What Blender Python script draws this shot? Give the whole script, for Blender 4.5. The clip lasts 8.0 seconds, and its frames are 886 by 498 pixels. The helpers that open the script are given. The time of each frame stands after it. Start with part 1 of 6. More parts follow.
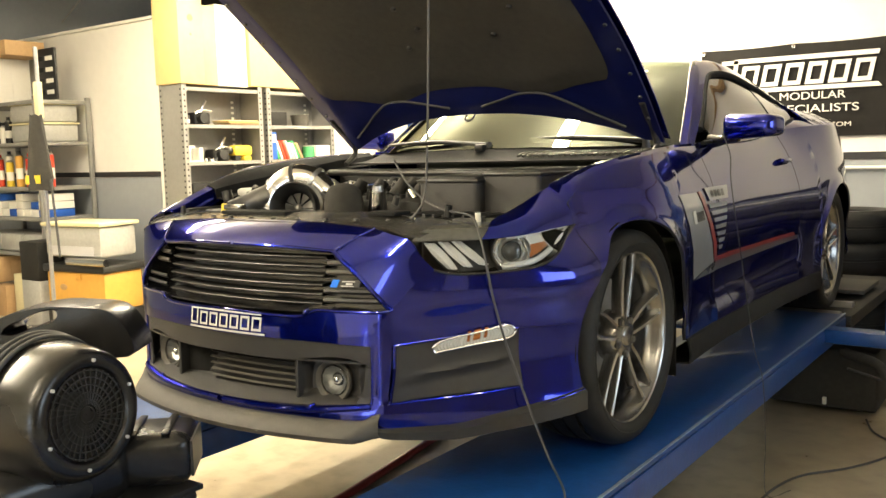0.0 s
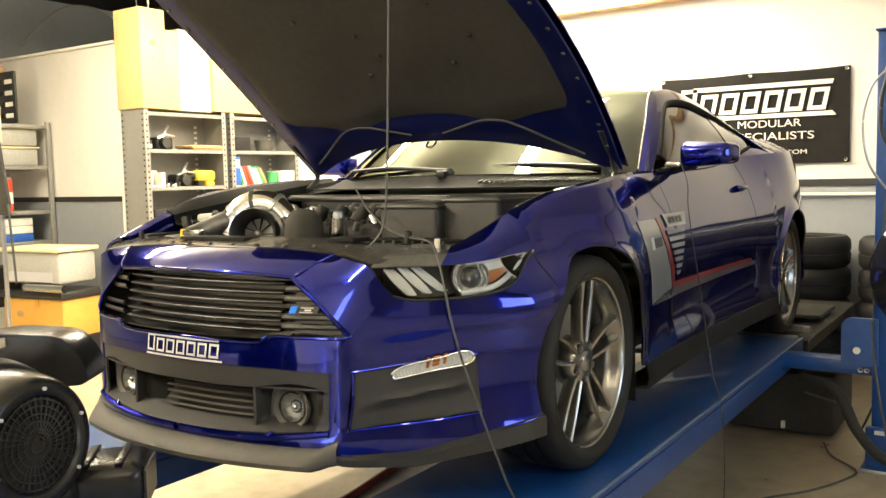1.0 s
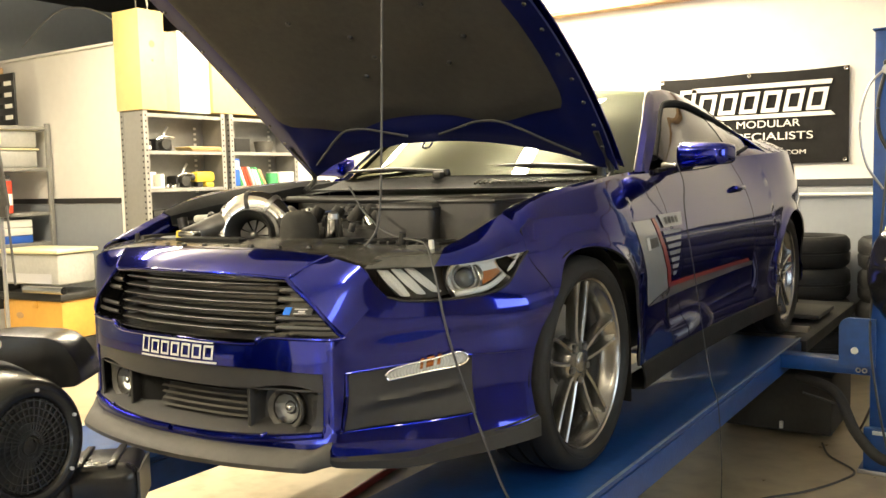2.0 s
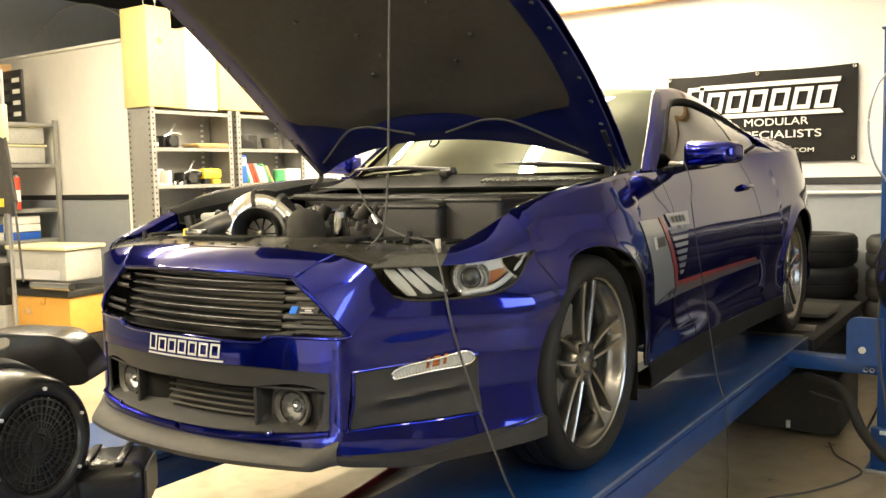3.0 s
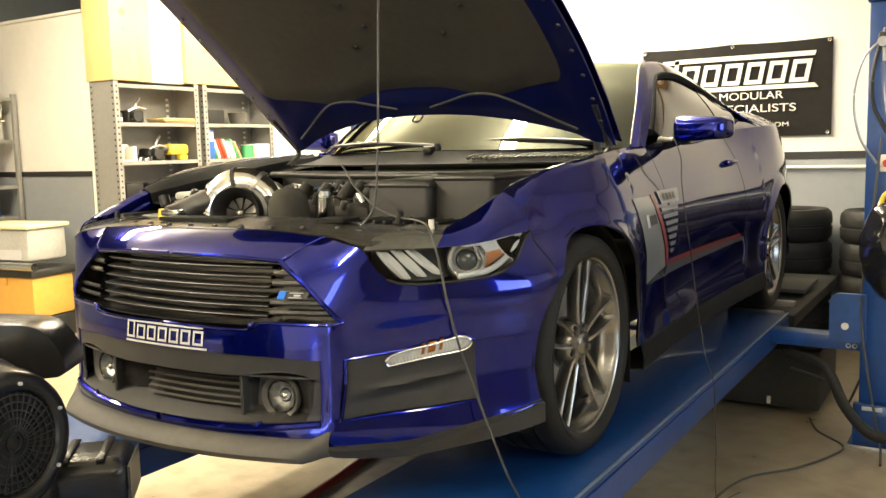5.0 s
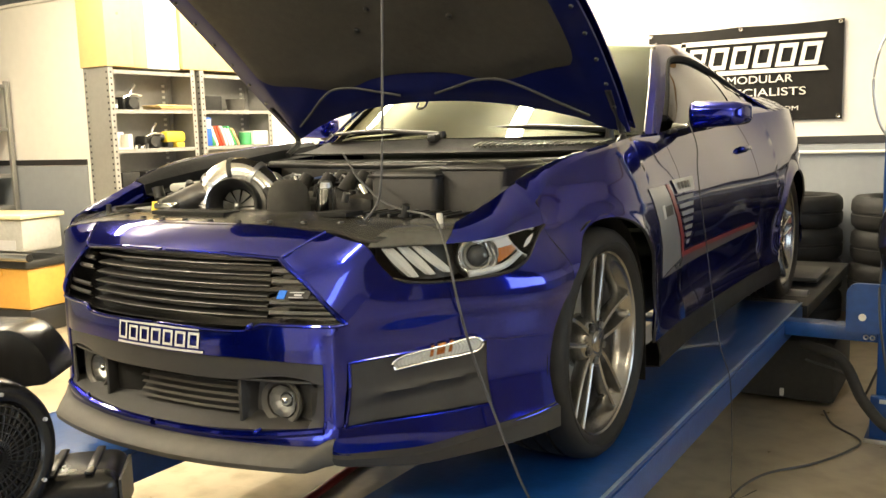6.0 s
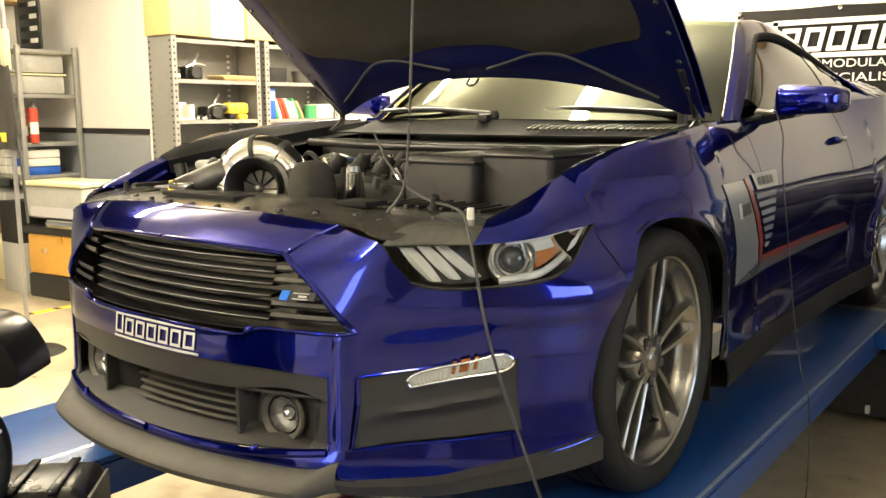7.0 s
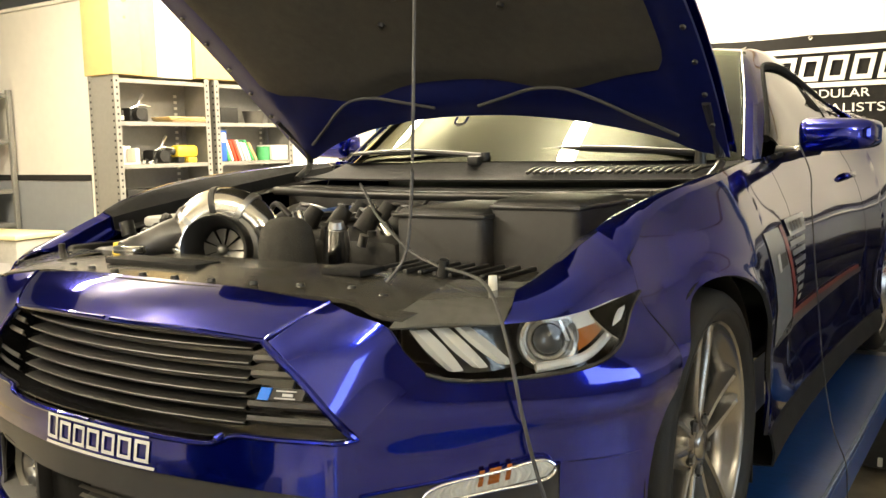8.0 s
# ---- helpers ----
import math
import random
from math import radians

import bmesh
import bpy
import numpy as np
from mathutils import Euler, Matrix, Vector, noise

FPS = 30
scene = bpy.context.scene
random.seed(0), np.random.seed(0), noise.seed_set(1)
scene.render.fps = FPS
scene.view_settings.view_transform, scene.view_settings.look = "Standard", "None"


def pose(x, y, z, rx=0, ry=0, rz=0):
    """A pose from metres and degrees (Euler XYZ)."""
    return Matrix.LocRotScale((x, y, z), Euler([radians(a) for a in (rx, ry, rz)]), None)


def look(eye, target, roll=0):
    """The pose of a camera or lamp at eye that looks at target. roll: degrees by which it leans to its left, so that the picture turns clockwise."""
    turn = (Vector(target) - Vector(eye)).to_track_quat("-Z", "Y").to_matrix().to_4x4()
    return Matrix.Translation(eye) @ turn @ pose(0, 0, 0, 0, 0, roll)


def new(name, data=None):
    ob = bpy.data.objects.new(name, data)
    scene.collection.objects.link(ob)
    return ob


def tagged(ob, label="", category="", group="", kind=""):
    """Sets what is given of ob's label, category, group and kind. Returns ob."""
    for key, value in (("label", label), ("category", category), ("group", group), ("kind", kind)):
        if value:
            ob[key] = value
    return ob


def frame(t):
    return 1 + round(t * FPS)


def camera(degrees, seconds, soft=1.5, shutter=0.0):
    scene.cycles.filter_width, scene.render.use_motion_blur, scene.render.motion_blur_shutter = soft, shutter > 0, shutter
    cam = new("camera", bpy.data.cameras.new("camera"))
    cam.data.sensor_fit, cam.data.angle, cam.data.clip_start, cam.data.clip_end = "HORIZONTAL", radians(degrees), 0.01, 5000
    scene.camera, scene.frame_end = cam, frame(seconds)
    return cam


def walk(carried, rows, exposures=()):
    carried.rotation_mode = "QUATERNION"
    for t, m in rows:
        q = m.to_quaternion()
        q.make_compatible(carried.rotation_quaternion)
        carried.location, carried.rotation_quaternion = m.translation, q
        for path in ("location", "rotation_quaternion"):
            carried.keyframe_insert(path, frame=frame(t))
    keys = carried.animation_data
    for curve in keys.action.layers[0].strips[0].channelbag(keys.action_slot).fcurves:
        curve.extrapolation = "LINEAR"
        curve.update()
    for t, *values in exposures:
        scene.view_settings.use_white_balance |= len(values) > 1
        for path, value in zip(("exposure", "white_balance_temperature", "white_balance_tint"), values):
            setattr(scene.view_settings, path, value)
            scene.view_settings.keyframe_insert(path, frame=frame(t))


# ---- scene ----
cam = camera(53.8, 8.0)
PATH = [
    (0, (2.038, -2.564, 1.479), (0.867, -0.957, 1.26), -1.5),
    (0.5, (2.044, -2.556, 1.483), (0.906, -0.921, 1.299), -1.3),
    (1, (2.058, -2.557, 1.481), (0.948, -0.901, 1.318), -1.3),
    (2.5, (2.078, -2.541, 1.481), (0.963, -0.889, 1.32), -1.5),
    (3, (2.075, -2.544, 1.489), (0.95, -0.899, 1.32), -1.3),
    (3.5, (2.083, -2.545, 1.495), (0.982, -0.886, 1.307), -1.5),
    (4, (2.081, -2.544, 1.496), (1.003, -0.871, 1.308), -1.3),
    (4.5, (2.02, -2.519, 1.497), (0.957, -0.838, 1.289), -1.3),
    (6, (1.859, -2.4, 1.512), (0.806, -0.721, 1.249), -1.7),
    (6.5, (1.822, -2.238, 1.519), (0.67, -0.627, 1.236), -0.8),
    (7, (1.779, -2.081, 1.52), (0.587, -0.506, 1.208), -0.2),
    (7.5, (1.635, -1.953, 1.514), (0.502, -0.331, 1.224), 0.2),
    (8, (1.456, -1.849, 1.54), (0.351, -0.198, 1.308), -1.2),
]
walk(cam, [(t, look(eye, target, roll)) for t, eye, target, roll in PATH])

# ---------------------------------------------------------------- world, light
P = 0.535          # top of the lift's runways over the floor
world = bpy.data.worlds.new("world")
scene.world = world
world.use_nodes = True
_n = world.node_tree.nodes
_sky = _n.new("ShaderNodeTexSky")
_sky.sky_type, _sky.sun_disc = "NISHITA", False
_sky.sun_elevation, _sky.sun_rotation = radians(40), radians(200)
world.node_tree.links.new(_sky.outputs[0], _n["Background"].inputs[0])
_n["Background"].inputs[1].default_value = 0.12
scene.view_settings.exposure = 0.06

# two tubes are placed by their reflections, the rest are added unseen as fill
TUBES = [  # middle of each ceiling light: x, y, z, length along y, watts
    (-2.7, 3.3, 3.35, 2.4, 170), (-4.0, 0.75, 3.30, 1.6, 78), (-0.3, 1.75, 3.40, 2.4, 120),
    (-2.6, -2.6, 3.35, 2.4, 260), (0.5, -4.3, 3.35, 2.4, 95), (3.5, -3.6, 3.35, 2.4, 22), (-1.2, 3.7, 3.35, 2.4, 160),
]
for _x, _y, _z, _l, _w in TUBES:
    for _up in (0, 1):                      # bare tubes shine down and up
        _d = bpy.data.lights.new("tube_light", "AREA")
        _d.shape, _d.size, _d.size_y, _d.energy, _d.color = "RECTANGLE", 0.14, _l, _w * (0.85 if _up else 0.93), (1.0, 0.87, 0.665)
        new("tube_light", _d).matrix_basis = pose(_x, _y, _z + (0.09 if _up else -0.07), 180 * _up)

# ---------------------------------------------------------------- materials
def shader(name):
    m = bpy.data.materials.new(name)
    m.use_nodes = True
    return m, m.node_tree.nodes, m.node_tree.links, m.node_tree.nodes["Principled BSDF"]


def mat(name, color, rough=0.5, metal=0.0, var=0.12, scale=14.0, bump=0.0, bscale=120.0, coat=0.0, spread=0.12, spec=0.5):
    """A surface with broad stains, fine grain, uneven gloss and relief."""
    m, n, l, b = shader(name)
    tc = n.new("ShaderNodeTexCoord")
    big, fine = n.new("ShaderNodeTexNoise"), n.new("ShaderNodeTexNoise")
    big.inputs["Scale"].default_value, big.inputs["Detail"].default_value = scale * 0.2, 6
    fine.inputs["Scale"].default_value, fine.inputs["Detail"].default_value = scale * 3, 4
    mixn = n.new("ShaderNodeMath")
    mixn.operation = "ADD"
    for t in (big, fine):
        l.new(tc.outputs["Object"], t.inputs["Vector"])
    l.new(big.outputs["Fac"], mixn.inputs[0])
    l.new(fine.outputs["Fac"], mixn.inputs[1])
    mr = n.new("ShaderNodeMapRange")
    mr.inputs[1].default_value, mr.inputs[2].default_value = 0.6, 1.4
    mr.inputs[3].default_value, mr.inputs[4].default_value = 1 - var, 1 + var
    l.new(mixn.outputs[0], mr.inputs[0])
    mul = n.new("ShaderNodeVectorMath")
    mul.operation = "SCALE"
    mul.inputs[0].default_value = color
    l.new(mr.outputs[0], mul.inputs["Scale"])
    l.new(mul.outputs[0], b.inputs["Base Color"])
    rr = n.new("ShaderNodeMapRange")
    rr.inputs[1].default_value, rr.inputs[2].default_value = 0.3, 0.7
    rr.inputs[3].default_value, rr.inputs[4].default_value = max(0.02, rough * (1 - spread)), min(1, rough * (1 + spread))
    l.new(big.outputs["Fac"], rr.inputs[0])
    l.new(rr.outputs[0], b.inputs["Roughness"])
    b.inputs["Metallic"].default_value = metal
    b.inputs["Specular IOR Level"].default_value = spec
    b.inputs["Coat Weight"].default_value = coat
    b.inputs["Coat Roughness"].default_value = 0.03
    if bump:
        t = n.new("ShaderNodeTexNoise")
        t.inputs["Scale"].default_value, t.inputs["Detail"].default_value = bscale, 5
        l.new(tc.outputs["Object"], t.inputs["Vector"])
        bp = n.new("ShaderNodeBump")
        bp.inputs["Strength"].default_value, bp.inputs["Distance"].default_value = bump, 0.004
        l.new(t.outputs["Fac"], bp.inputs["Height"])
        l.new(bp.outputs[0], b.inputs["Normal"])
    return m


def glass(name, tint, gloss=0.03, ior=1.5, sheen=(1, 1, 1)):
    m, n, l, b = shader(name)
    n.remove(b)
    tr, gl, fr, mx = n.new("ShaderNodeBsdfTransparent"), n.new("ShaderNodeBsdfGlossy"), n.new("ShaderNodeFresnel"), n.new("ShaderNodeMixShader")
    tr.inputs[0].default_value = (*tint, 1)
    gl.inputs["Color"].default_value = (*sheen, 1)
    gl.inputs["Roughness"].default_value = gloss
    fr.inputs[0].default_value = ior
    l.new(fr.outputs[0], mx.inputs[0])
    l.new(tr.outputs[0], mx.inputs[1])
    l.new(gl.outputs[0], mx.inputs[2])
    l.new(mx.outputs[0], n["Material Output"].inputs[0])
    return m


def glow(name, color, strength):
    m, n, l, b = shader(name)
    b.inputs["Base Color"].default_value = (*color, 1)
    b.inputs["Emission Color"].default_value = (*color, 1)
    b.inputs["Emission Strength"].default_value = strength
    return m


M = {
    "paint": mat("deep blue metallic car paint", (0.0020, 0.0090, 0.25), 0.15, 0.88, 0.02, 40, coat=1.0, spec=0.3),
    "graphite": mat("silver grey vinyl stripe", (0.24, 0.25, 0.26), 0.35, 0.3, 0.05, coat=0.6),
    "band": mat("silver vinyl darkened for the dim door", (0.11, 0.11, 0.12), 0.3, 0.3, 0.05, coat=0.8),
    "red": mat("red vinyl", (0.20, 0.014, 0.014), 0.35, 0.0, 0.05, coat=0.5),
    "trim": mat("textured black plastic", (0.024, 0.0235, 0.0225), 0.5, 0, 0.2, 20, 0.25, 700),
    "splitter": mat("dusty grey black plastic", (0.060, 0.056, 0.047), 0.6, 0, 0.2, 12, 0.2, 500),
    "black": mat("satin black plastic", (0.019, 0.019, 0.018), 0.38, 0, 0.2, 20),
    "gloss": mat("gloss black plastic", (0.013, 0.013, 0.013), 0.15, 0, 0.1, 20, coat=0.5),
    "bay": mat("dusty black engine bay", (0.021, 0.0205, 0.019), 0.58, 0, 0.35, 20, 0.3, 80, spec=0.25),
    "cover": mat("dusty semi gloss radiator cover", (0.050, 0.048, 0.042), 0.24, 0, 0.25, 18, 0.1, 90),
    "felt": mat("black hood insulation felt", (0.034, 0.032, 0.027), 0.9, 0, 0.25, 12, 0.5, 260),
    "lamptop": mat("dusty grey smoked plastic", (0.11, 0.11, 0.10), 0.14, 0, 0.2, 14, coat=0.6),
    "sealdark": mat("dull grey rubber seal", (0.045, 0.045, 0.047), 0.6),
    # pale grey that paints the highlight along the grille bars
    "barglint": mat("grey glint painted on grille bars", (0.10, 0.10, 0.095), 0.4, 0.2, 0.2, 20),
    "lampball": mat("dark lamp glass", (0.10, 0.105, 0.11), 0.06, 0.3, 0.05, 20, coat=1.0),
    "seal": mat("grey rubber seal", (0.07, 0.07, 0.07), 0.6),
    "rubber": mat("black tyre rubber", (0.012, 0.012, 0.0115), 0.6, 0, 0.3, 10, 0.25, 300, spec=0.3),
    "rim": mat("machined grey silver alloy", (0.30, 0.295, 0.285), 0.24, 0.95, 0.08, 20),
    "rimdark": mat("dark grey barrel", (0.20, 0.20, 0.20), 0.4, 0.85, 0.2, 12),
    "chrome": mat("chrome", (0.80, 0.80, 0.78), 0.08, 1.0, 0.02),
    "alu": mat("polished aluminium", (0.74, 0.73, 0.70), 0.16, 1.0, 0.08, 12),
    "steel": mat("brushed steel", (0.45, 0.45, 0.44), 0.35, 0.9, 0.15, 16),
    "lightbar": mat("frosted light guide", (0.82, 0.82, 0.80), 0.3, 0, 0.04),
    "amber": mat("amber lens", (0.48, 0.15, 0.03), 0.12, 0, 0.1, coat=1.0),
    "lens": glass("clear lamp lens", (0.94, 0.95, 0.95), 0.02, 1.28),
    "windscreen": glass("green tinted windscreen", (0.46, 0.51, 0.42), 0.02, 2.0, (0.90, 0.97, 0.82)),
    "sideglass": glass("dark side glass", (0.22, 0.23, 0.20), 0.02, 1.75),
    "edge": mat("worn pale blue edge", (0.22, 0.30, 0.42), 0.35, 0.3, 0.3, 12),
    "lift": mat("worn blue lift paint", (0.006, 0.050, 0.205), 0.36, 0, 0.25, 8, 0.15, 60, coat=0.2),
    "floor": None,
    "white": mat("white wall paint", (0.80, 0.78, 0.72), 0.55, 0, 0.04, 4, 0.1, 80),
    "grey": mat("grey wall paint", (0.28, 0.30, 0.315), 0.5, 0, 0.06, 5, 0.1, 80),
    "lampchrome": mat("bright lamp chrome", (0.88, 0.87, 0.84), 0.24, 0.85, 0.03, 30),
    "liner": mat("matt black liner", (0.014, 0.014, 0.014), 0.8, 0, 0.3, 12, 0.3, 90, spec=0.15),
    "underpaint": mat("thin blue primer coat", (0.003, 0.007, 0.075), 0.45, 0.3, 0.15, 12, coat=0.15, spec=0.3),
    # for the unseen east wall: brown chosen to darken what the car mirrors
    "umber": mat("brown wall tone that darkens reflections", (0.12, 0.098, 0.078), 0.55, 0, 0.25, 3, 0.2, 40),
    "stripe": mat("black stripe paint", (0.02, 0.02, 0.02), 0.45),
    "ceiling": mat("near-black ceiling", (0.02, 0.018, 0.016), 0.8, 0, 0.3, 4, 0.3, 20),
    "ceiling_white": mat("dusty white ceiling boards", (0.74, 0.72, 0.62), 0.7, 0, 0.08, 4, 0.2, 20),
    "shelf": mat("grey enamelled steel", (0.25, 0.245, 0.225), 0.42, 0.1, 0.1, 10),
    "ply": mat("varnished yellow plywood", (0.72, 0.53, 0.23), 0.42, 0, 0.08, 6),
    "card": mat("brown cardboard", (0.45, 0.29, 0.14), 0.75, 0, 0.12, 10),
    "box_yellow": mat("yellow orange plastic", (0.66, 0.36, 0.07), 0.4, 0, 0.08, 8),
    "bin": mat("cloudy clear plastic", (0.40, 0.40, 0.37), 0.35, 0, 0.15, 12),
    "lid": mat("cream plastic lid", (0.72, 0.66, 0.40), 0.45, 0, 0.06),
    "banner": mat("black vinyl banner", (0.012, 0.011, 0.010), 0.6, 0, 0.3, 6, 0.35, 9, spec=0.14),
    "print": mat("white print", (0.80, 0.78, 0.70), 0.5, 0, 0.03),
    "silverprint": mat("silver decal", (0.52, 0.52, 0.52), 0.4, 0.0, 0.04),
    "bluebadge": mat("bright blue badge", (0.01, 0.16, 0.75), 0.25, 0, 0.04, coat=0.8),
    "fan": mat("glossy black polyethylene", (0.012, 0.0115, 0.011), 0.26, 0, 0.2, 10, 0.06, 50),
    "red_paint": mat("red enamel", (0.55, 0.05, 0.02), 0.4, 0, 0.1, 8),
    "blue_plastic": mat("blue binder", (0.02, 0.10, 0.45), 0.45),
    "green": mat("green cover", (0.05, 0.28, 0.10), 0.5),
    "yellow": mat("yellow plastic", (0.75, 0.55, 0.05), 0.4),
    "cable": mat("grey black cable", (0.05, 0.05, 0.05), 0.5),
    "tape": mat("yellow floor tape", (0.70, 0.55, 0.03), 0.5),
    "bluecap": mat("dark blue hose", (0.02, 0.05, 0.16), 0.4),
    "tube": glow("lit fluorescent tube", (1.0, 0.88, 0.66), 26.0),
    "outside": glow("daylight beyond the bay door", (0.72, 0.86, 1.0), 4.8),
}


def concrete():
    m, n, l, b = shader("sealed tan concrete floor")
    tc = n.new("ShaderNodeTexCoord")
    a, c, d = (n.new("ShaderNodeTexNoise") for _ in range(3))
    for t, sc in ((a, 0.9), (c, 7.0), (d, 90.0)):
        t.inputs["Scale"].default_value, t.inputs["Detail"].default_value = sc, 7
        l.new(tc.outputs["Object"], t.inputs["Vector"])
    r1 = n.new("ShaderNodeValToRGB")
    r1.color_ramp.elements[0].position, r1.color_ramp.elements[0].color = 0.35, (0.30, 0.25, 0.17, 1)
    r1.color_ramp.elements[1].position, r1.color_ramp.elements[1].color = 0.65, (0.46, 0.40, 0.28, 1)
    l.new(a.outputs["Fac"], r1.inputs[0])
    r2 = n.new("ShaderNodeValToRGB")
    r2.color_ramp.elements[0].position, r2.color_ramp.elements[0].color = 0.30, (0.62, 0.60, 0.56, 1)
    r2.color_ramp.elements[1].position, r2.color_ramp.elements[1].color = 0.55, (1, 1, 1, 1)
    l.new(c.outputs["Fac"], r2.inputs[0])
    mx = n.new("ShaderNodeMix")
    mx.data_type, mx.blend_type = "RGBA", "MULTIPLY"
    mx.inputs[0].default_value = 0.8
    l.new(r1.outputs[0], mx.inputs[6])
    l.new(r2.outputs[0], mx.inputs[7])
    l.new(mx.outputs[2], b.inputs["Base Color"])
    rr = n.new("ShaderNodeMapRange")
    rr.inputs[3].default_value, rr.inputs[4].default_value = 0.18, 0.5
    l.new(c.outputs["Fac"], rr.inputs[0])
    l.new(rr.outputs[0], b.inputs["Roughness"])
    bp = n.new("ShaderNodeBump")
    bp.inputs["Strength"].default_value, bp.inputs["Distance"].default_value = 0.12, 0.003
    l.new(d.outputs["Fac"], bp.inputs["Height"])
    l.new(bp.outputs[0], b.inputs["Normal"])
    return m


M["floor"] = concrete()
# the flakes under the clear coat stay blue at grazing angles
M["paint"].node_tree.nodes["Principled BSDF"].inputs["Specular Tint"].default_value = (0.012, 0.025, 0.16, 1)
M["paint"].node_tree.nodes["Principled BSDF"].inputs["Coat IOR"].default_value = 1.55

# ---------------------------------------------------------------- mesh helpers
def thing(name, at, label, category, group="", kind=""):
    ob = new(name)
    ob.location = at
    ob.empty_display_size = 0.1
    return tagged(ob, label, category, group, kind)


def put(name, bm, material, smooth=True, shell=0.0, side=-1.0, auto=True):
    me = bpy.data.meshes.new(name)
    bmesh.ops.recalc_face_normals(bm, faces=bm.faces)
    if smooth and auto:
        for e in bm.edges:
            if len(e.link_faces) == 1 or (len(e.link_faces) == 2 and e.calc_face_angle() > radians(38)):
                e.smooth = False
    for f in bm.faces:
        f.smooth = smooth
    bm.to_mesh(me)
    bm.free()
    me.materials.append(M[material] if isinstance(material, str) else material)
    ob = new(name, me)
    if shell:
        md = ob.modifiers.new("thickness", "SOLIDIFY")
        md.thickness, md.offset = shell, side
    return ob


def world_of(ob):
    m = ob.matrix_basis.copy()
    return world_of(ob.parent) @ ob.matrix_parent_inverse @ m if ob.parent else m


def part(name, bm, material, parent, label="", smooth=True, shell=0.0, side=-1.0):
    """One mesh, modelled in world places, as a part of parent."""
    ob = put(name, bm, material, smooth, shell, side)
    ob.parent = parent
    ob.matrix_parent_inverse = world_of(parent).inverted()
    return tagged(ob, label)


def piece(name, bm, material, label="", category="", group="", kind="", smooth=True, shell=0.0):
    return tagged(put(name, bm, material, smooth, shell), label, category, group, kind)


def box(bm, x0, x1, y0, y1, z0, z1, bevel=0.0, m=None, seg=2):
    c = Vector(((x0 + x1) / 2, (y0 + y1) / 2, (z0 + z1) / 2))
    r = bmesh.ops.create_cube(bm, size=1, matrix=Matrix.Translation(c) @ Matrix.Diagonal((abs(x1 - x0), abs(y1 - y0), abs(z1 - z0), 1)))
    v = r["verts"]
    if bevel:
        es = list({e for w in v for e in w.link_edges})
        v = list({w for f in bmesh.ops.bevel(bm, geom=es, offset=bevel, segments=seg, affect="EDGES", profile=0.5)["faces"] for w in f.verts} | {w for w in v if w.is_valid})
    if m is not None:
        bmesh.ops.transform(bm, matrix=m, verts=[w for w in v if w.is_valid])
    return bm


def B():
    return bmesh.new()


def cyl(bm, p0, p1, r0, r1=None, n=24, caps=True):
    p0, p1 = Vector(p0), Vector(p1)
    d = p1 - p0
    m = Matrix.Translation((p0 + p1) / 2) @ d.to_track_quat("Z", "Y").to_matrix().to_4x4()
    bmesh.ops.create_cone(bm, cap_ends=caps, segments=n, radius1=r0, radius2=r0 if r1 is None else r1, depth=d.length, matrix=m)
    return bm


def spline(pts, n):
    """n+1 points at even lengths along a smooth line through pts."""
    pts = [Vector(p) for p in pts]
    if len(pts) == 2:
        return [pts[0].lerp(pts[1], i / n) for i in range(n + 1)]
    dense = []
    ext = [2 * pts[0] - pts[1]] + pts + [2 * pts[-1] - pts[-2]]
    for i in range(1, len(ext) - 2):
        a, b, c, d = ext[i - 1:i + 3]
        ab, bc, cd = (max((q - p).length, 1e-6) ** 0.5 for p, q in ((a, b), (b, c), (c, d)))
        t0, t1, t2, t3 = 0, ab, ab + bc, ab + bc + cd
        for k in range(16):
            t = t1 + (t2 - t1) * k / 16
            A1 = a * ((t1 - t) / (t1 - t0)) + b * ((t - t0) / (t1 - t0))
            A2 = b * ((t2 - t) / (t2 - t1)) + c * ((t - t1) / (t2 - t1))
            A3 = c * ((t3 - t) / (t3 - t2)) + d * ((t - t2) / (t3 - t2))
            B1 = A1 * ((t2 - t) / (t2 - t0)) + A2 * ((t - t0) / (t2 - t0))
            B2 = A2 * ((t3 - t) / (t3 - t1)) + A3 * ((t - t1) / (t3 - t1))
            dense.append(B1 * ((t2 - t) / (t2 - t1)) + B2 * ((t - t1) / (t2 - t1)))
    dense.append(pts[-1])
    acc = [0.0]
    for p, q in zip(dense, dense[1:]):
        acc.append(acc[-1] + (q - p).length)
    out, j = [], 0
    for i in range(n + 1):
        s = acc[-1] * i / n
        while j < len(acc) - 2 and acc[j + 1] < s:
            j += 1
        f = (s - acc[j]) / max(acc[j + 1] - acc[j], 1e-9)
        out.append(dense[j].lerp(dense[j + 1], min(1, f)))
    return out


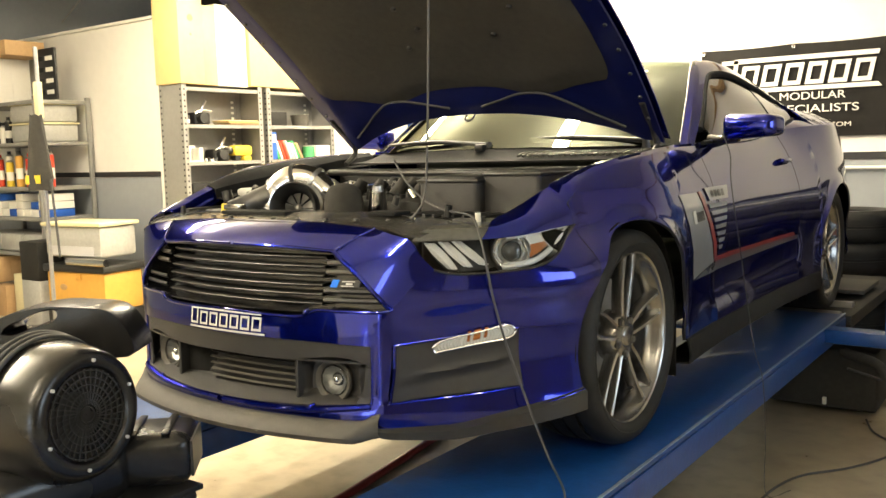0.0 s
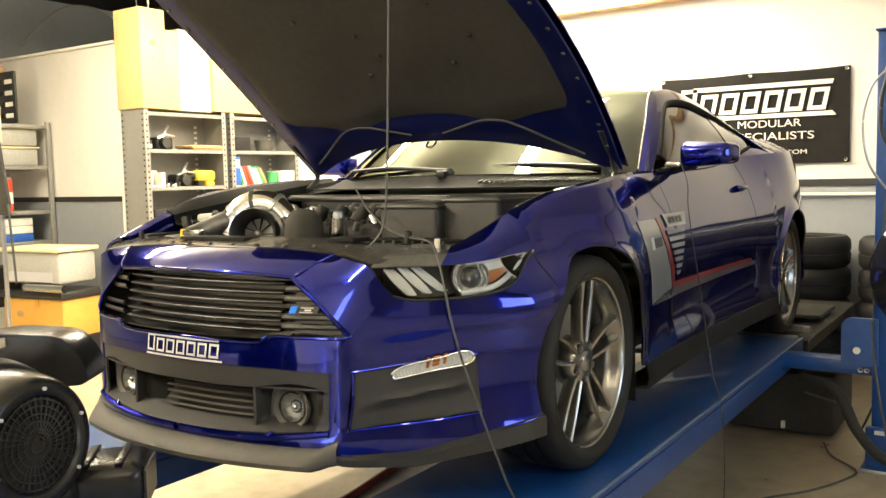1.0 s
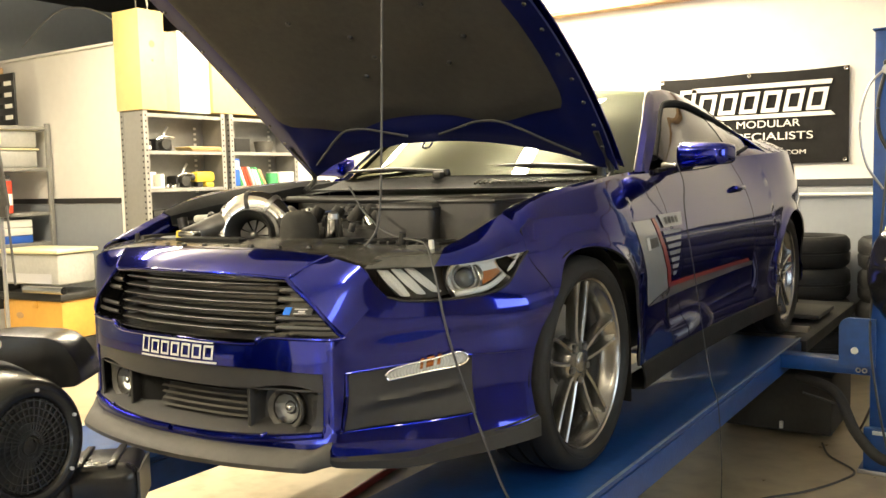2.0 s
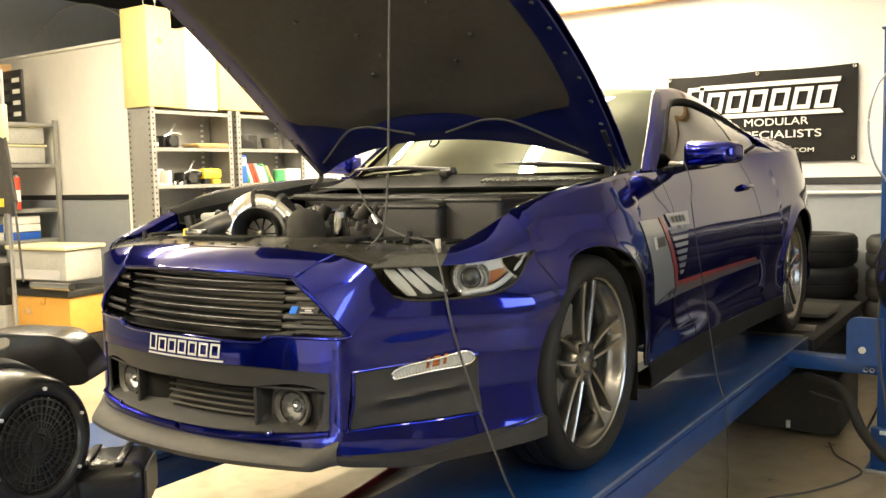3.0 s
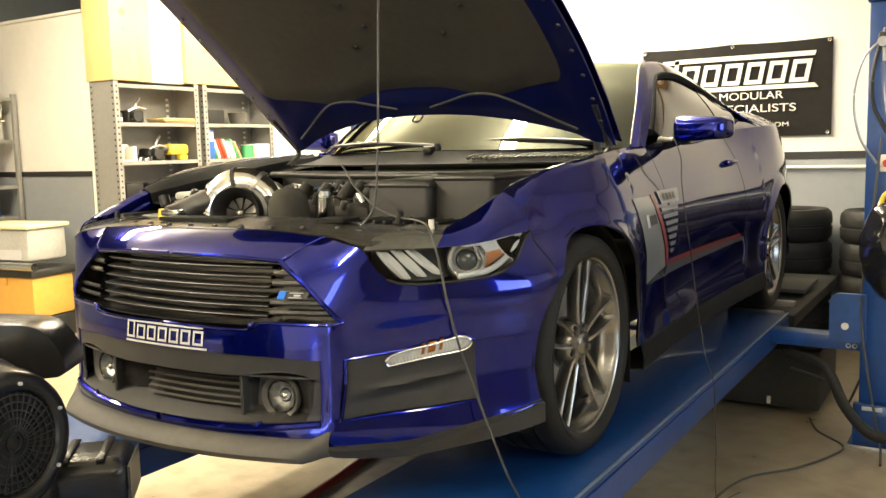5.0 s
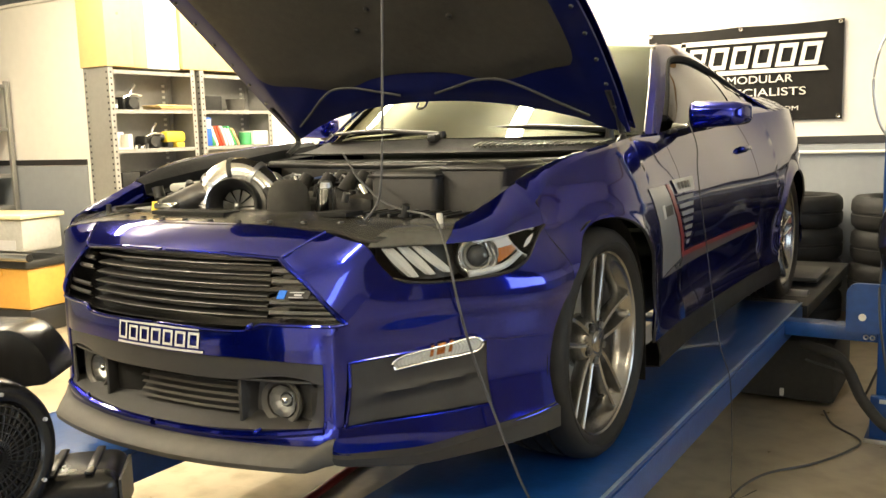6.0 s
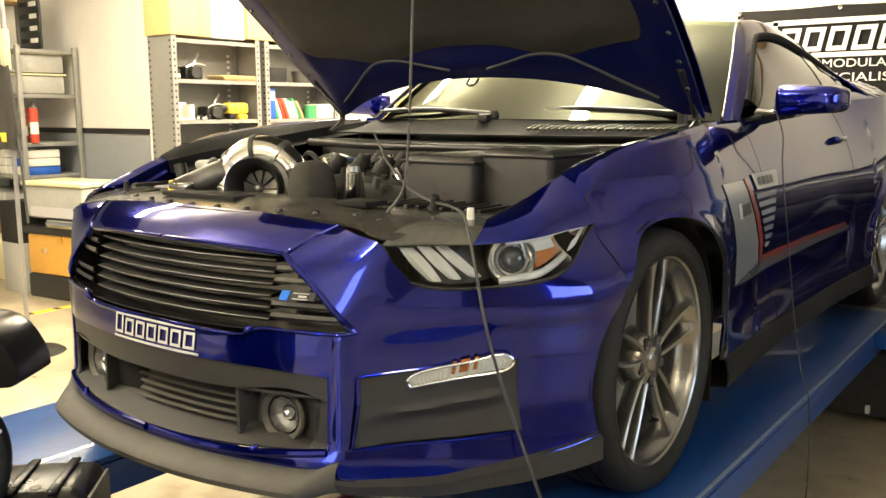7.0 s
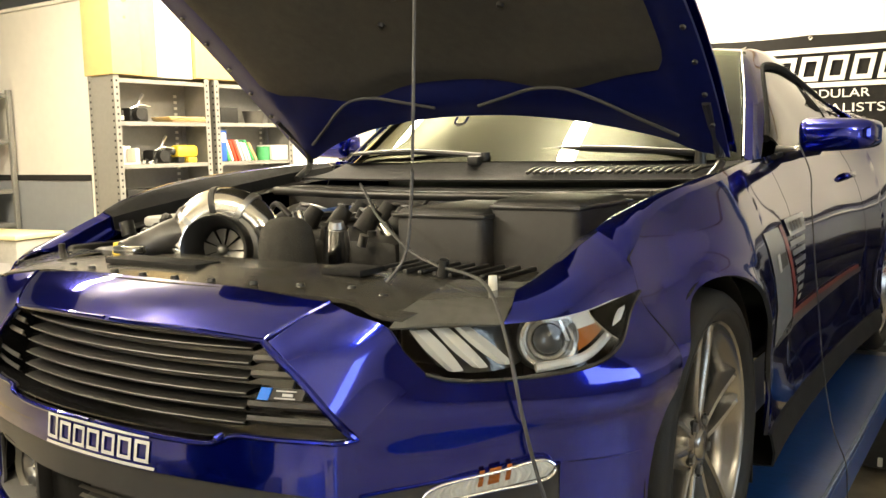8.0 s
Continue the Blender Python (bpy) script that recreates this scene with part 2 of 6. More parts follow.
def sweep(bm, pts, r, n=10, steps=0, smooth=True, caps=True):
    """A tube of radius r (a number, or one for each point) along pts."""
    line = spline(pts, steps or max(8, len(pts) * 6)) if smooth else [Vector(p) for p in pts]
    rings, up = [], Vector((0, 0, 1))
    for i, p in enumerate(line):
        d = (line[min(i + 1, len(line) - 1)] - line[max(i - 1, 0)]).normalized()
        s = d.cross(up)
        s = (d.cross(Vector((1, 0, 0))) if s.length < 0.05 else s).normalized()
        w = s.cross(d).normalized()
        f = i / (len(line) - 1)
        rr = r if not isinstance(r, (list, tuple)) else np.interp(f, np.linspace(0, 1, len(r)), r)
        rings.append([bm.verts.new(p + (s * math.cos(a) + w * math.sin(a)) * rr) for a in (2 * math.pi * k / n for k in range(n))])
    for a, b in zip(rings, rings[1:]):
        for k in range(n):
            bm.faces.new((a[k], a[(k + 1) % n], b[(k + 1) % n], b[k]))
    if caps:
        bm.faces.new(rings[0]), bm.faces.new(rings[-1])
    return bm


def sheet(bm, rows):
    """A grid of faces through rows of points."""
    vs = [[bm.verts.new(p) for p in row] for row in rows]
    for a, b in zip(vs, vs[1:]):
        for k in range(len(a) - 1):
            bm.faces.new((a[k], a[k + 1], b[k + 1], b[k]))
    return bm


def lathe(bm, profile, m, n=48, closed=False):
    """profile: (radius, height) turned about z, then moved by m."""
    rings = []
    for r, z in profile:
        rings.append([bm.verts.new(m @ Vector((r * math.cos(a), r * math.sin(a), z))) for a in (2 * math.pi * k / n for k in range(n))])
    pairs = list(zip(rings, rings[1:])) + ([(rings[-1], rings[0])] if closed else [])
    for a, b in pairs:
        for k in range(n):
            bm.faces.new((a[k], a[(k + 1) % n], b[(k + 1) % n], b[k]))
    return bm


def coons(low, high, left, right, nu, nv):
    """Rows of 2D or 3D points inside four boundary lines (left and right run from low to high)."""
    lo, hi, le, ri = spline(low, nu), spline(high, nu), spline(left, nv), spline(right, nv)
    rows = []
    for j in range(nv + 1):
        v = j / nv
        row = []
        for i in range(nu + 1):
            u = i / nu
            p = lo[i] * (1 - v) + hi[i] * v + le[j] * (1 - u) + ri[j] * u
            p = p - (lo[0] * (1 - u) * (1 - v) + lo[-1] * u * (1 - v) + hi[0] * (1 - u) * v + hi[-1] * u * v)
            row.append(p)
        rows.append(row)
    return rows


def words(text, x0, x1, z0, z1, y, material, parent, name="lettering", depth=0.002):
    cu = bpy.data.curves.new(name, "FONT")
    cu.body, cu.size, cu.extrude = text, 1.0, depth
    tmp = new(name, cu)
    bpy.context.view_layer.update()
    me = bpy.data.meshes.new_from_object(tmp.evaluated_get(bpy.context.evaluated_depsgraph_get()))
    bpy.data.objects.remove(tmp)
    xs, ys = [v.co.x for v in me.vertices], [v.co.y for v in me.vertices]
    fit_ = Matrix.Diagonal(((x1 - x0) / (max(xs) - min(xs)), (z1 - z0) / (max(ys) - min(ys)), 1, 1)) @ Matrix.Translation((-min(xs), -min(ys), 0))
    me.transform(Matrix.Translation((x0, y, z0)) @ Matrix.Rotation(math.pi / 2, 4, "X") @ fit_)
    me.materials.clear()
    me.materials.append(M[material])
    ob = new(name, me)
    ob.parent = parent
    ob.matrix_parent_inverse = world_of(parent).inverted()
    return ob


# ---------------------------------------------------------------- the room
def slab(name, x0, x1, y0, y1, z0, z1, material, label, category, bevel=0.0):
    return piece(name, box(B(), x0, x1, y0, y1, z0, z1, bevel), material, label, category, kind="structure", smooth=False)


XL, XR, YF, YB, ZC = -8.2, 5.4, -7.0, 5.13, 3.8
slab("floor", XL - 0.2, XR + 0.2, YF - 4.0, YB + 0.2, -0.12, 0.0, "floor", "sealed tan concrete workshop floor with stains", "floor")
slab("ceiling", -4.72, XR + 0.2, YF - 0.2, YB + 0.2, ZC, ZC + 0.15, "ceiling_white", "dusty white workshop ceiling", "ceiling")
# near-black surfaces close the space beyond the partition
slab("ceiling_dark", XL - 0.2, -4.724, YF - 0.2, YB + 0.2, ZC, ZC + 0.15, "ceiling", "near-black ceiling over the space beyond the partition", "ceiling")
slab("wall_north", -4.76, XR + 0.2, YB, YB + 0.15, 0, ZC, "white", "white painted wall over a grey lower part", "wall")
slab("wall_shelf", -4.76, -4.61, 2.42, YB, 0, 2.80, "white", "white painted wall behind the steel shelves", "wall")
slab("wall_partition", XL, -4.76, 2.42, 2.56, 0, 2.74, "white", "white painted partition that stops below the ceiling", "wall")
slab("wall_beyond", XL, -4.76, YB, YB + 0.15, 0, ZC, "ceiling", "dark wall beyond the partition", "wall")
slab("wall_west", XL - 0.15, XL, YF, YB, 0, ZC, "grey", "grey painted workshop side wall", "wall")
# side wall with a high window
# the brown pieces are out of view, added dark for the paint to reflect
slab("wall_east_a", XR, XR + 0.15, YF, -1.6, 0, ZC, "umber", "unseen brown side wall, toned for the car's reflections", "wall")
slab("wall_east_b", XR, XR + 0.15, 1.0, YB, 0, ZC, "white", "white painted workshop side wall", "wall")
slab("trim_lower_east", XR - 0.008, XR, 1.0, YB - 0.012, 0, 1.335, "grey", "grey painted lower part of the side wall", "wall trim")
slab("trim_line_east", XR - 0.012, XR, 1.0, YB - 0.012, 1.339, 1.40, "stripe", "black painted line on the side wall", "wall trim")
slab("wall_east_c", XR, XR + 0.15, -1.6, 1.0, 0, 1.1, "umber", "unseen brown wall under the window, toned for reflections", "wall")
slab("wall_east_d", XR, XR + 0.15, -1.6, 1.0, 2.65, ZC, "umber", "unseen brown wall over the window, toned for reflections", "wall")
slab("backdrop_east", XR + 0.9, XR + 0.95, -3.6, 3.0, 0.2, 3.7, "outside", "plain bright daylight outside the window", "backdrop")
# front wall with an open door
slab("wall_south_a", XL, 1.4, YF - 0.15, YF, 0, ZC, "white", "white painted wall beside the door", "wall")
slab("wall_south_b", 2.6, XR, YF - 0.15, YF, 0, ZC, "white", "white painted wall beside the door", "wall")
slab("wall_south_c", 1.4, 2.6, YF - 0.15, YF, 2.1, ZC, "white", "white painted wall over the door", "wall")
slab("backdrop", 0.1, 3.9, YF - 1.6, YF - 1.55, 0.0, 3.2, "outside", "plain bright daylight outside the open door", "backdrop")
# grey lower wall with a black line on top of it
slab("trim_lower", -4.6, XR, YB - 0.008, YB, 0, 1.335, "grey", "grey painted lower part of the white wall", "wall trim")
slab("trim_line", -4.6, XR, YB - 0.012, YB, 1.339, 1.40, "stripe", "black painted line on the white wall", "wall trim")
slab("trim_lower_left", XL, -4.765, 2.412, 2.42, 0, 1.325, "grey", "grey painted lower part of the partition", "wall trim")
slab("trim_line_left", XL, -4.765, 2.408, 2.42, 1.329, 1.378, "stripe", "black painted line on the partition", "wall trim")
slab("trim_cap", XL, -4.75, 2.40, 2.58, 2.744, 2.77, "white", "white cap on the partition", "wall trim")
slab("beam", -4.6, XR, YB - 0.16, YB - 0.012, 2.97, 3.0, "card", "thin tan ledge high on the white wall", "ledge")
bm = B()
cyl(bm, (-4.5, YB - 0.035, 1.275), (XR, YB - 0.035, 1.275), 0.014, n=10)
piece("conduit", bm, "print", "thin white conduit pipe along the grey wall", "pipe", kind="structure")

# ---------------------------------------------------------------- the car
car = thing("car", (0, 1.4, P), "deep blue sports coupe with open hood on a lift", "car")

PLAN = spline([(x, y, 0) for x, y in (
    (0, -0.889), (0.12, -0.885), (0.25, -0.868), (0.36, -0.844), (0.45, -0.818), (0.505, -0.796), (0.533, -0.781), (0.556, -0.760), (0.60, -0.720), (0.65, -0.676),
    (0.75, -0.600), (0.83, -0.527), (0.89, -0.445), (0.925, -0.36), (0.945, -0.25), (0.955, -0.1), (0.957, 0.1),
    (0.947, 0.35), (0.93, 0.6), (0.918, 0.9), (0.914, 1.3), (0.918, 1.8), (0.935, 2.15), (0.955, 2.45), (0.965, 2.72),
    (0.945, 2.98), (0.89, 3.25), (0.82, 3.5), (0.73, 3.68), (0.58, 3.79), (0.35, 3.85), (0, 3.87))], 1200)
PU = [0.0]
for _a, _b in zip(PLAN, PLAN[1:]):
    PU.append(PU[-1] + (_b - _a).length)
PX, PY = [p.x for p in PLAN], [p.y for p in PLAN]
_half = next(i for i, p in enumerate(PLAN) if p.y > 0)
NOSE_IN = ((0.15, 0.07), (0.19, 0.0), (0.215, -0.016), (0.24, -0.016), (0.275, 0.0), (0.42, 0.0), (0.46, 0.001), (0.52, 0.006), (0.58, 0.013), (0.66, 0.034),
           (0.69, 0.048), (0.72, 0.084), (0.742, 0.122), (0.76, 0.175))
SIDE_IN = ((0.15, 0.03), (0.19, -0.003), (0.235, -0.004), (0.27, 0.004), (0.36, 0.014), (0.47, 0.012), (0.58, -0.002), (0.66, 0.0), (0.74, 0.012), (0.82, 0.036),
           (0.90, 0.072), (0.96, 0.108), (1.02, 0.145), (1.1, 0.20))


def ux(x):
    """Length along the plan line from the nose's middle out to x."""
    return float(np.interp(x, PX[:_half], PU[:_half]))


def uy(y):
    return float(np.interp(y, PY, PU))


def table(t, h):
    return float(np.interp(h, [a for a, _ in t], [b for _, b in t]))


U0, U1 = ux(0.56), uy(-0.36)
UA, UB, UP = ux(0.44), ux(0.60), ux(0.524)


def skin(u, h, out=0.0):
    """A place on the car's outer skin: u along the plan line from the middle of the nose, h over the runway."""
    x, y = float(np.interp(u, PU, PX)), float(np.interp(u, PU, PY))
    w = min(1.0, max(0.0, (u - U0) / (U1 - U0)))
    w = w * w * (3 - 2 * w)
    tail = min(1.0, max(0.0, (y - 3.3) / 0.5))
    g = min(1.0, max(0.0, (u - UA) / (UB - UA)))
    g = g * g * (3 - 2 * g)
    d = (1 - g) * table(NOSE_IN, h) + g * table(SIDE_IN, h) - out
    if y > 1.9 and d > 0.01:               # the rear hip stands out wide up to its shoulder
        k = min(1.0, (y - 1.9) / 0.9)
        d = 0.01 + (d - 0.01) * (1 - 0.60 * k * k * (3 - 2 * k))
    if -0.60 < y < 0.25:                   # the front corner leans in towards its top
        k, q = min(1.0, (0.25 - y) / 0.5), min(1.0, max(0.0, (h - 0.60) / 0.13))
        k *= min(1.0, max(0.0, (y + 0.60) / 0.25))
        d += 0.075 * k * k * (3 - 2 * k) * q * q * (3 - 2 * q)
    if h < 0.75 and y < -0.29:             # ridge from the cheek back to the wheel
        hr = float(np.interp(u, (UB - 0.05, UB + 0.22, U1), (0.515, 0.552, 0.560)))
        k = min(1.0, max(0.0, (u - UB + 0.06) / 0.12)) * min(1.0, max(0.0, (-0.29 - y) / 0.10))
        d -= 0.011 * k * math.exp(-((h - hr) / (0.080 if h > hr else 0.022)) ** 2)
    if 0.24 < h < 0.56:                    # upright ridge beside the lower opening
        d -= 0.007 * math.exp(-((u - UP) / 0.017) ** 2) * min(1.0, (h - 0.24) / 0.05, (0.56 - h) / 0.06)
    a = w * math.pi / 2
    dx, dy = -math.sin(a), math.cos(a)
    if tail:
        dx, dy = -(1 - tail * 0.6), -tail * 0.6
    return Vector((max(0.0, x + dx * d), y + dy * d, P + h))


def both(fn):
    for s in (1, -1):
        fn(s)


def flip(rows, s):
    return [[Vector((p.x * s, p.y, p.z)) for p in row] for row in rows]


def on_skin(low, high, left, right, nu, nv, out=0.0):
    return [[skin(p.x, p.y, out) for p in row] for row in coons(*[[(a, b, 0) for a, b in c] for c in (low, high, left, right)], nu, nv)]


def blend_joint(bm):
    bmesh.ops.remove_doubles(bm, verts=bm.verts, dist=0.0006)
    return bm


def arch_y(h, r=0.375, c=0.345):
    return math.sqrt(max(0.0, r * r - (h - c) ** 2))


def arch_h(y, c, r=0.375):
    return 0.345 + math.sqrt(max(0.0, r * r - (y - c) ** 2))


def seam(ob):
    """Shut lines read dark: the shade in the gaps is put into a black rim."""
    ob.data.materials.append(M["black"])
    ob.modifiers["thickness"].material_offset_rim = 1
    return ob


# -- the bumper cover, in one mesh of joined fields
def lamp_foot():
    """Line under the headlight, from its inner corner back to its tip."""
    X = ux
    return [(X(0.640), 0.630), (X(0.672), 0.619), (X(0.73), 0.617), (X(0.79), 0.622), (X(0.86), 0.634), (uy(-0.40), 0.674), (uy(-0.29), 0.727)]


def foot_line():
    """Lower edge of the painted corner, from the pillar back to the wheel."""
    X = ux
    return [(X(0.498), 0.222), (X(0.512), 0.203), (X(0.53), 0.194), (X(0.61), 0.190), (X(0.68), 0.194), (X(0.77), 0.220), (X(0.84), 0.238), (uy(-arch_y(0.262)), 0.262)]


bm = B()
for s in (1, -1):
    X = ux
    f = []
    # strip over the grille
    f.append(on_skin([(0, 0.690), (X(0.2), 0.688), (X(0.375), 0.677)], [(0, 0.756), (X(0.25), 0.752), (X(0.448), 0.738)],
                     [(0, 0.690), (0, 0.72), (0, 0.756)], [(X(0.375), 0.677), (X(0.448), 0.738)], 16, 8))
    # flat cheek between the grille and the headlight
    edge = [[(X(0.545), 0.524), (X(0.575), 0.559), (X(0.608), 0.595), (X(0.640), 0.630)], [(X(0.375), 0.677), (X(0.412), 0.711), (X(0.448), 0.738)],
            [(X(0.545), 0.524), (X(0.51), 0.564), (X(0.475), 0.60), (X(0.43), 0.640), (X(0.375), 0.677)], [(X(0.640), 0.630), (X(0.612), 0.668), (X(0.590), 0.708), (X(0.52), 0.728), (X(0.448), 0.738)]]
    f.append(coons(*[[skin(*q) for q in e] for e in edge], 12, 18))
    # bar between the grille and the lower opening, stepped up near its ends
    f.append(on_skin([(0, 0.432), (X(0.3), 0.432), (X(0.500), 0.424)], [(0, 0.503), (X(0.16), 0.503), (X(0.29), 0.502), (X(0.315), 0.508), (X(0.335), 0.519), (X(0.42), 0.520), (X(0.500), 0.520)],
                     [(0, 0.432), (0, 0.503)], [(X(0.500), 0.424), (X(0.500), 0.520)], 40, 8))
    f.append(on_skin([(X(0.500), 0.424), (X(0.545), 0.424)], [(X(0.500), 0.520), (X(0.545), 0.524)],
                     [(X(0.500), 0.424), (X(0.500), 0.520)], [(X(0.545), 0.424), (X(0.545), 0.524)], 6, 8))
    # corner under the headlight, back to the wheel arch
    arc = [(uy(-arch_y(h)), h) for h in (0.455, 0.52, 0.5825)]
    f.append(on_skin([(X(0.545), 0.424), (X(0.68), 0.442), (X(0.82), 0.460), arc[0]],
                     [(X(0.545), 0.524)] + lamp_foot(),
                     [(X(0.545), 0.424), (X(0.545), 0.524)], arc + [(uy(-0.296), 0.66), (uy(-0.29), 0.727)], 48, 18))
    # upright pillar between the openings
    f.append(on_skin([(X(0.498), 0.262), (X(0.537), 0.262)], [(X(0.500), 0.424), (X(0.545), 0.424)],
                     [(X(0.498), 0.262), (X(0.500), 0.424)], [(X(0.537), 0.262), (X(0.545), 0.424)], 6, 10))
    # lip under the lower opening
    f.append(on_skin([(0, 0.214), (X(0.3), 0.214), (X(0.498), 0.222)], [(0, 0.240), (X(0.3), 0.243), (X(0.498), 0.262)],
                     [(0, 0.214), (0, 0.240)], [(X(0.498), 0.222), (X(0.498), 0.262)], 20, 4))
    # foot of the corner, under the side panel
    arc = [(uy(-arch_y(h)), h) for h in (0.262, 0.278, 0.295)]
    f.append(on_skin(foot_line(), [(X(0.498), 0.262), (X(0.537), 0.262), (X(0.70), 0.277), (X(0.825), 0.296), arc[2]],
                     [(X(0.498), 0.222), (X(0.498), 0.262)], arc, 40, 6))
    # behind the side panel, beside the wheel arch
    arc = [(uy(-arch_y(h)), h) for h in (0.295, 0.345, 0.40, 0.455)]
    f.append(on_skin([(X(0.825), 0.296), arc[0]], [(X(0.82), 0.460), arc[-1]], [(X(0.825), 0.296), (X(0.819), 0.40), (X(0.82), 0.460)], arc, 8, 8))
    for rows in f:
        sheet(bm, flip(rows, s))
blend_joint(bm)
seam(part("bumper_cover", bm, "paint", car, "deep blue front bumper cover", shell=0.012))

# -- rolled lips round the openings and the crease beside the header
def lips(s):
    X = ux
    for line, r, out in (([(X(0.375), 0.679), (X(0.475), 0.602), (X(0.545), 0.526)], 0.007, -0.001),
                         ([(X(0.376), 0.679), (X(0.2), 0.690), (X(0.01), 0.692)], 0.005, -0.002),
                         ([(X(0.550), 0.524), (X(0.530), 0.519), (X(0.42), 0.518), (X(0.335), 0.517), (X(0.315), 0.506), (X(0.29), 0.500), (X(0.01), 0.501)], 0.005, -0.001),
                         ([(X(0.375), 0.679), (X(0.412), 0.711), (X(0.446), 0.738)], 0.005, -0.003),
                         ([(X(0.499), 0.424), (X(0.499), 0.36), (X(0.497), 0.262)], 0.005, -0.002),
                         ([(X(0.497), 0.258), (X(0.3), 0.239), (X(0.01), 0.236)], 0.010, 0.001),
                         ([(X(0.540), 0.264), (X(0.546), 0.34), (X(0.548), 0.422)], 0.005, -0.002),
                         ([(X(0.546), 0.424), (X(0.68), 0.442), (X(0.82), 0.460)], 0.004, -0.002),
                         ([(X(0.540), 0.263), (X(0.70), 0.278), (X(0.822), 0.296)], 0.004, -0.002),
                         (foot_line(), 0.0055, 0.0)):
        pts = [skin(p.x, p.y, out) for p in spline([(a, b, 0) for a, b in line], 30)]
        part("rolled_lip", sweep(B(), [Vector((p.x * s, p.y, p.z)) for p in pts], r, 8, 48), "paint", car)
    # short clips where the bar steps and on the lower lip
    for x, h in ((0.312, 0.512), (0.330, 0.247)):
        a, b = skin(X(x - 0.008), h - 0.008, 0.002), skin(X(x + 0.010), h + 0.010, 0.002)
        part("lip_clip", sweep(B(), [Vector((p.x * s, p.y, p.z)) for p in (a, a.lerp(b, 0.5) + Vector((0, -0.004, 0)), b)], [0.004, 0.0075, 0.004], 10, 8), "paint", car)


both(lips)

# -- black side panels in the bumper's corners
def side_panel(s):
    X = ux
    rows = on_skin([(X(0.54), 0.266), (X(0.70), 0.281), (X(0.826), 0.300)], [(X(0.548), 0.422), (X(0.68), 0.440), (X(0.821), 0.458)],
                   [(X(0.54), 0.266), (X(0.548), 0.422)], [(X(0.826), 0.300), (X(0.820), 0.40), (X(0.821), 0.458)], 30, 20, -0.003)
    for j, row in enumerate(rows):
        for i, p in enumerate(row):
            u, v = i / 30, j / 20
            k = math.exp(-((v - 0.40 - 0.14 * u) / 0.05) ** 2) * min(1, max(0, u - 0.15) * 6, (1 - u) * 5)
            hollow = max(0.0, min(1.0, (0.40 + 0.14 * u - v) * 6)) * min(1, u * 5, (1 - u) * 5)
            p.y -= 0.005 * k - 0.010 * hollow
            p.x += 0.003 * k - 0.006 * hollow
    part("corner_panel", sheet(B(), flip(rows, s)), "trim", car, "textured black plastic bumper corner panel", shell=0.01)


both(side_panel)


def turn_signal(s):
    X = ux
    low, high = [(X(0.636), 0.401), (X(0.72), 0.421), (X(0.800), 0.440)], [(X(0.646), 0.430), (X(0.735), 0.456), (X(0.796), 0.471)]
    le, ri = [(X(0.636), 0.401), (X(0.630), 0.414), (X(0.646), 0.430)], [(X(0.800), 0.440), (X(0.809), 0.456), (X(0.796), 0.471)]
    ob = part("turn_signal", sheet(B(), flip(on_skin(low, high, le, ri, 20, 6, 0.014), s)), "lens", car, "clear turn signal with an amber bulb", shell=0.004)
    rows = on_skin(low, high, le, ri, 48, 6, 0.006)
    for row in rows:
        for i, p in enumerate(row):
            p.y += 0.0022 * (i % 2)
    part("reflector", sheet(B(), flip(rows, s)), "lightbar", ob, smooth=False)
    part("signal_rim", sweep(B(), [Vector((p.x * s, p.y, p.z)) for p in (skin(q[0], q[1], 0.012) for q in low + ri[1:] + high[::-1][1:] + le[::-1][1:])], 0.003, 8, 60), "lampchrome", ob)
    for x0, w in ((0.704, 0.007), (0.718, 0.016), (0.742, 0.007)):
        h0 = 0.409 + 0.27 * (x0 - 0.636)
        strip = on_skin([(X(x0), h0), (X(x0 + w), h0 + 0.27 * w)], [(X(x0 + 0.004), h0 + 0.029), (X(x0 + w + 0.004), h0 + 0.029 + 0.27 * w)], [(X(x0), h0), (X(x0 + 0.004), h0 + 0.029)], [(X(x0 + w), h0 + 0.27 * w), (X(x0 + w + 0.004), h0 + 0.029 + 0.27 * w)], 4, 5, 0.0085)
        for j, row in enumerate(strip):
            for p in row:
                p.y -= 0.002 * (j % 2)
        part("amber_strip", sheet(B(), flip(strip, s)), "amber", ob, smooth=False)


both(turn_signal)

# -- lower opening: band, fog lamps, bars, shelf
bm = B()
for s in (1, -1):
    X = ux
    sheet(bm, flip(on_skin([(0, 0.374), (X(0.24), 0.374), (X(0.30), 0.380), (X(0.40), 0.390), (X(0.47), 0.378), (X(0.500), 0.36)], [(0, 0.432), (X(0.3), 0.432), (X(0.500), 0.424)],
                           [(0, 0.374), (0, 0.432)], [(X(0.500), 0.36), (X(0.500), 0.424)], 28, 4, -0.004), s))
    sheet(bm, flip(on_skin([(X(0.452), 0.258), (X(0.498), 0.262)], [(X(0.480), 0.37), (X(0.500), 0.36)],
                           [(X(0.452), 0.258), (X(0.472), 0.30), (X(0.480), 0.37)], [(X(0.498), 0.262), (X(0.500), 0.36)], 3, 8, -0.004), s))
    # sloped shelf at the bottom of the opening, and the back
    lo = [skin(X(0.498) * i / 16, 0.240 + 0.020 * (i / 16) ** 2, -0.004) for i in range(17)]
    back = [Vector((p.x * 0.97, p.y + 0.075, P + 0.276)) for p in lo]
    roof = [Vector((p.x * 0.97, p.y + 0.085, P + 0.372)) for p in lo]
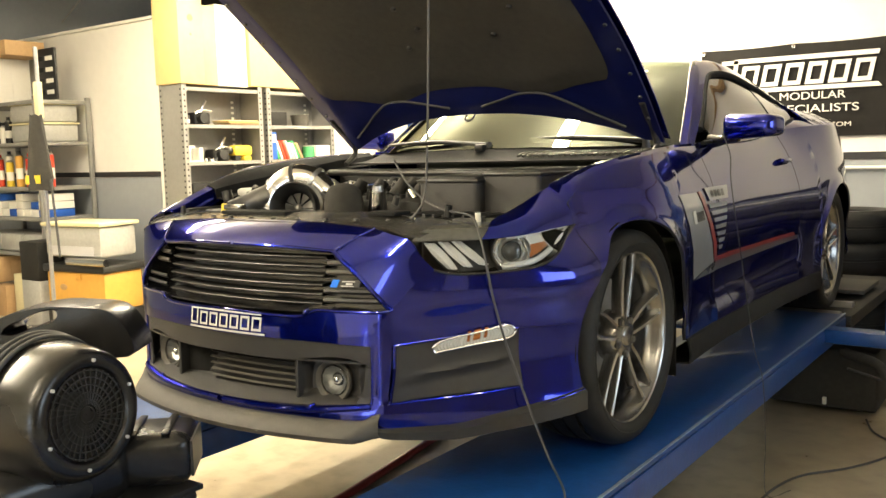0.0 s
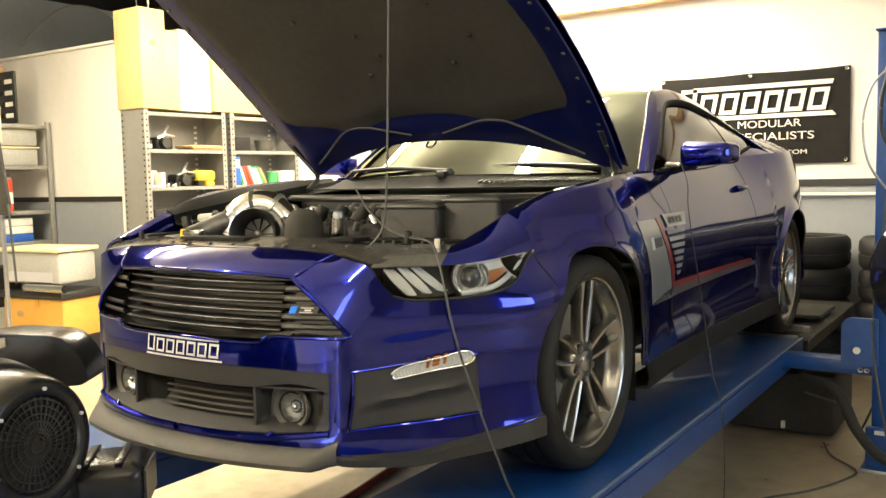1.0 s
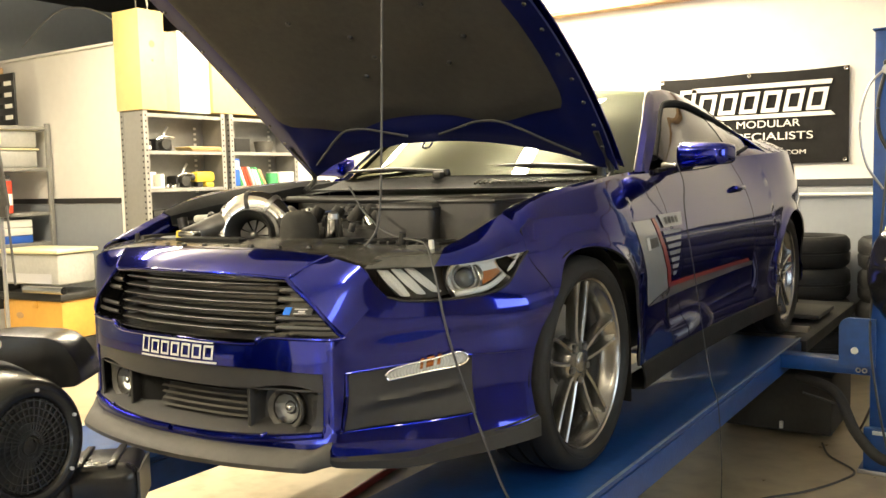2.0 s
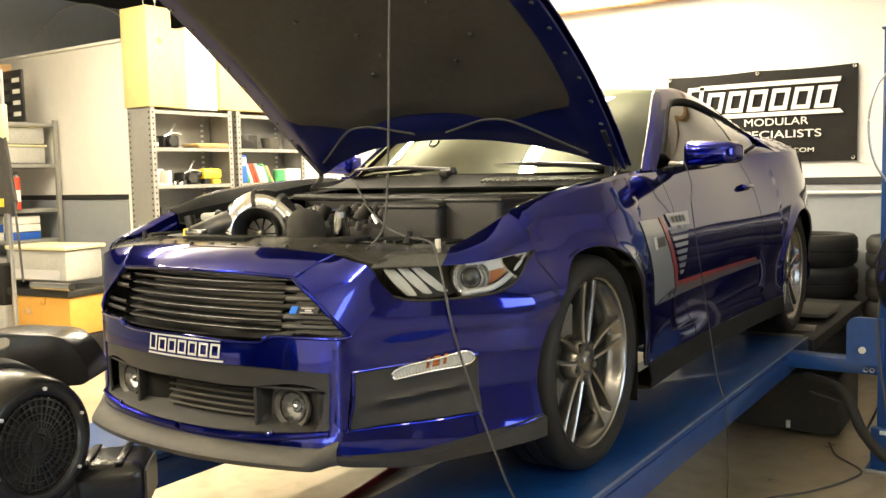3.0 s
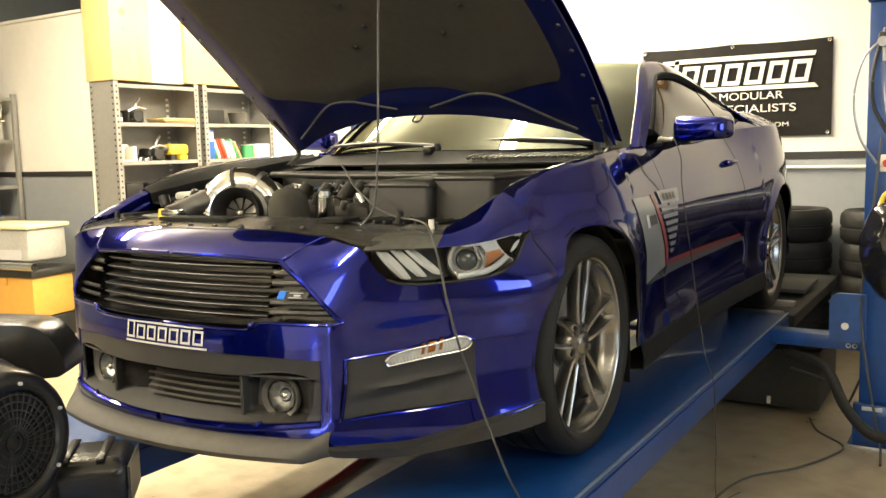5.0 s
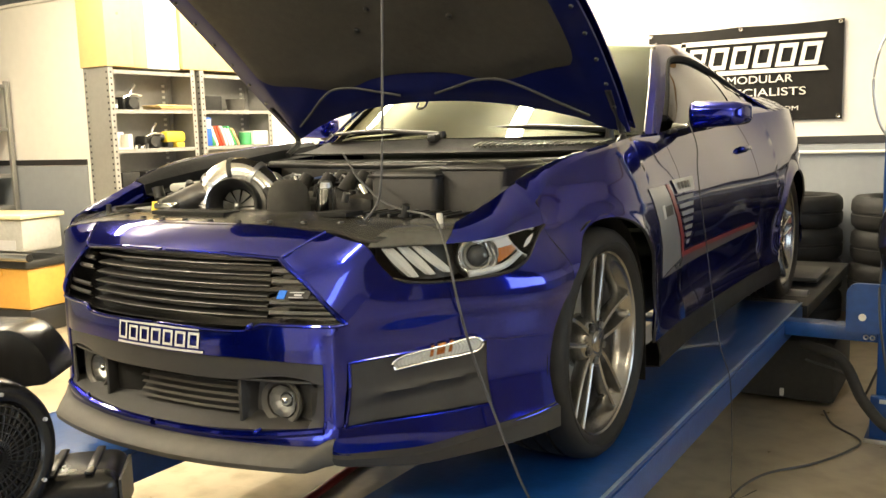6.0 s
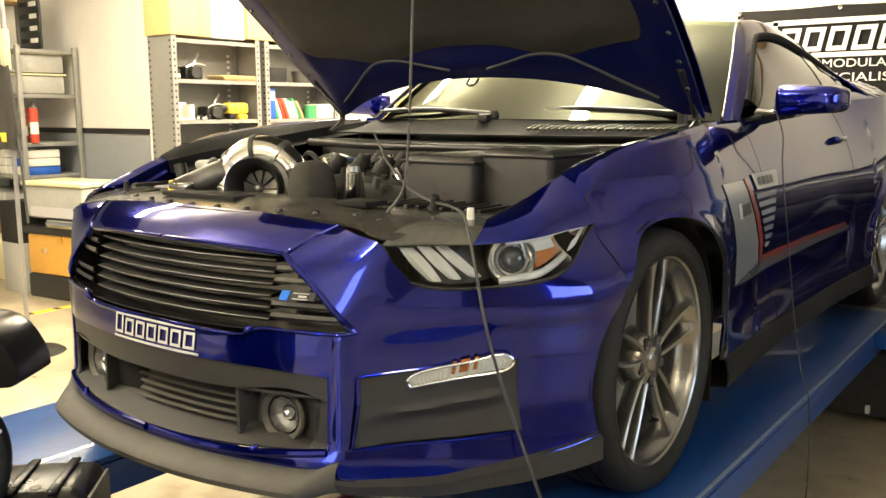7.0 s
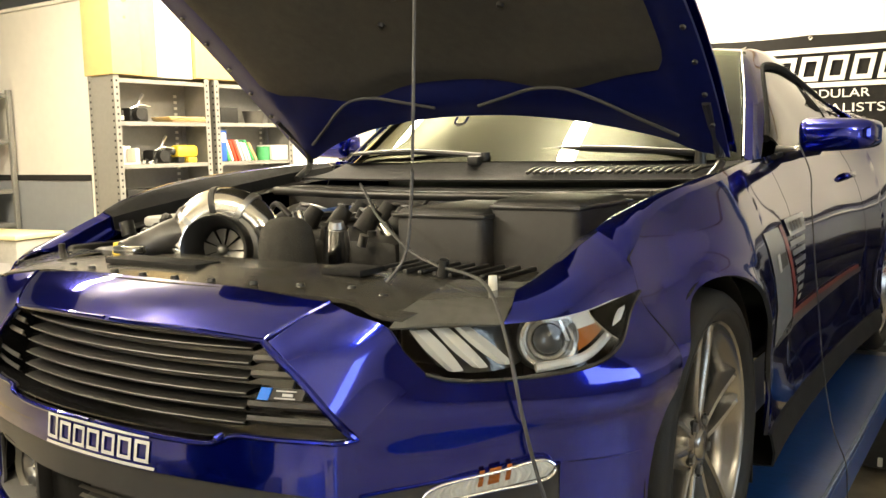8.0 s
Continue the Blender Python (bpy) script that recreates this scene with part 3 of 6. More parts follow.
    edge = [skin(X(0.500) * i / 16, 0.378, -0.010) for i in range(17)]
    sheet(bm, flip([lo, back, roof, edge], s))
blend_joint(bm)
part("lower_fascia", bm, "trim", car, "black plastic frame of the lower bumper opening", shell=0.006)

for s in (1, -1):
    part("divider", box(B(), s * 0.262 - 0.006, s * 0.262 + 0.006, -0.850, -0.765, P + 0.25, P + 0.376, 0.002), "trim", car)
for k in range(5):
    h = 0.282 + 0.019 * k
    bm = B()
    rows = []
    for i in range(17):
        x = -0.110 + 0.366 * i / 16
        y = skin(ux(abs(x)), h).y + 0.042
        rows.append([(x, y, P + h - 0.004), (x, y - 0.009, P + h), (x, y, P + h + 0.004)])
    part("grille_bar", sheet(bm, rows), "splitter", car, "thin grey lower grille bar", shell=0.003)


# black box that stands in for the dark hollow beside the bars
part("dark_hollow", box(B(), -0.254, -0.112, -0.822, -0.77, P + 0.262, P + 0.372, 0.006), "liner", car)


def fog(s):
    c = Vector((s * 0.362, -0.800, P + 0.314))
    d = Vector((s * 0.12, -1, 0.03)).normalized()
    m = Matrix.Translation(c) @ d.to_track_quat("Z", "Y").to_matrix().to_4x4()
    ob = part("fog_lamp", lathe(B(), [(0.048, -0.035), (0.058, -0.004), (0.062, 0.006), (0.058, 0.012), (0.046, 0.004), (0.043, -0.02)], m, 40), "splitter", car, "round fog lamp in a black bezel")
    part("reflector", lathe(B(), [(0.0005, -0.030), (0.02, -0.026), (0.034, -0.012), (0.042, 0.002)], m, 11), "steel", ob, smooth=False)
    b = B()
    bmesh.ops.create_uvsphere(b, u_segments=16, v_segments=10, radius=0.014, matrix=m @ Matrix.Translation((0, 0, -0.014)))
    part("bulb", b, "chrome", ob)
    part("lens", lathe(B(), [(0.0005, 0.010), (0.02, 0.009), (0.036, 0.005), (0.044, 0.0)], m, 32), "lens", ob)
    # moulded pocket that narrows towards the lamp
    rows = []
    for k in range(41):
        a = 2 * math.pi * k / 40
        ca, sa = math.cos(a), math.sin(a)
        q = (abs(ca) ** 5 + abs(sa) ** 5) ** -0.2
        rows.append([c + Vector((0.098 * ca * q, -0.022 + 0.05 * s * ca * (1 if s * ca > 0 else 0.3), 0.001 + 0.058 * sa * q)), c + Vector((0.085 * ca * q, 0.012, 0.053 * sa * q)), c + Vector((0.062 * ca, 0.018, 0.052 * sa)), c + Vector((0.050 * ca, 0.020, 0.048 * sa))])
    part("fog_surround", sheet(B(), rows), "trim", car)


both(fog)

# -- upper grille
bm = B()
for s in (1, -1):
    X = ux
    lo = [skin(X(0.52) * i / 14, 0.505, -0.075) for i in range(15)]
    hi = [skin(X(0.40) * i / 14, 0.685, -0.06) for i in range(15)]
    sheet(bm, flip([lo, [a.lerp(b, 0.5) for a, b in zip(lo, hi)], hi], s))
    # rim round the opening
    lo2 = [skin(X(0.545) * i / 14, 0.512 + 0.012 * (i / 14) ** 4, -0.003) for i in range(15)]
    sheet(bm, flip([lo2, lo], s))
    hi2 = [skin(X(0.375) * i / 14, 0.688 - 0.011 * (i / 14) ** 2, -0.003) for i in range(15)]
    sheet(bm, flip([hi, hi2], s))
    ri = spline([(X(0.545), 0.524, 0), (X(0.475), 0.60, 0), (X(0.375), 0.677, 0)], 10)
    outer = [skin(p.x, p.y, -0.003) for p in ri]
    inner = [lo[-1].lerp(hi[-1], i / 10) for i in range(11)]
    sheet(bm, flip([outer, inner], s))
blend_joint(bm)
part("grille_shell", bm, "gloss", car, "gloss black grille opening", shell=0.003)


def grille_edge(h):
    return float(np.interp(h, (0.524, 0.60, 0.677), (0.535, 0.466, 0.38)))


for k in range(6):
    h = 0.531 + 0.0255 * k
    w = grille_edge(h) - 0.012
    wb = min(w, 0.335)
    rows = []
    for i in range(33):
        x = -wb + 2 * wb * i / 32
        a = skin(ux(abs(x)), h, -0.03)
        a.x = x
        rows.append([a + Vector((0, 0.045, 0.006)), a + Vector((0, 0.008, 0.005)), a + Vector((0, 0, 0.001)), a + Vector((0, 0.006, -0.005)), a + Vector((0, 0.045, -0.004))])
    bar = part("grille_bar", sheet(B(), rows), "black", car, "satin black horizontal grille bar", shell=0.001)
    # the bar's highlight, added as a thin pale strip
    part("bar_highlight", sweep(B(), [r[2] + Vector((0, -0.001, 0.001)) for r in rows], 0.0015, 6, 40), "barglint", bar, "thin pale strip that paints the highlight on the bar")
    for s in (1, -1):
        if k in (0, 1, 3, 4):
            rows = []
            for i in range(9):
                x = 0.350 + (w - 0.350) * i / 8
                a = skin(ux(x), h + 0.012, -0.020)
                rows.append([a + Vector((0, 0, 0.008)), a + Vector((0, -0.003, 0)), a + Vector((0, 0.004, -0.007))])
            part("grille_fin", sheet(B(), flip(rows, s)), "trim" if k < 3 else "splitter", car, shell=0.003)
bm = B()
rows = [[skin(ux(0.385 + 0.072 * i / 6 + (0.006 if h > 0.59 else 0)), h, -0.008) for i in range(7)] for h in (0.584, 0.603)]
badge = part("grille_badge", sheet(bm, rows), "trim", car, "small dark grille badge with a blue field", shell=0.006)
rows = [[skin(ux(0.378 + 0.020 * i / 3 + (0.006 if h > 0.59 else 0)), h, -0.004) for i in range(4)] for h in (0.583, 0.604)]
part("badge_field", sheet(B(), rows), "bluebadge", badge, shell=0.004)
for x0, x1, h0, h1 in ((0.412, 0.448, 0.5985, 0.6005), (0.410, 0.446, 0.5865, 0.5885), (0.424, 0.442, 0.591, 0.5955)):
    part("badge_mark", sheet(B(), [[skin(ux(x0 + (x1 - x0) * i / 3), h, -0.004) for i in range(4)] for h in (h0, h1)]), "silverprint", badge, shell=0.003)

# -- plain decal shapes on the bar: two lines and a row of hollow blocks
bm = B()


def decal(bm, x0, x1, h0, h1, slant=0.0, n=6):
    rows = []
    for h, dx in ((h0, 0.0), (h1, slant)):
        rows.append([Vector((x0 + dx + (x1 - x0) * i / n, 0, 0)) for i in range(n + 1)])
    out = []
    for h, r in zip((h0, h1), rows):
        row = []
        for p in r:
            q = skin(ux(abs(p.x)), h, 0.0035)
            row.append(Vector((p.x, q.y, q.z)))
        out.append(row)
    sheet(bm, out)


def blocks(paint, x0, x1, h0, h1, n, t, slant):
    """A row of n leaning hollow blocks, drawn with strokes of thickness t."""
    w = (x1 - x0) / n
    for i in range(n):
        a, b = x0 + i * w, x0 + (i + 0.80) * w
        top = h1 + (t * 1.6 if i == 0 else 0)
        k = t / (top - h0)
        paint(a, b, h0, h0 + t, slant * k)
        paint(a + slant * (1 - k), b + slant * (1 - k), top - t, top, slant * k)
        for c in (a, b - t):
            paint(c + slant * k, c + t + slant * k, h0 + t, top - t, slant * (1 - 2 * k))


decal(bm, -0.118, 0.160, 0.494, 0.500, 0.002, 12)
decal(bm, -0.156, 0.172, 0.436, 0.442, 0.002, 12)
blocks(lambda a, b, c, d, e: decal(bm, a, b, c, d, e, 2), -0.150, 0.168, 0.4475, 0.4885, 7, 0.0068, 0.004)
part("decal", bm, "silverprint", car, "silver sticker of two lines and a row of blocks", shell=0.0008)

# -- splitter: a thick rounded lip that tapers up into the pillars
bm = B()
rows = []
for i in range(65):
    f = i / 32 - 1
    x = 0.525 * f
    q = skin(ux(abs(x)), 0.235)
    e = max(0.0, (abs(f) - 0.90) / 0.10)
    e = e * e * (3 - 2 * e)
    o = 0.058 * (1 - 0.75 * e)
    z = P + 0.022 * e
    lo = P + 0.012 * e
    rows.append([(x, q.y + 0.03, z + 0.220), (x, q.y - 0.004, z + 0.219), (x, q.y - o * 0.45, z + 0.212), (x, q.y - o * 0.85, z + 0.198), (x, q.y - o, lo + 0.184), (x, q.y - o * 0.96, lo + 0.171), (x, q.y - o * 0.6, lo + 0.163), (x, q.y + 0.10, lo + 0.158)])
part("splitter", sheet(bm, rows), "splitter", car, "dusty dark grey front splitter", shell=0.006)


def winglet(s):
    line = spline([(a, b, 0) for a, b in foot_line()], 36)
    rows = []
    for i, q in enumerate(line):
        f = i / 36
        drop = 0.020 + 0.036 * f ** 1.3
        a, b = skin(q.x, q.y, -0.004), skin(q.x, q.y, 0.012 + 0.012 * math.sin(math.pi * min(1, f * 1.2)))
        rows.append([Vector((a.x, a.y, a.z + 0.010)), Vector((b.x, b.y, a.z - 0.004)), Vector((b.x, b.y, a.z - drop)), Vector((b.x * 0.985, b.y + 0.01, a.z - drop - 0.005)), Vector((a.x * 0.88, a.y + 0.08, a.z - drop - 0.004))])
    part("splitter_wing", sheet(B(), flip(rows, s)), "black", car, "dark grey splitter end in front of the wheel", shell=0.005)


both(winglet)

# -- sides: fenders, doors, quarters
TOP = ((-0.29, 0.790), (-0.2, 0.845), (-0.1, 0.875), (0.0, 0.895), (0.14, 0.912), (0.35, 0.930), (0.55, 0.942), (0.8, 0.946), (1.0, 0.952), (1.9, 1.005),
       (2.4, 1.035), (2.8, 1.055), (3.2, 1.055), (3.6, 1.045), (3.87, 1.03))


def side_rows(ys, centre, r, nv=22, floor=0.265):
    rows = []
    for j in range(nv + 1):
        row = []
        for y in ys:
            lo = floor
            if centre is not None and abs(y - centre) < r:
                lo = max(floor, arch_h(y, centre, r))
            hi = table(TOP, y)
            h = lo + (hi - lo) * j / nv
            p = skin(uy(y), h)
            if centre is not None:          # flared lip round the wheel
                d = math.hypot(y - centre, h - 0.345) - r
                p.x += 0.014 * math.exp(-(max(0, d) / 0.03) ** 2) * (1 if h > 0.3 else 0) * min(1.0, abs(y + 0.29) / 0.12 if y < 0 else 1.0)
            if 0.75 < y < 2.05:             # shoulder line and hollow of the door
                p.x -= 0.006 * math.exp(-((h - 0.42) / 0.12) ** 2) - 0.006 * math.exp(-((h - 0.30) / 0.04) ** 2)
            row.append(p)
        rows.append(row)
    return rows


def arch_ys(y0, y1, c, r, n=56):
    ys = [c - r * math.cos(math.pi * i / n) for i in range(n + 1)]
    ys = [y for y in ys if y0 < y < y1]
    a = [y0] + ([y0 + (c - r - y0) * i / 6 for i in range(1, 6)] if y0 < c - r else [])
    b = [c + r + 1e-4 + (y1 - c - r) * i / 10 for i in range(1, 11)]
    return a + ys + b


def body_side(s):
    ys = arch_ys(-0.29, 0.785, 0.0, 0.375)
    seam(part("front_fender", sheet(B(), flip(side_rows(ys, 0.0, 0.375), s)), "paint", car, "glossy deep blue front fender", shell=0.01))
    # top of the fender, rolling in towards the engine bay
    rows = []
    for k in range(15):                    # tongue over the headlight
        f = k / 14
        a = skin(ux(0.742) + (uy(-0.29) - ux(0.742)) * f, 0.708 + 0.019 * f)
        b_ = Vector((0.712 + 0.023 * f, -0.500 + 0.21 * f, P + 0.745 + 0.075 * f))
        c = skin(uy(-0.29), 0.790)
        m_ = a.lerp(b_, 0.35) + Vector((0.01, 0, 0.022 + 0.020 * f))
        m2 = a.lerp(b_, 0.72) + Vector((0.004, 0, 0.020 + 0.022 * f))
        rows.append([a, a.lerp(m_, 0.5) + Vector((0.006, 0, 0.004)), m_, m2, b_ + Vector((0.004, 0, 0.006)), b_, b_ + Vector((-0.005, 0, -0.035)), b_ + Vector((-0.03, 0, -0.04))])
    for k in range(1, 41):
        y = -0.29 + 1.04 * k / 40
        a = skin(uy(y), table(TOP, y))
        xi = float(np.interp(y, (-0.29, 0.0, 0.2, 0.4, 0.75), (0.735, 0.745, 0.760, 0.775, 0.80)))
        hi = float(np.interp(y, (-0.29, -0.22, 0.0, 0.2, 0.5, 0.75), (0.820, 0.832, 0.860, 0.886, 0.918, 0.935)))
        b_ = Vector((xi, y, P + hi))
        lift_ = 0.030 * max(0.0, 1 - k / 60)
        m_ = a.lerp(b_, 0.35) + Vector((0, 0, lift_))
        m2 = a.lerp(b_, 0.72) + Vector((0, 0, lift_ * 0.85))
        rows.append([a, a.lerp(m_, 0.5) + Vector((0.004, 0, 0.006)), m_, m2, b_ + Vector((0.004, 0, 0.006)), b_, b_ + Vector((-0.005, 0, -0.035)), b_ + Vector((-0.03, 0, -0.04))])
    # flank between the tongue and the first upright line of the fender
    b = sheet(B(), flip(rows, s))
    part("fender_top", b, "paint", car, shell=0.004)
    if s < 0:                              # black apron along the inner edge
        rows = [[Vector((p.x, p.y, p.z + 0.004)) for p in (r[2].lerp(r[3], 0.4), r[3], r[4], r[5] + Vector((-0.006, 0, 0)), r[6] + Vector((-0.008, 0, 0)), r[7] + Vector((-0.03, 0, 0)))] for r in rows[14:]]
        part("fender_apron", sheet(B(), flip(rows, s)), "liner", car, "black apron beside the engine bay", shell=0.003)
    ys = [0.792 + 1.20 * i / 40 for i in range(41)]
    door = part("door", sheet(B(), flip(side_rows(ys, None, 0), s)), "paint", car, "glossy dark blue door that mirrors the workshop", shell=0.01)
    seam(door)
    ys = arch_ys(2.0, 3.86, 2.72, 0.375)
    seam(part("rear_quarter", sheet(B(), flip(side_rows(ys, 2.72, 0.375), s)), "paint", car, "wide dark blue rear quarter panel", shell=0.01))
    # door handle
    b = B()
    p = skin(uy(1.87), 0.862)
    box(b, p.x - 0.004, p.x + 0.028, 1.80, 1.96, P + 0.852, P + 0.876, 0.008)
    bmesh.ops.transform(b, matrix=Matrix.Diagonal((s, 1, 1, 1)), verts=b.verts)
    part("handle", b, "paint", door, "body coloured door handle")
    # rocker
    rows = []
    for i in range(21):
        y = 0.392 + 1.938 * i / 20
        a = skin(uy(y), 0.27)
        rows.append([(s * (a.x - 0.01), y, P + 0.275), (s * (a.x + 0.008), y, P + 0.262), (s * (a.x + 0.018), y, P + 0.215), (s * (a.x + 0.012), y, P + 0.178), (s * (a.x - 0.12), y, P + 0.165)])
    part("rocker", sheet(B(), rows), "liner", car, "dark grey side skirt", shell=0.006)
    # wheel housings
    for c in (0.0, 2.72):
        b = B()
        rows = []
        for i in range(25):
            a = math.pi * (i / 24)
            rows.append([(s * x, c - 0.385 * math.cos(a), P + 0.345 + 0.385 * math.sin(a)) for x in (0.55, 0.75, 0.905)])
        rows = [[(q[0], q[1], P + 0.215) for q in rows[0]]] + rows + [[(q[0], q[1], P + 0.13) for q in rows[-1]]]
        sheet(b, rows)
        part("wheel_housing", b, "liner", car, shell=0.004)


both(body_side)

# -- underside, tail, roof, glass
part("underbody", box(B(), -0.62, 0.62, -0.62, 3.60, P + 0.16, P + 0.30, 0.03), "bay", car)
ROOF = [(0.772, 0.80, 0.950), (0.70, 1.07, 1.150), (0.635, 1.28, 1.270), (0.595, 1.44, 1.325), (0.580, 1.75, 1.347), (0.592, 2.1, 1.303), (0.612, 2.45, 1.235), (0.650, 2.8, 1.138), (0.69, 3.1, 1.066)]
EDGE = spline(ROOF, 60)                    # outer line of the roof
BELT = spline([(0.825, 0.86, 0.952), (0.816, 1.2, 0.968), (0.805, 1.7, 0.995), (0.79, 2.1, 1.03), (0.765, 2.5, 1.09), (0.74, 2.72, 1.125)], 60)


def up(p):
    return Vector((p[0], p[1], p[2] + P))


def crown(t):
    """Height of the roof's middle over its edge at the same y."""
    return float(np.interp(t, (0.8, 1.1, 1.4, 1.75, 2.2, 2.6, 3.1), (0.0, 0.016, 0.028, 0.028, 0.024, 0.018, 0.01)))


rows = []
for i in range(25):
    y = 1.40 + 0.85 * i / 24
    e = Vector((float(np.interp(y, [p.y for p in EDGE], [p.x for p in EDGE])), y, float(np.interp(y, [p.y for p in EDGE], [p.z for p in EDGE]))))
    row = []
    for k in range(21):
        f = k / 10 - 1
        yy = y - 0.09 * (1 - f * f) * max(0.0, 1 - (y - 1.40) / 0.4)
        row.append(Vector((e.x * f * 0.985, yy, P + e.z + crown(y) * (1 - abs(f) ** 2.6))))
    rows.append(row)
part("roof", sheet(B(), rows), "paint", car, "dark blue roof", shell=0.008)

base = spline([(-0.765, 0.80, 0.948), (-0.6, 0.66, 0.952), (-0.3, 0.56, 0.955), (0, 0.53, 0.957), (0.3, 0.56, 0.955), (0.6, 0.66, 0.952), (0.765, 0.80, 0.948)], 24)
rows = []
for j in range(15):
    v = j / 14
    row = []
    for k, b_ in enumerate(base):
        f = k / 12 - 1
        t = Vector((0.600 * f, 1.40 - 0.085 * (1 - f * f), 1.320 + 0.030 * (1 - abs(f) ** 2.4)))
        p = Vector(b_).lerp(t, v)
        p.z += 0.050 * math.sin(math.pi * v) * (0.55 + 0.45 * (1 - f * f))
        row.append(up(p))
    rows.append(row)
part("windscreen", sheet(B(), rows), "windscreen", car, "raked windscreen mirroring the lit walls", shell=0.004)
SCREEN = rows
rows = []
for j in range(13):
    v = j / 12
    row = []
    for k in range(17):
        f = k / 8 - 1
        a = Vector((0.60 * f, 2.24, 1.268 + 0.022 * (1 - abs(f) ** 2.4)))
        c = Vector((0.67 * f, 3.12 + 0.05 * (1 - f * f), 1.070 + 0.01 * (1 - f * f)))
        p = a.lerp(c, v)
        p.z += 0.012 * math.sin(math.pi * v)
        row.append(up(p))
    rows.append(row)
part("rear_window", sheet(B(), rows), "sideglass", car, "dark sloping rear window", shell=0.004)
rows = []
for j in range(9):
    y = 3.10 + 0.74 * j / 8
    rows.append([Vector(((0.83 - 0.13 * j / 8) * (k / 8 - 1), y - 0.03 * (k / 8 - 1) ** 2, P + 1.068 - 0.006 * j / 8 + 0.012 * (1 - (k / 8 - 1) ** 2))) for k in range(17)])
part("boot_lid", sheet(B(), rows), "paint", car, "dark blue boot lid", shell=0.01)
bm = B()
box(bm, -0.66, 0.66, 3.66, 3.84, P + 1.082, P + 1.098, 0.007)
for s in (1, -1):
    box(bm, s * 0.56 - 0.02, s * 0.56 + 0.02, 3.68, 3.80, P + 1.05, P + 1.086, 0.006)
part("spoiler", bm, "paint", car, "low blue boot spoiler")
rows = [[Vector((0.70 * (k / 8 - 1), 3.85 - 0.12 * abs(k / 8 - 1) ** 3, P + h)) for k in range(17)] for h in (0.25, 0.5, 0.8, 1.06)]
part("rear_bumper", sheet(B(), rows), "paint", car, shell=0.01)


def greenhouse(s):
    n = 60
    inner = []
    for i, p in enumerate(EDGE):           # where roof and windscreen meet the pillar
        inner.append(Vector((p.x - 0.012, p.y, p.z + 0.004)))
    rows_a = []
    for i, p in enumerate(EDGE):
        q = BELT[min(n, i)]
        d = Vector((0.026, 0.030, -0.026)).lerp(Vector((0.052, 0.012, -0.052)), min(1.0, i / 9))
        rows_a.append([up(inner[i]), up(p + Vector((0.012, 0, -0.006))), up(p + d * 0.55), up(p + d), up(p + d + Vector((-0.012, 0, -0.012)))])
    part("pillar", sheet(B(), flip(rows_a, s)), "paint", car, "dark blue roof rail and windscreen pillar", shell=0.006)
    # side windows between the belt and the rail
    def window(i0, i1, name, material, inset, parent, label):
        rr = []
        for i in range(i0, i1 + 1):
            top = EDGE[i] + Vector((0.040, 0.012, -0.060))
            yb = top.y
            k = min(range(n + 1), key=lambda j: abs(BELT[j].y - yb))
            low = BELT[k].copy()
            low.y = yb
            if yb < BELT[0].y:
                low = BELT[0] + Vector((0, yb - BELT[0].y, -0.0))
            if low.z > top.z - 0.004:
                low.z = top.z - 0.004
            rr.append([up(low + (top - low) * v + Vector((0.016 * math.sin(math.pi * v) - inset, 0, 0))) for v in (-0.06, 0.15, 0.35, 0.55, 0.78, 1.0)])
        return part(name, sheet(B(), flip(rr, s)), material, parent, label, shell=0.004)
    window(6, 33, "side_window", "sideglass", 0.004, car, "dark front side window")
    window(33, 36, "window_post", "gloss", 0.0, car, "gloss black post between the side windows")
    window(36, 50, "quarter_window", "sideglass", 0.003, car, "dark rear quarter window")
    # rail behind the window down to the boot
    rr = []
    for i in range(44, n + 1):
        a = EDGE[i] + Vector((0.05, 0.01, -0.05))
        y = min(3.4, a.y + 0.02)
        c = skin(uy(y), table(TOP, y)) - Vector((0, 0, P))
        rr.append([up(a), up(a.lerp(c, 0.5) + Vector((0, 0, 0.006))), up(c)])
    part("rear_shoulder", sheet(B(), flip(rr, s)), "paint", car, shell=0.006)
    # belt ledge from the window's foot to the door's top
    rr = []
    for i in range(41):
        y = 0.80 + 2.1 * i / 40
        c = skin(uy(y), table(TOP, y)) - Vector((0, 0, P))
        k = min(range(n + 1), key=lambda j: abs(BELT[j].y - y))
        b_ = Vector((BELT[k].x - 0.012, y, BELT[k].z))
        rr.append([up(c), up(c.lerp(b_, 0.5) + Vector((0, 0, 0.008))), up(b_ + Vector((0, 0, 0.004)))])
    part("belt_trim", sheet(B(), flip(rr, s)), "paint", car, shell=0.004)
    # black frame round the side windows, and the strip along their foot
    line = [up(EDGE[i] + Vector((0.047, 0.012, -0.062))) for i in range(5, 52)]
    part("window_frame", sweep(B(), [Vector((p.x * s, p.y, p.z)) for p in line], 0.015, 8, 70), "liner", car, "black window frame")
    line = [up(BELT[i] + Vector((0.004, 0, 0.004))) for i in range(0, 50)]
    part("window_strip", sweep(B(), [Vector((p.x * s, p.y, p.z)) for p in line], 0.009, 8, 60), "liner", car, "black strip along the window's foot")
    # bright metal strip along the windscreen, standing in for the body's specular glint
    part("edge_glint", sweep(B(), [up(EDGE[i] + Vector((-0.014, -0.002, 0.010))) * 1 if s > 0 else Vector((-(EDGE[i].x - 0.014), EDGE[i].y - 0.002, EDGE[i].z + 0.010 + P)) for i in range(0, 22, 2)], 0.0032, 8), "rim", car)
    # mirror
    b = B()
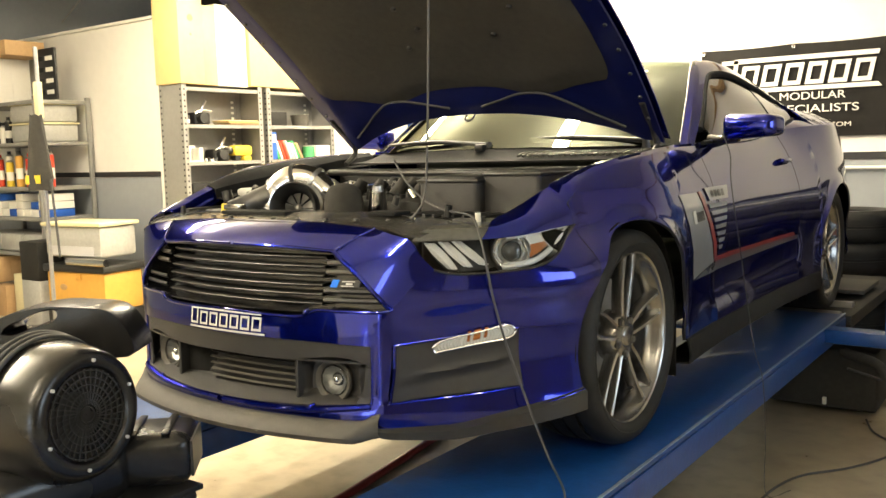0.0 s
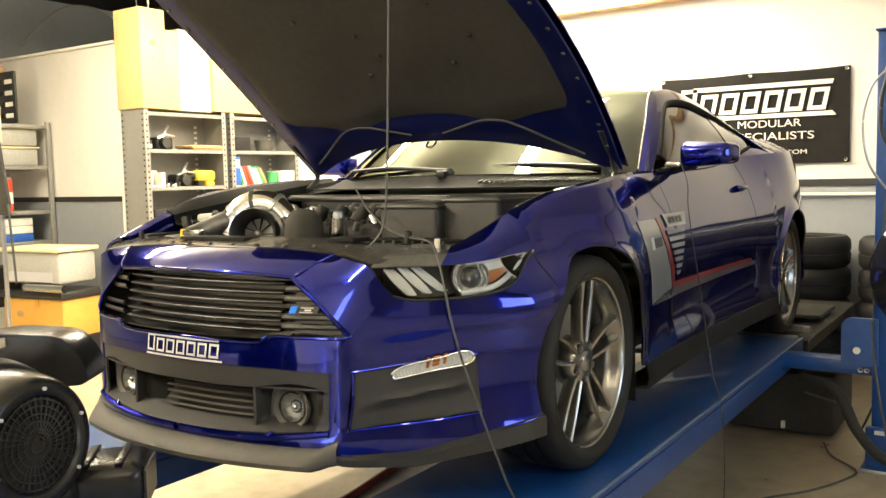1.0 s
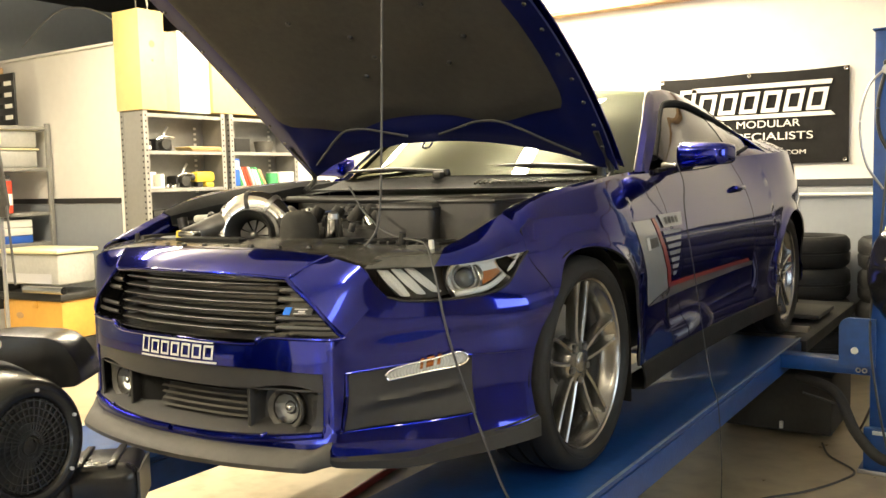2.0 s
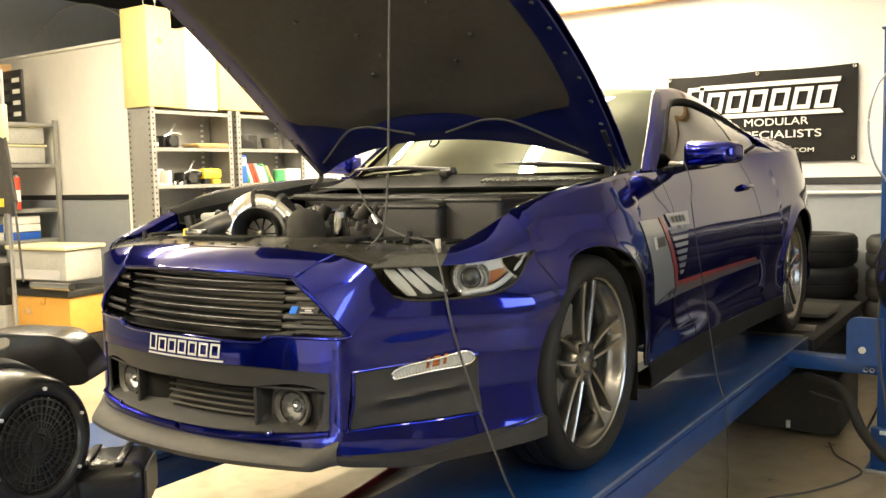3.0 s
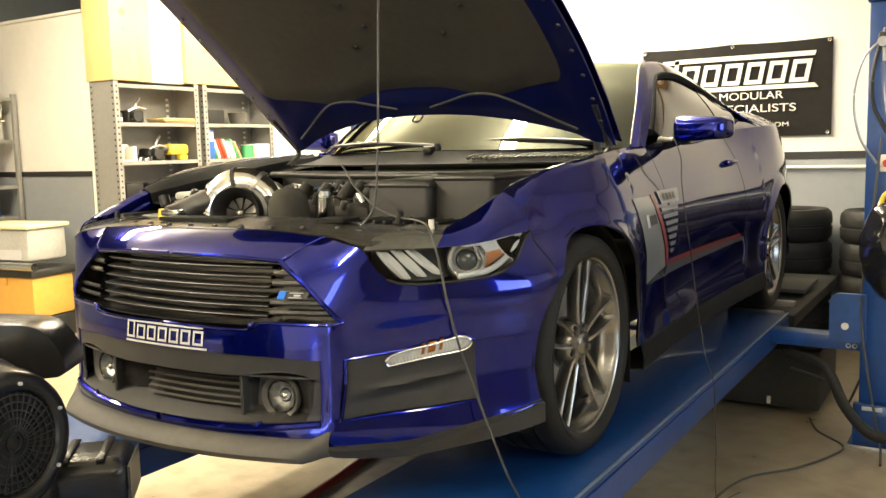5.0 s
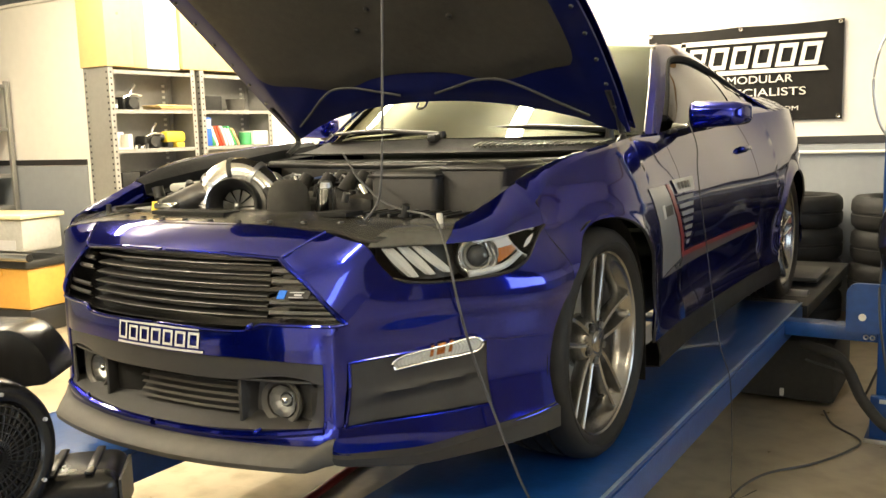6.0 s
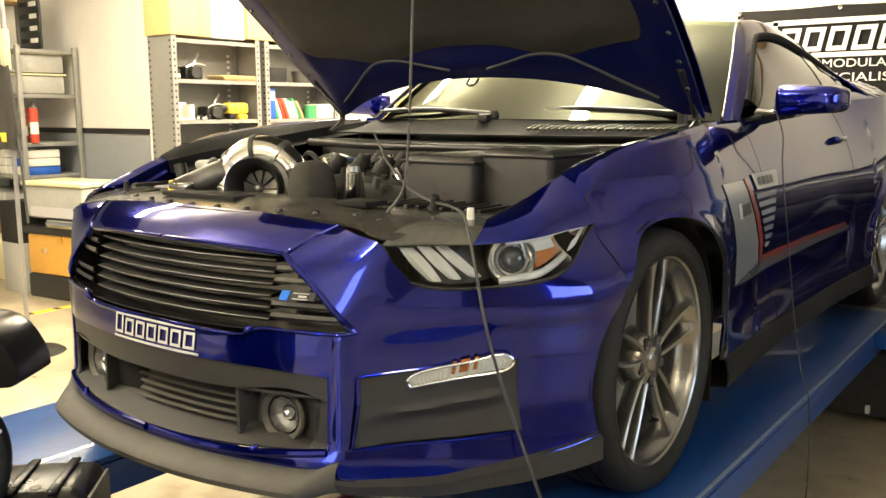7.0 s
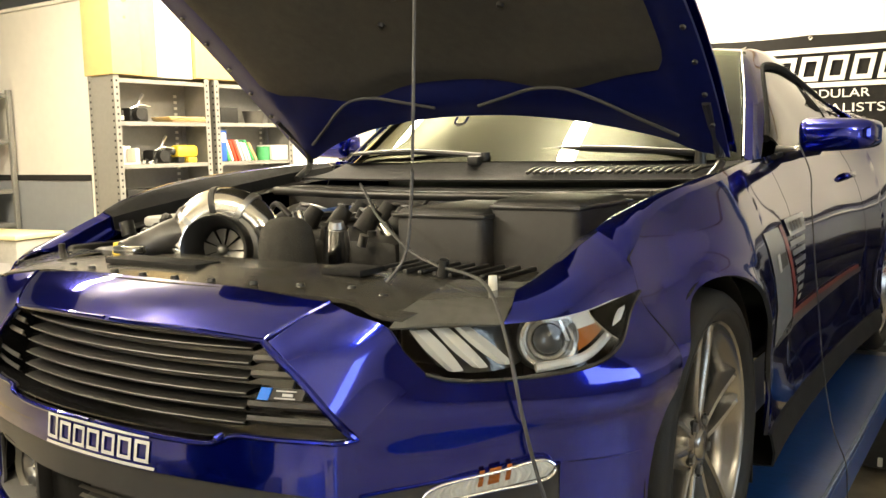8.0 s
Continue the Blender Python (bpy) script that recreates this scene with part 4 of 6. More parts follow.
    m = pose(s * 0.985, 0.965, P + 1.018, 0, 0, -s * 8)
    r = bmesh.ops.create_cube(b, size=1)
    for v in b.verts:
        v.co = Vector((v.co.x * 0.215, v.co.y * 0.13, v.co.z * 0.105))
    bmesh.ops.bevel(b, geom=list(b.edges), offset=0.036, segments=4, affect="EDGES", profile=0.6)
    for v in b.verts:
        if s * v.co.x > 0:
            v.co.z *= 1 - 0.25 * abs(v.co.x) / 0.107
        v.co.y += 0.02 * (v.co.x * s / 0.1) ** 2
        v.co.y += 0.25 * v.co.z * v.co.z / 0.05
    bmesh.ops.transform(b, matrix=m, verts=b.verts)
    mir = part("mirror", b, "paint", car, "deep blue door mirror housing")
    part("mirror_foot", sweep(B(), [(s * 0.93, 0.97, P + 0.985), (s * 0.86, 0.98, P + 0.965), (s * 0.815, 0.99, P + 0.962)], [0.028, 0.02, 0.03], 12), "gloss", mir)
    b = box(B(), s * 0.985 - 0.085, s * 0.985 + 0.085, 1.032, 1.036, P + 0.985, P + 1.05, 0.002)
    part("mirror_glass", b, "chrome", mir)


both(greenhouse)

# -- headlights
def headlight(s):
    X = ux
    low = lamp_foot()
    high = [(X(0.590), 0.708), (X(0.66), 0.714), (X(0.742), 0.708), (X(0.82), 0.713), (uy(-0.40), 0.720), (uy(-0.29), 0.729)]
    le, ri = [low[0], (X(0.612), 0.668), high[0]], [low[-1], high[-1]]
    lamp = part("headlight", sheet(B(), flip(on_skin(low, high, le, ri, 30, 10, 0.002), s)), "lens", car, "clear headlight with three slanted light bars and a projector", shell=0.003)
    deep = []
    for row in coons(*[[(a, b, 0) for a, b in c] for c in (low, high, le, ri)], 30, 10):
        deep.append([skin(p.x, p.y, -0.05 - 0.10 * math.exp(-((i - 17) / 7) ** 2)) for i, p in enumerate(row)])
    part("lamp_housing", sheet(B(), flip(deep, s)), "lamptop", lamp, shell=0.003)
    rim = [skin(p.x, p.y, 0.003) for p in spline([(a, b, 0) for a, b in low], 30)]
    part("lamp_seal", sweep(B(), [Vector((p.x * s, p.y, p.z)) for p in rim], 0.004, 6), "gloss", lamp)
    for k in range(3):
        a = Vector((0.617 + 0.030 * k, 0.700 + 0.002 * k, 0))
        b = Vector((0.672 + 0.037 * k, 0.628 + 0.005 * k, 0))
        rows = []
        for j in range(9):
            f = j / 8
            w = 0.0155 * (0.75 + 0.25 * math.sin(math.pi * f))
            x, h = a.x + (b.x - a.x) * f, a.y + (b.y - a.y) * f
            rows.append([skin(X(x - w), h, -0.026), skin(X(x), h, -0.016), skin(X(x + w), h, -0.026)])
        part("light_bar", sheet(B(), flip(rows, s)), "lightbar", lamp, "frosted slanted light bar", shell=0.006)
    c = Vector((s * 0.773, -0.505, P + 0.668))
    d = Vector((s * 0.52, -0.85, 0.08)).normalized()
    m = Matrix.Translation(c) @ d.to_track_quat("Z", "Y").to_matrix().to_4x4()
    part("projector_ring", lathe(B(), [(0.036, -0.012), (0.039, 0.006), (0.044, 0.014), (0.050, 0.016), (0.054, 0.010), (0.055, -0.02)], m, 48), "lampchrome", lamp, "chrome projector ring")
    part("projector_collar", lathe(B(), [(0.026, 0.0), (0.030, 0.006), (0.036, 0.002), (0.038, -0.012)], m, 40), "steel", lamp)
    b = B()
    bmesh.ops.create_uvsphere(b, u_segments=28, v_segments=16, radius=0.029, matrix=m @ Matrix.Diagonal((1, 1, 0.7, 1)))
    part("projector_lens", b, "lampball", lamp)
    part("projector_bowl", lathe(B(), [(0.055, -0.008), (0.060, -0.03), (0.066, -0.05)], m, 32), "black", lamp)
    def plate(name, q, nu, nv, out, material, label=""):
        rows = on_skin([q[0], q[1]], [q[3], q[2]], [q[0], q[3]], [q[1], q[2]], nu, nv, out)
        part(name, sheet(B(), flip(rows, s)), material, lamp, label, shell=0.003)
    plate("side_marker", [(X(0.850), 0.652), (uy(-0.345), 0.708), (uy(-0.342), 0.716), (X(0.858), 0.704)], 12, 6, -0.018, "amber", "amber side marker")
    plate("reflector_plate", [(X(0.852), 0.686), (X(0.897), 0.692), (X(0.897), 0.711), (X(0.846), 0.709)], 8, 4, -0.015, "lightbar", "white reflector plate")
    for k in range(4):                     # bright ribs beside the projector
        x = 0.838 + 0.010 * k
        plate("reflector_rib", [(X(x), 0.668), (X(x + 0.006), 0.668), (X(x + 0.001), 0.708), (X(x - 0.005), 0.708)], 2, 5, -0.022, "lampchrome")
    for lo, r in (([(X(0.785), 0.631), (X(0.82), 0.636), (X(0.855), 0.645), (uy(-0.40), 0.682), (uy(-0.315), 0.722)], [0.0085, 0.0085, 0.0075, 0.0055, 0.003]),
                  ([(X(0.80), 0.708), (X(0.84), 0.711), (uy(-0.40), 0.717), (uy(-0.315), 0.724)], [0.003, 0.0055, 0.005, 0.003])):
        pts = [skin(p[0], p[1], -0.010) for p in lo]
        # chrome strip whose bright shine is put into a plain white
        part("chrome_trim", sweep(B(), [Vector((p.x * s, p.y, p.z)) for p in pts], r, 8), "lightbar", lamp, "chrome trim along the lamp's edge, its shine painted white")


both(headlight)

# -- hood, raised on its rod
HOOD_SIDE = spline([(0.785, 0.63, 1.512), (0.80, 0.42, 1.690), (0.80, 0.20, 1.868), (0.775, -0.08, 2.065), (0.71, -0.38, 2.235), (0.62, -0.52, 2.300)], 40)


def hood_at(f, s_, drop=0.0):
    """f: -1 to 1 across, s_: 0 at the hinge to 1 at the front; drop: metres below the skin."""
    i = min(39, int(s_ * 40))
    e = HOOD_SIDE[i].lerp(HOOD_SIDE[i + 1], s_ * 40 - i)
    d = (HOOD_SIDE[min(40, i + 2)] - HOOD_SIDE[max(0, i - 1)])
    d.x = 0
    d.normalize()
    nrm = Vector((0, d.z, -d.y))            # up and back, out of the painted side
    if nrm.z < 0:
        nrm = -nrm
    c = 1 - f * f
    p = Vector((e.x * f, e.y, e.z)) + nrm * (0.055 * c * (0.4 + 0.6 * min(1, s_ * 3)) - drop)
    fade = max(0.0, 1 - s_ / 0.35)
    p += d * (0.20 * (1 - abs(f) ** 2.2) * fade ** 1.5)
    p += d * (0.10 * c * max(0.0, (s_ - 0.6) / 0.4))
    return p


def hood_rows(f0, f1, s0, s1, drop, nf=36, ns=26):
    return [[hood_at(f0 + (f1 - f0) * k / nf, s0 + (s1 - s0) * j / ns, drop) for k in range(nf + 1)] for j in range(ns + 1)]


hood = part("hood", sheet(B(), hood_rows(-1, 1, 0, 1, 0)), "paint", car, "raised deep blue hood with black felt under it", shell=0.006)
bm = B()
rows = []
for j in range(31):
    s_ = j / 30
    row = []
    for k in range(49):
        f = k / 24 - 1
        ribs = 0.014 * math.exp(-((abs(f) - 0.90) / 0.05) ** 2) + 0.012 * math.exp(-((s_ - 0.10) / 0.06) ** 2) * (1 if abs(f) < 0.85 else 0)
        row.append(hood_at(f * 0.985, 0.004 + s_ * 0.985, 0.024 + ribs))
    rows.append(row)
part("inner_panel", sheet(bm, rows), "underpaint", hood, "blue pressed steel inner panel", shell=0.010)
bm = B()
rows = []
for j in range(27):
    v = j / 26
    row = []
    for k in range(49):
        f = (k / 24 - 1) * 0.89
        lo = 0.205 - 0.055 * math.exp(-((abs(f) - 0.44) / 0.18) ** 2) + 0.05 * (abs(f) / 0.89) ** 4
        s_ = lo + (0.93 - lo) * v
        quilt = 0.004 * math.sin(f * 9) * math.sin(s_ * 17)
        edge = min(1.0, v * 9, (1 - v) * 9, (0.89 - abs(f)) * 16)
        row.append(hood_at(f, s_, 0.034 + 0.020 * edge + quilt * edge))
    rows.append(row)
part("insulation", sheet(bm, rows), "felt", hood, "black felt insulation mat", shell=0.004)
for s in (1, -1):
    pts = [hood_at(s * f, v, 0.058) for f, v in ((0.10, 0.095), (0.22, 0.135), (0.36, 0.178), (0.48, 0.180), (0.58, 0.145), (0.70, 0.095), (0.84, 0.055))]
    part("hood_seal", sweep(B(), pts, 0.0050, 8, 40), "sealdark", hood, "grey rubber weather strip")
    for k in range(9):
        c = hood_at(s * 0.955, 0.10 + 0.085 * k, 0.040)
        n_ = (hood_at(s * 0.955, 0.10 + 0.085 * k, 0.060) - c).normalized()
        part("clip", cyl(B(), c, c + n_ * 0.006, 0.008, 0.006, 10), "black", hood)
    # hinge arm
    part("hinge", sweep(B(), [(s * 0.745, 0.50, P + 0.90), (s * 0.755, 0.58, P + 0.95), hood_at(s * 0.95, 0.03, 0.03), hood_at(s * 0.95, 0.16, 0.035)], 0.013, 8), "black", hood)
c = hood_at(0.0, 0.02, 0.05)
part("striker", sweep(B(), [c + Vector((-0.02, 0, 0)), c + Vector((-0.015, -0.02, -0.02)), c + Vector((0.015, -0.02, -0.02)), c + Vector((0.02, 0, 0))], 0.004, 8), "chrome", hood)
for i in range(7):
    f = random.uniform(-0.7, 0.7)
    c = hood_at(f, random.uniform(0.3, 0.75), 0.058)
    part("clip", cyl(B(), c, c + Vector((0, -0.006, -0.008)), 0.011, 0.008, 12), "black", hood)
part("prop_rod", sweep(B(), [(0.455, -0.548, P + 0.752), (0.474, -0.520, P + 0.79), (0.482, -0.512, P + 0.83), (0.505, -0.500, 1.9), (0.513, -0.495, 2.262)], 0.0034, 10, 40), "seal", car, "thin steel hood prop rod")

# -- wheels
def wheel(s, yc):
    """A twin five spoke alloy wheel with its tyre; outer face towards s."""
    m = Matrix.Translation((s * 0.80, yc, P + 0.345)) @ pose(0, 0, 0, 0, s * 90, 0)
    rim = part("wheel", lathe(B(), [(0.248, -0.12), (0.244, -0.02), (0.238, 0.04), (0.248, 0.075), (0.262, 0.088), (0.267, 0.106), (0.273, 0.110), (0.275, 0.104), (0.273, 0.09), (0.262, 0.06), (0.26, -0.12)], m, 72, True), "rim", car, "grey silver alloy wheel with five twin spokes")
    prof = [(0.268, 0.100), (0.280, 0.117), (0.293, 0.126), (0.310, 0.127), (0.328, 0.120), (0.340, 0.105), (0.3445, 0.085)]
    for g in (0.055, 0.0, -0.055):
        prof += [(0.3455, g + 0.014), (0.3455, g + 0.006), (0.338, g + 0.005), (0.338, g - 0.005), (0.3455, g - 0.006), (0.3455, g - 0.014)]
    prof += [(0.3445, -0.085), (0.340, -0.105), (0.328, -0.120), (0.305, -0.127), (0.285, -0.124), (0.258, -0.100)]
    part("tyre", lathe(B(), prof, m, 96), "rubber", rim, "low profile black tyre")
    b = B()
    for g in (0.300,):
        lathe(b, [(g, 0.1268), (g + 0.001, 0.1285), (g + 0.003, 0.1285), (g + 0.004, 0.1265)], m, 72)
    part("sidewall_rib", b, "rubber", rim)
    part("brake_disc", lathe(B(), [(0.07, 0.0), (0.185, 0.0), (0.187, -0.004), (0.187, -0.024), (0.07, -0.026)], m, 56), "steel", rim)
    part("barrel_back", lathe(B(), [(0.002, -0.06), (0.23, -0.06)], m, 40), "black", rim)
    # five twin spokes
    for k in range(5):
        a0 = 2 * math.pi * k / 5 + math.pi - 0.03
        for q in (-1, 1):
            b = B()
            rows = []
            for i in range(15):
                f = i / 14
                r = 0.045 + (0.262 - 0.045) * f
                ang = a0 + q * (0.30 * (1 - f) ** 1.2 * 0.9 + 0.135 * f + 0.02 * math.sin(math.pi * f))
                w = 0.0100 * (1 - 0.22 * f) + 0.003 * max(0, f - 0.8) * 5
                z = 0.084 + 0.014 * f ** 1.5
                c_ = Vector((r * math.cos(ang), r * math.sin(ang), z))
                t = Vector((-math.sin(ang), math.cos(ang), 0))
                down = Vector((0, 0, -1))
                rows.append([m @ (c_ + t * x + down * d) for x, d in ((-w * 1.05, 0.036), (-w, 0.008), (-w * 0.72, 0.0), (0, 0.004), (w * 0.72, 0.0), (w, 0.008), (w * 1.05, 0.036), (-w * 1.05, 0.036))])
            part("spoke", sheet(b, rows), "rim", rim)
    part("hub", lathe(B(), [(0.001, 0.095), (0.028, 0.095), (0.033, 0.092), (0.036, 0.087), (0.070, 0.082), (0.080, 0.068), (0.082, 0.02)], m, 40), "rim", rim)
    for k in range(5):
        a = 2 * math.pi * (k + 0.5) / 5 + math.pi - 0.03
        c_ = Vector((0.057 * math.cos(a), 0.057 * math.sin(a), 0))
        part("lug_nut", cyl(B(), m @ (c_ + Vector((0, 0, 0.060))), m @ (c_ + Vector((0, 0, 0.091))), 0.012, 0.011, 6), "rimdark", rim)
        part("lug_well", lathe(B(), [(0.018, 0.0860), (0.0165, 0.0850), (0.016, 0.07)], m @ Matrix.Translation(c_), 16), "black", rim)
    part("valve", cyl(B(), m @ Vector((0.20, 0.08, 0.05)), m @ Vector((0.19, 0.075, 0.075)), 0.004, 0.004, 8), "black", rim)


for _s in (1, -1):
    wheel(_s, 0.0)
    wheel(_s, 2.72)

# -- stripe set on the driver's side: silver field, red line, louvre bars
def on_side(pts, nu, nv, out):
    """A field on the left flank; pts: the four corners as (y, h), anticlockwise from low front."""
    a, b, c, d = [Vector((p[0], p[1], 0)) for p in pts]
    rows = []
    for j in range(nv + 1):
        v = j / nv
        row = []
        for i in range(nu + 1):
            q = a.lerp(b, i / nu).lerp(d.lerp(c, i / nu), v)
            p = skin(uy(q.x), q.y, out)
            if 0.75 < q.x < 2.05:
                p.x -= 0.006 * math.exp(-((q.y - 0.42) / 0.12) ** 2) - 0.006 * math.exp(-((q.y - 0.30) / 0.04) ** 2)
            row.append(p)
        rows.append(row)
    return rows


part("side_stripe", sheet(B(), on_side([(0.496, 0.463), (0.735, 0.500), (0.565, 0.776), (0.351, 0.778)], 10, 14, 0.003)), "graphite", car, "silver grey vinyl field on the fender", shell=0.0006)
# the fender's silver again, its dimness on the door put into the colour
part("side_stripe", sheet(B(), on_side([(0.496, 0.459), (1.99, 0.472), (1.985, 0.493), (0.76, 0.503)], 30, 5, 0.004)), "band", car, "silver grey vinyl band along the door", shell=0.0006)
part("red_line", sheet(B(), on_side([(0.738, 0.502), (0.775, 0.514), (0.610, 0.780), (0.573, 0.777)], 3, 14, 0.005)), "red", car, "thin red vinyl line", shell=0.0006)
part("red_line", sheet(B(), on_side([(0.745, 0.500), (1.94, 0.495), (1.91, 0.513), (0.772, 0.520)], 30, 2, 0.005)), "red", car, "thin red vinyl line", shell=0.0006)
for k in range(7):
    h = 0.545 + 0.0275 * k
    y0 = 0.785 - 0.0175 * k
    part("louvre_bar", sheet(B(), on_side([(y0, h), (y0 + 0.035 + 0.030 * k, h), (y0 + 0.045 + 0.030 * k, h + 0.016), (y0 - 0.010, h + 0.016)], 5, 2, 0.005)), "graphite", car, "silver grey louvre bar", shell=0.0006)
part("louvre_bar", sheet(B(), on_side([(0.690, 0.738), (0.925, 0.738), (0.950, 0.788), (0.660, 0.788)], 6, 3, 0.005)), "graphite", car, "silver grey louvre bar", shell=0.0006)
for k in range(4):
    part("side_mark", sheet(B(), on_side([(0.715 + 0.045 * k, 0.750), (0.745 + 0.045 * k, 0.750), (0.745 + 0.045 * k, 0.776), (0.715 + 0.045 * k, 0.776)], 2, 2, 0.007)), "black", car, shell=0.0006)
part("fender_badge", sheet(B(), on_side([(0.500, 0.672), (0.595, 0.674), (0.590, 0.708), (0.490, 0.706)], 4, 2, 0.006)), "trim", car, "small black fender badge", shell=0.002)
part("badge_field", sheet(B(), on_side([(0.462, 0.667), (0.494, 0.668), (0.488, 0.714), (0.456, 0.713)], 2, 2, 0.007)), "silverprint", car, shell=0.002)

# -- engine bay
rows = []
for j in range(9):
    v = j / 8
    row = []
    for k in range(41):
        f = k / 20 - 1
        front = skin(ux(abs(f) * 0.60), 0.748)
        x = 0.60 * f * (1 + 0.12 * v)
        y = front.y + 0.008 + (-0.40 - front.y) * v
        row.append(Vector((x, y, P + 0.752 + 0.012 * math.sin(math.pi * v) - 0.03 * abs(f) ** 3 + (0.006 if 12 < k < 28 and 2 < j < 7 else 0))))
    rows.append(row)
part("radiator_cover", sheet(B(), rows), "cover", car, "dusty black plastic radiator cover", shell=0.008)
for x0, x1, y0, y1 in ((-0.27, 0.03, -0.645, -0.575), (0.30, 0.40, -0.56, -0.48)):
    part("cover_recess", box(B(), x0, x1, y0, y1, P + 0.760, P + 0.7725, 0.002), "liner", car)
for k in range(12):
    x = -0.55 + 0.1 * k
    y = skin(ux(abs(x)), 0.748).y + 0.035
    part("cover_clip", cyl(B(), (x, y, P + 0.755), (x, y, P + 0.762 - 0.03 * abs(x) ** 3), 0.009, 0.007, 12), "black", car)
part("bay_floor", box(B(), -0.74, 0.74, -0.42, 0.52, P + 0.30, P + 0.46, 0.02), "bay", car)
for s in (1, -1):
    part("bay_side", box(B(), s * 0.69, s * 0.72, -0.45, 0.55, P + 0.40, P + 0.76, 0.01), "bay", car)
part("firewall", box(B(), -0.72, 0.72, 0.42, 0.50, P + 0.40, P + 0.88, 0.01), "bay", car)
# engine block and covers
bm = B()
box(bm, -0.20, 0.22, -0.20, 0.36, P + 0.46, P + 0.79, 0.04)
part("engine_block", bm, "bay", car, "dark engine under covers")
for k in range(8):
    bm = B()
    cyl(bm, (-0.18 + 0.10 * (k % 4), -0.08 + 0.2 * (k // 4), P + 0.79), (-0.16 + 0.10 * (k % 4), -0.05 + 0.2 * (k // 4), P + 0.845), 0.03, 0.022, 14)
    part("intake_runner", bm, "bay", car)
# large black box on the driver's side, with a lid
ab = part("air_box", box(B(), 0.235, 0.475, -0.225, 0.10, P + 0.50, P + 0.868, 0.022, seg=3), "trim", car, "large black plastic box in the engine bay")
part("box_half", box(B(), 0.465, 0.685, -0.185, 0.10, P + 0.50, P + 0.888, 0.022, seg=3), "trim", ab)
part("box_rim", box(B(), 0.229, 0.481, -0.231, 0.106, P + 0.846, P + 0.856, 0.004), "black", ab)
part("box_rim", box(B(), 0.470, 0.691, -0.191, 0.106, P + 0.866, P + 0.876, 0.004), "black", ab)
# supercharger: silver elbow, volute and black mouth
SC = Vector((-0.185, -0.375, P + 0.765))
blower_axis = Vector((0.42, -0.90, 0.10)).normalized()
m = Matrix.Translation(SC) @ blower_axis.to_track_quat("Z", "Y").to_matrix().to_4x4()
sc = part("supercharger", sweep(B(), [m @ Vector((0.108 * math.cos(a), 0.108 * math.sin(a), -0.03)) for a in (math.radians(d) for d in range(-40, 221, 20))], [0.032, 0.040, 0.046, 0.049, 0.050, 0.050], 20, 50), "alu", car, "polished supercharger with a black mouth")
part("volute", lathe(B(), [(0.104, -0.07), (0.110, -0.02), (0.098, 0.012), (0.084, 0.018), (0.078, 0.0)], m, 48), "rimdark", sc)
part("mouth", lathe(B(), [(0.086, 0.0), (0.089, 0.045), (0.084, 0.055), (0.077, 0.05), (0.060, 0.01), (0.053, -0.03), (0.03, -0.04), (0.001, -0.02)], m, 48), "black", sc)
for k in range(9):
    a = 2 * math.pi * k / 9
    b = B()
    sheet(b, [[m @ Vector((r * math.cos(a + t * 1.2), r * math.sin(a + t * 1.2), -0.005 - 0.02 * t)) for r in (0.012, 0.035, 0.052)] for t in (0, 0.25, 0.5)])
    part("impeller_blade", b, "steel", sc, shell=0.002)
b = B()
bmesh.ops.create_uvsphere(b, u_segments=14, v_segments=8, radius=0.014, matrix=m @ Matrix.Translation((0, 0, 0.0)))
part("impeller_nut", b, "steel", sc)
for a in (60, 100, 140):
    q = m @ Vector((0.108 * math.cos(radians(a)), 0.108 * math.sin(radians(a)), -0.03))
    t = (m.to_3x3() @ Vector((-math.sin(radians(a)), math.cos(radians(a)), 0))).normalized()
    part("clamp", cyl(B(), q - t * 0.007, q + t * 0.007, 0.0515, None, 24), "steel" if a != 100 else "black", sc)
part("intake_pipe", sweep(B(), [(-0.27, -0.36, P + 0.815), (-0.31, -0.42, P + 0.800), (-0.345, -0.48, P + 0.778), (-0.36, -0.53, P + 0.765)], [0.046, 0.042, 0.036, 0.030], 20), "rimdark", sc)
part("flange", box(B(), -0.37, -0.29, -0.555, -0.515, P + 0.766, P + 0.786, 0.006), "alu", sc)
# foam filter dome
b = B()
lathe(b, [(0.062, -0.10), (0.068, -0.04), (0.066, 0.02), (0.058, 0.055), (0.038, 0.075), (0.001, 0.082)], Matrix.Translation((0.020, -0.36, P + 0.770)), 32)
part("filter", b, "felt", car, "black foam breather filter")
part("bypass_valve", cyl(B(), (0.12, -0.30, P + 0.74), (0.135, -0.315, P + 0.825), 0.035, 0.028, 20), "alu", car)
part("bypass_cap", cyl(B(), (0.135, -0.315, P + 0.825), (0.137, -0.317, P + 0.840), 0.02, 0.016, 16), "steel", car)
# ribbed black duct behind the headlight
duct = part("air_duct", box(B(), 0.30, 0.66, -0.42, -0.26, P + 0.68, P + 0.748, 0.02), "bay", car, "ribbed black air duct")
for k in range(9):
    part("duct_rib", box(B(), 0.32 + 0.037 * k, 0.332 + 0.037 * k, -0.415, -0.265, P + 0.747, P + 0.757, 0.003), "black", duct)
# passenger side: fuse box, reservoir, caps
part("fuse_box", box(B(), -0.66, -0.46, -0.26, 0.06, P + 0.66, P + 0.795, 0.015), "black", car, "black fuse box")
part("fuse_lid", box(B(), -0.65, -0.47, -0.25, 0.05, P + 0.795, P + 0.826, 0.012), "bin", car, "pale lid of the fuse box")
part("reservoir", box(B(), -0.64, -0.44, -0.43, -0.31, P + 0.66, P + 0.755, 0.015), "black", car)
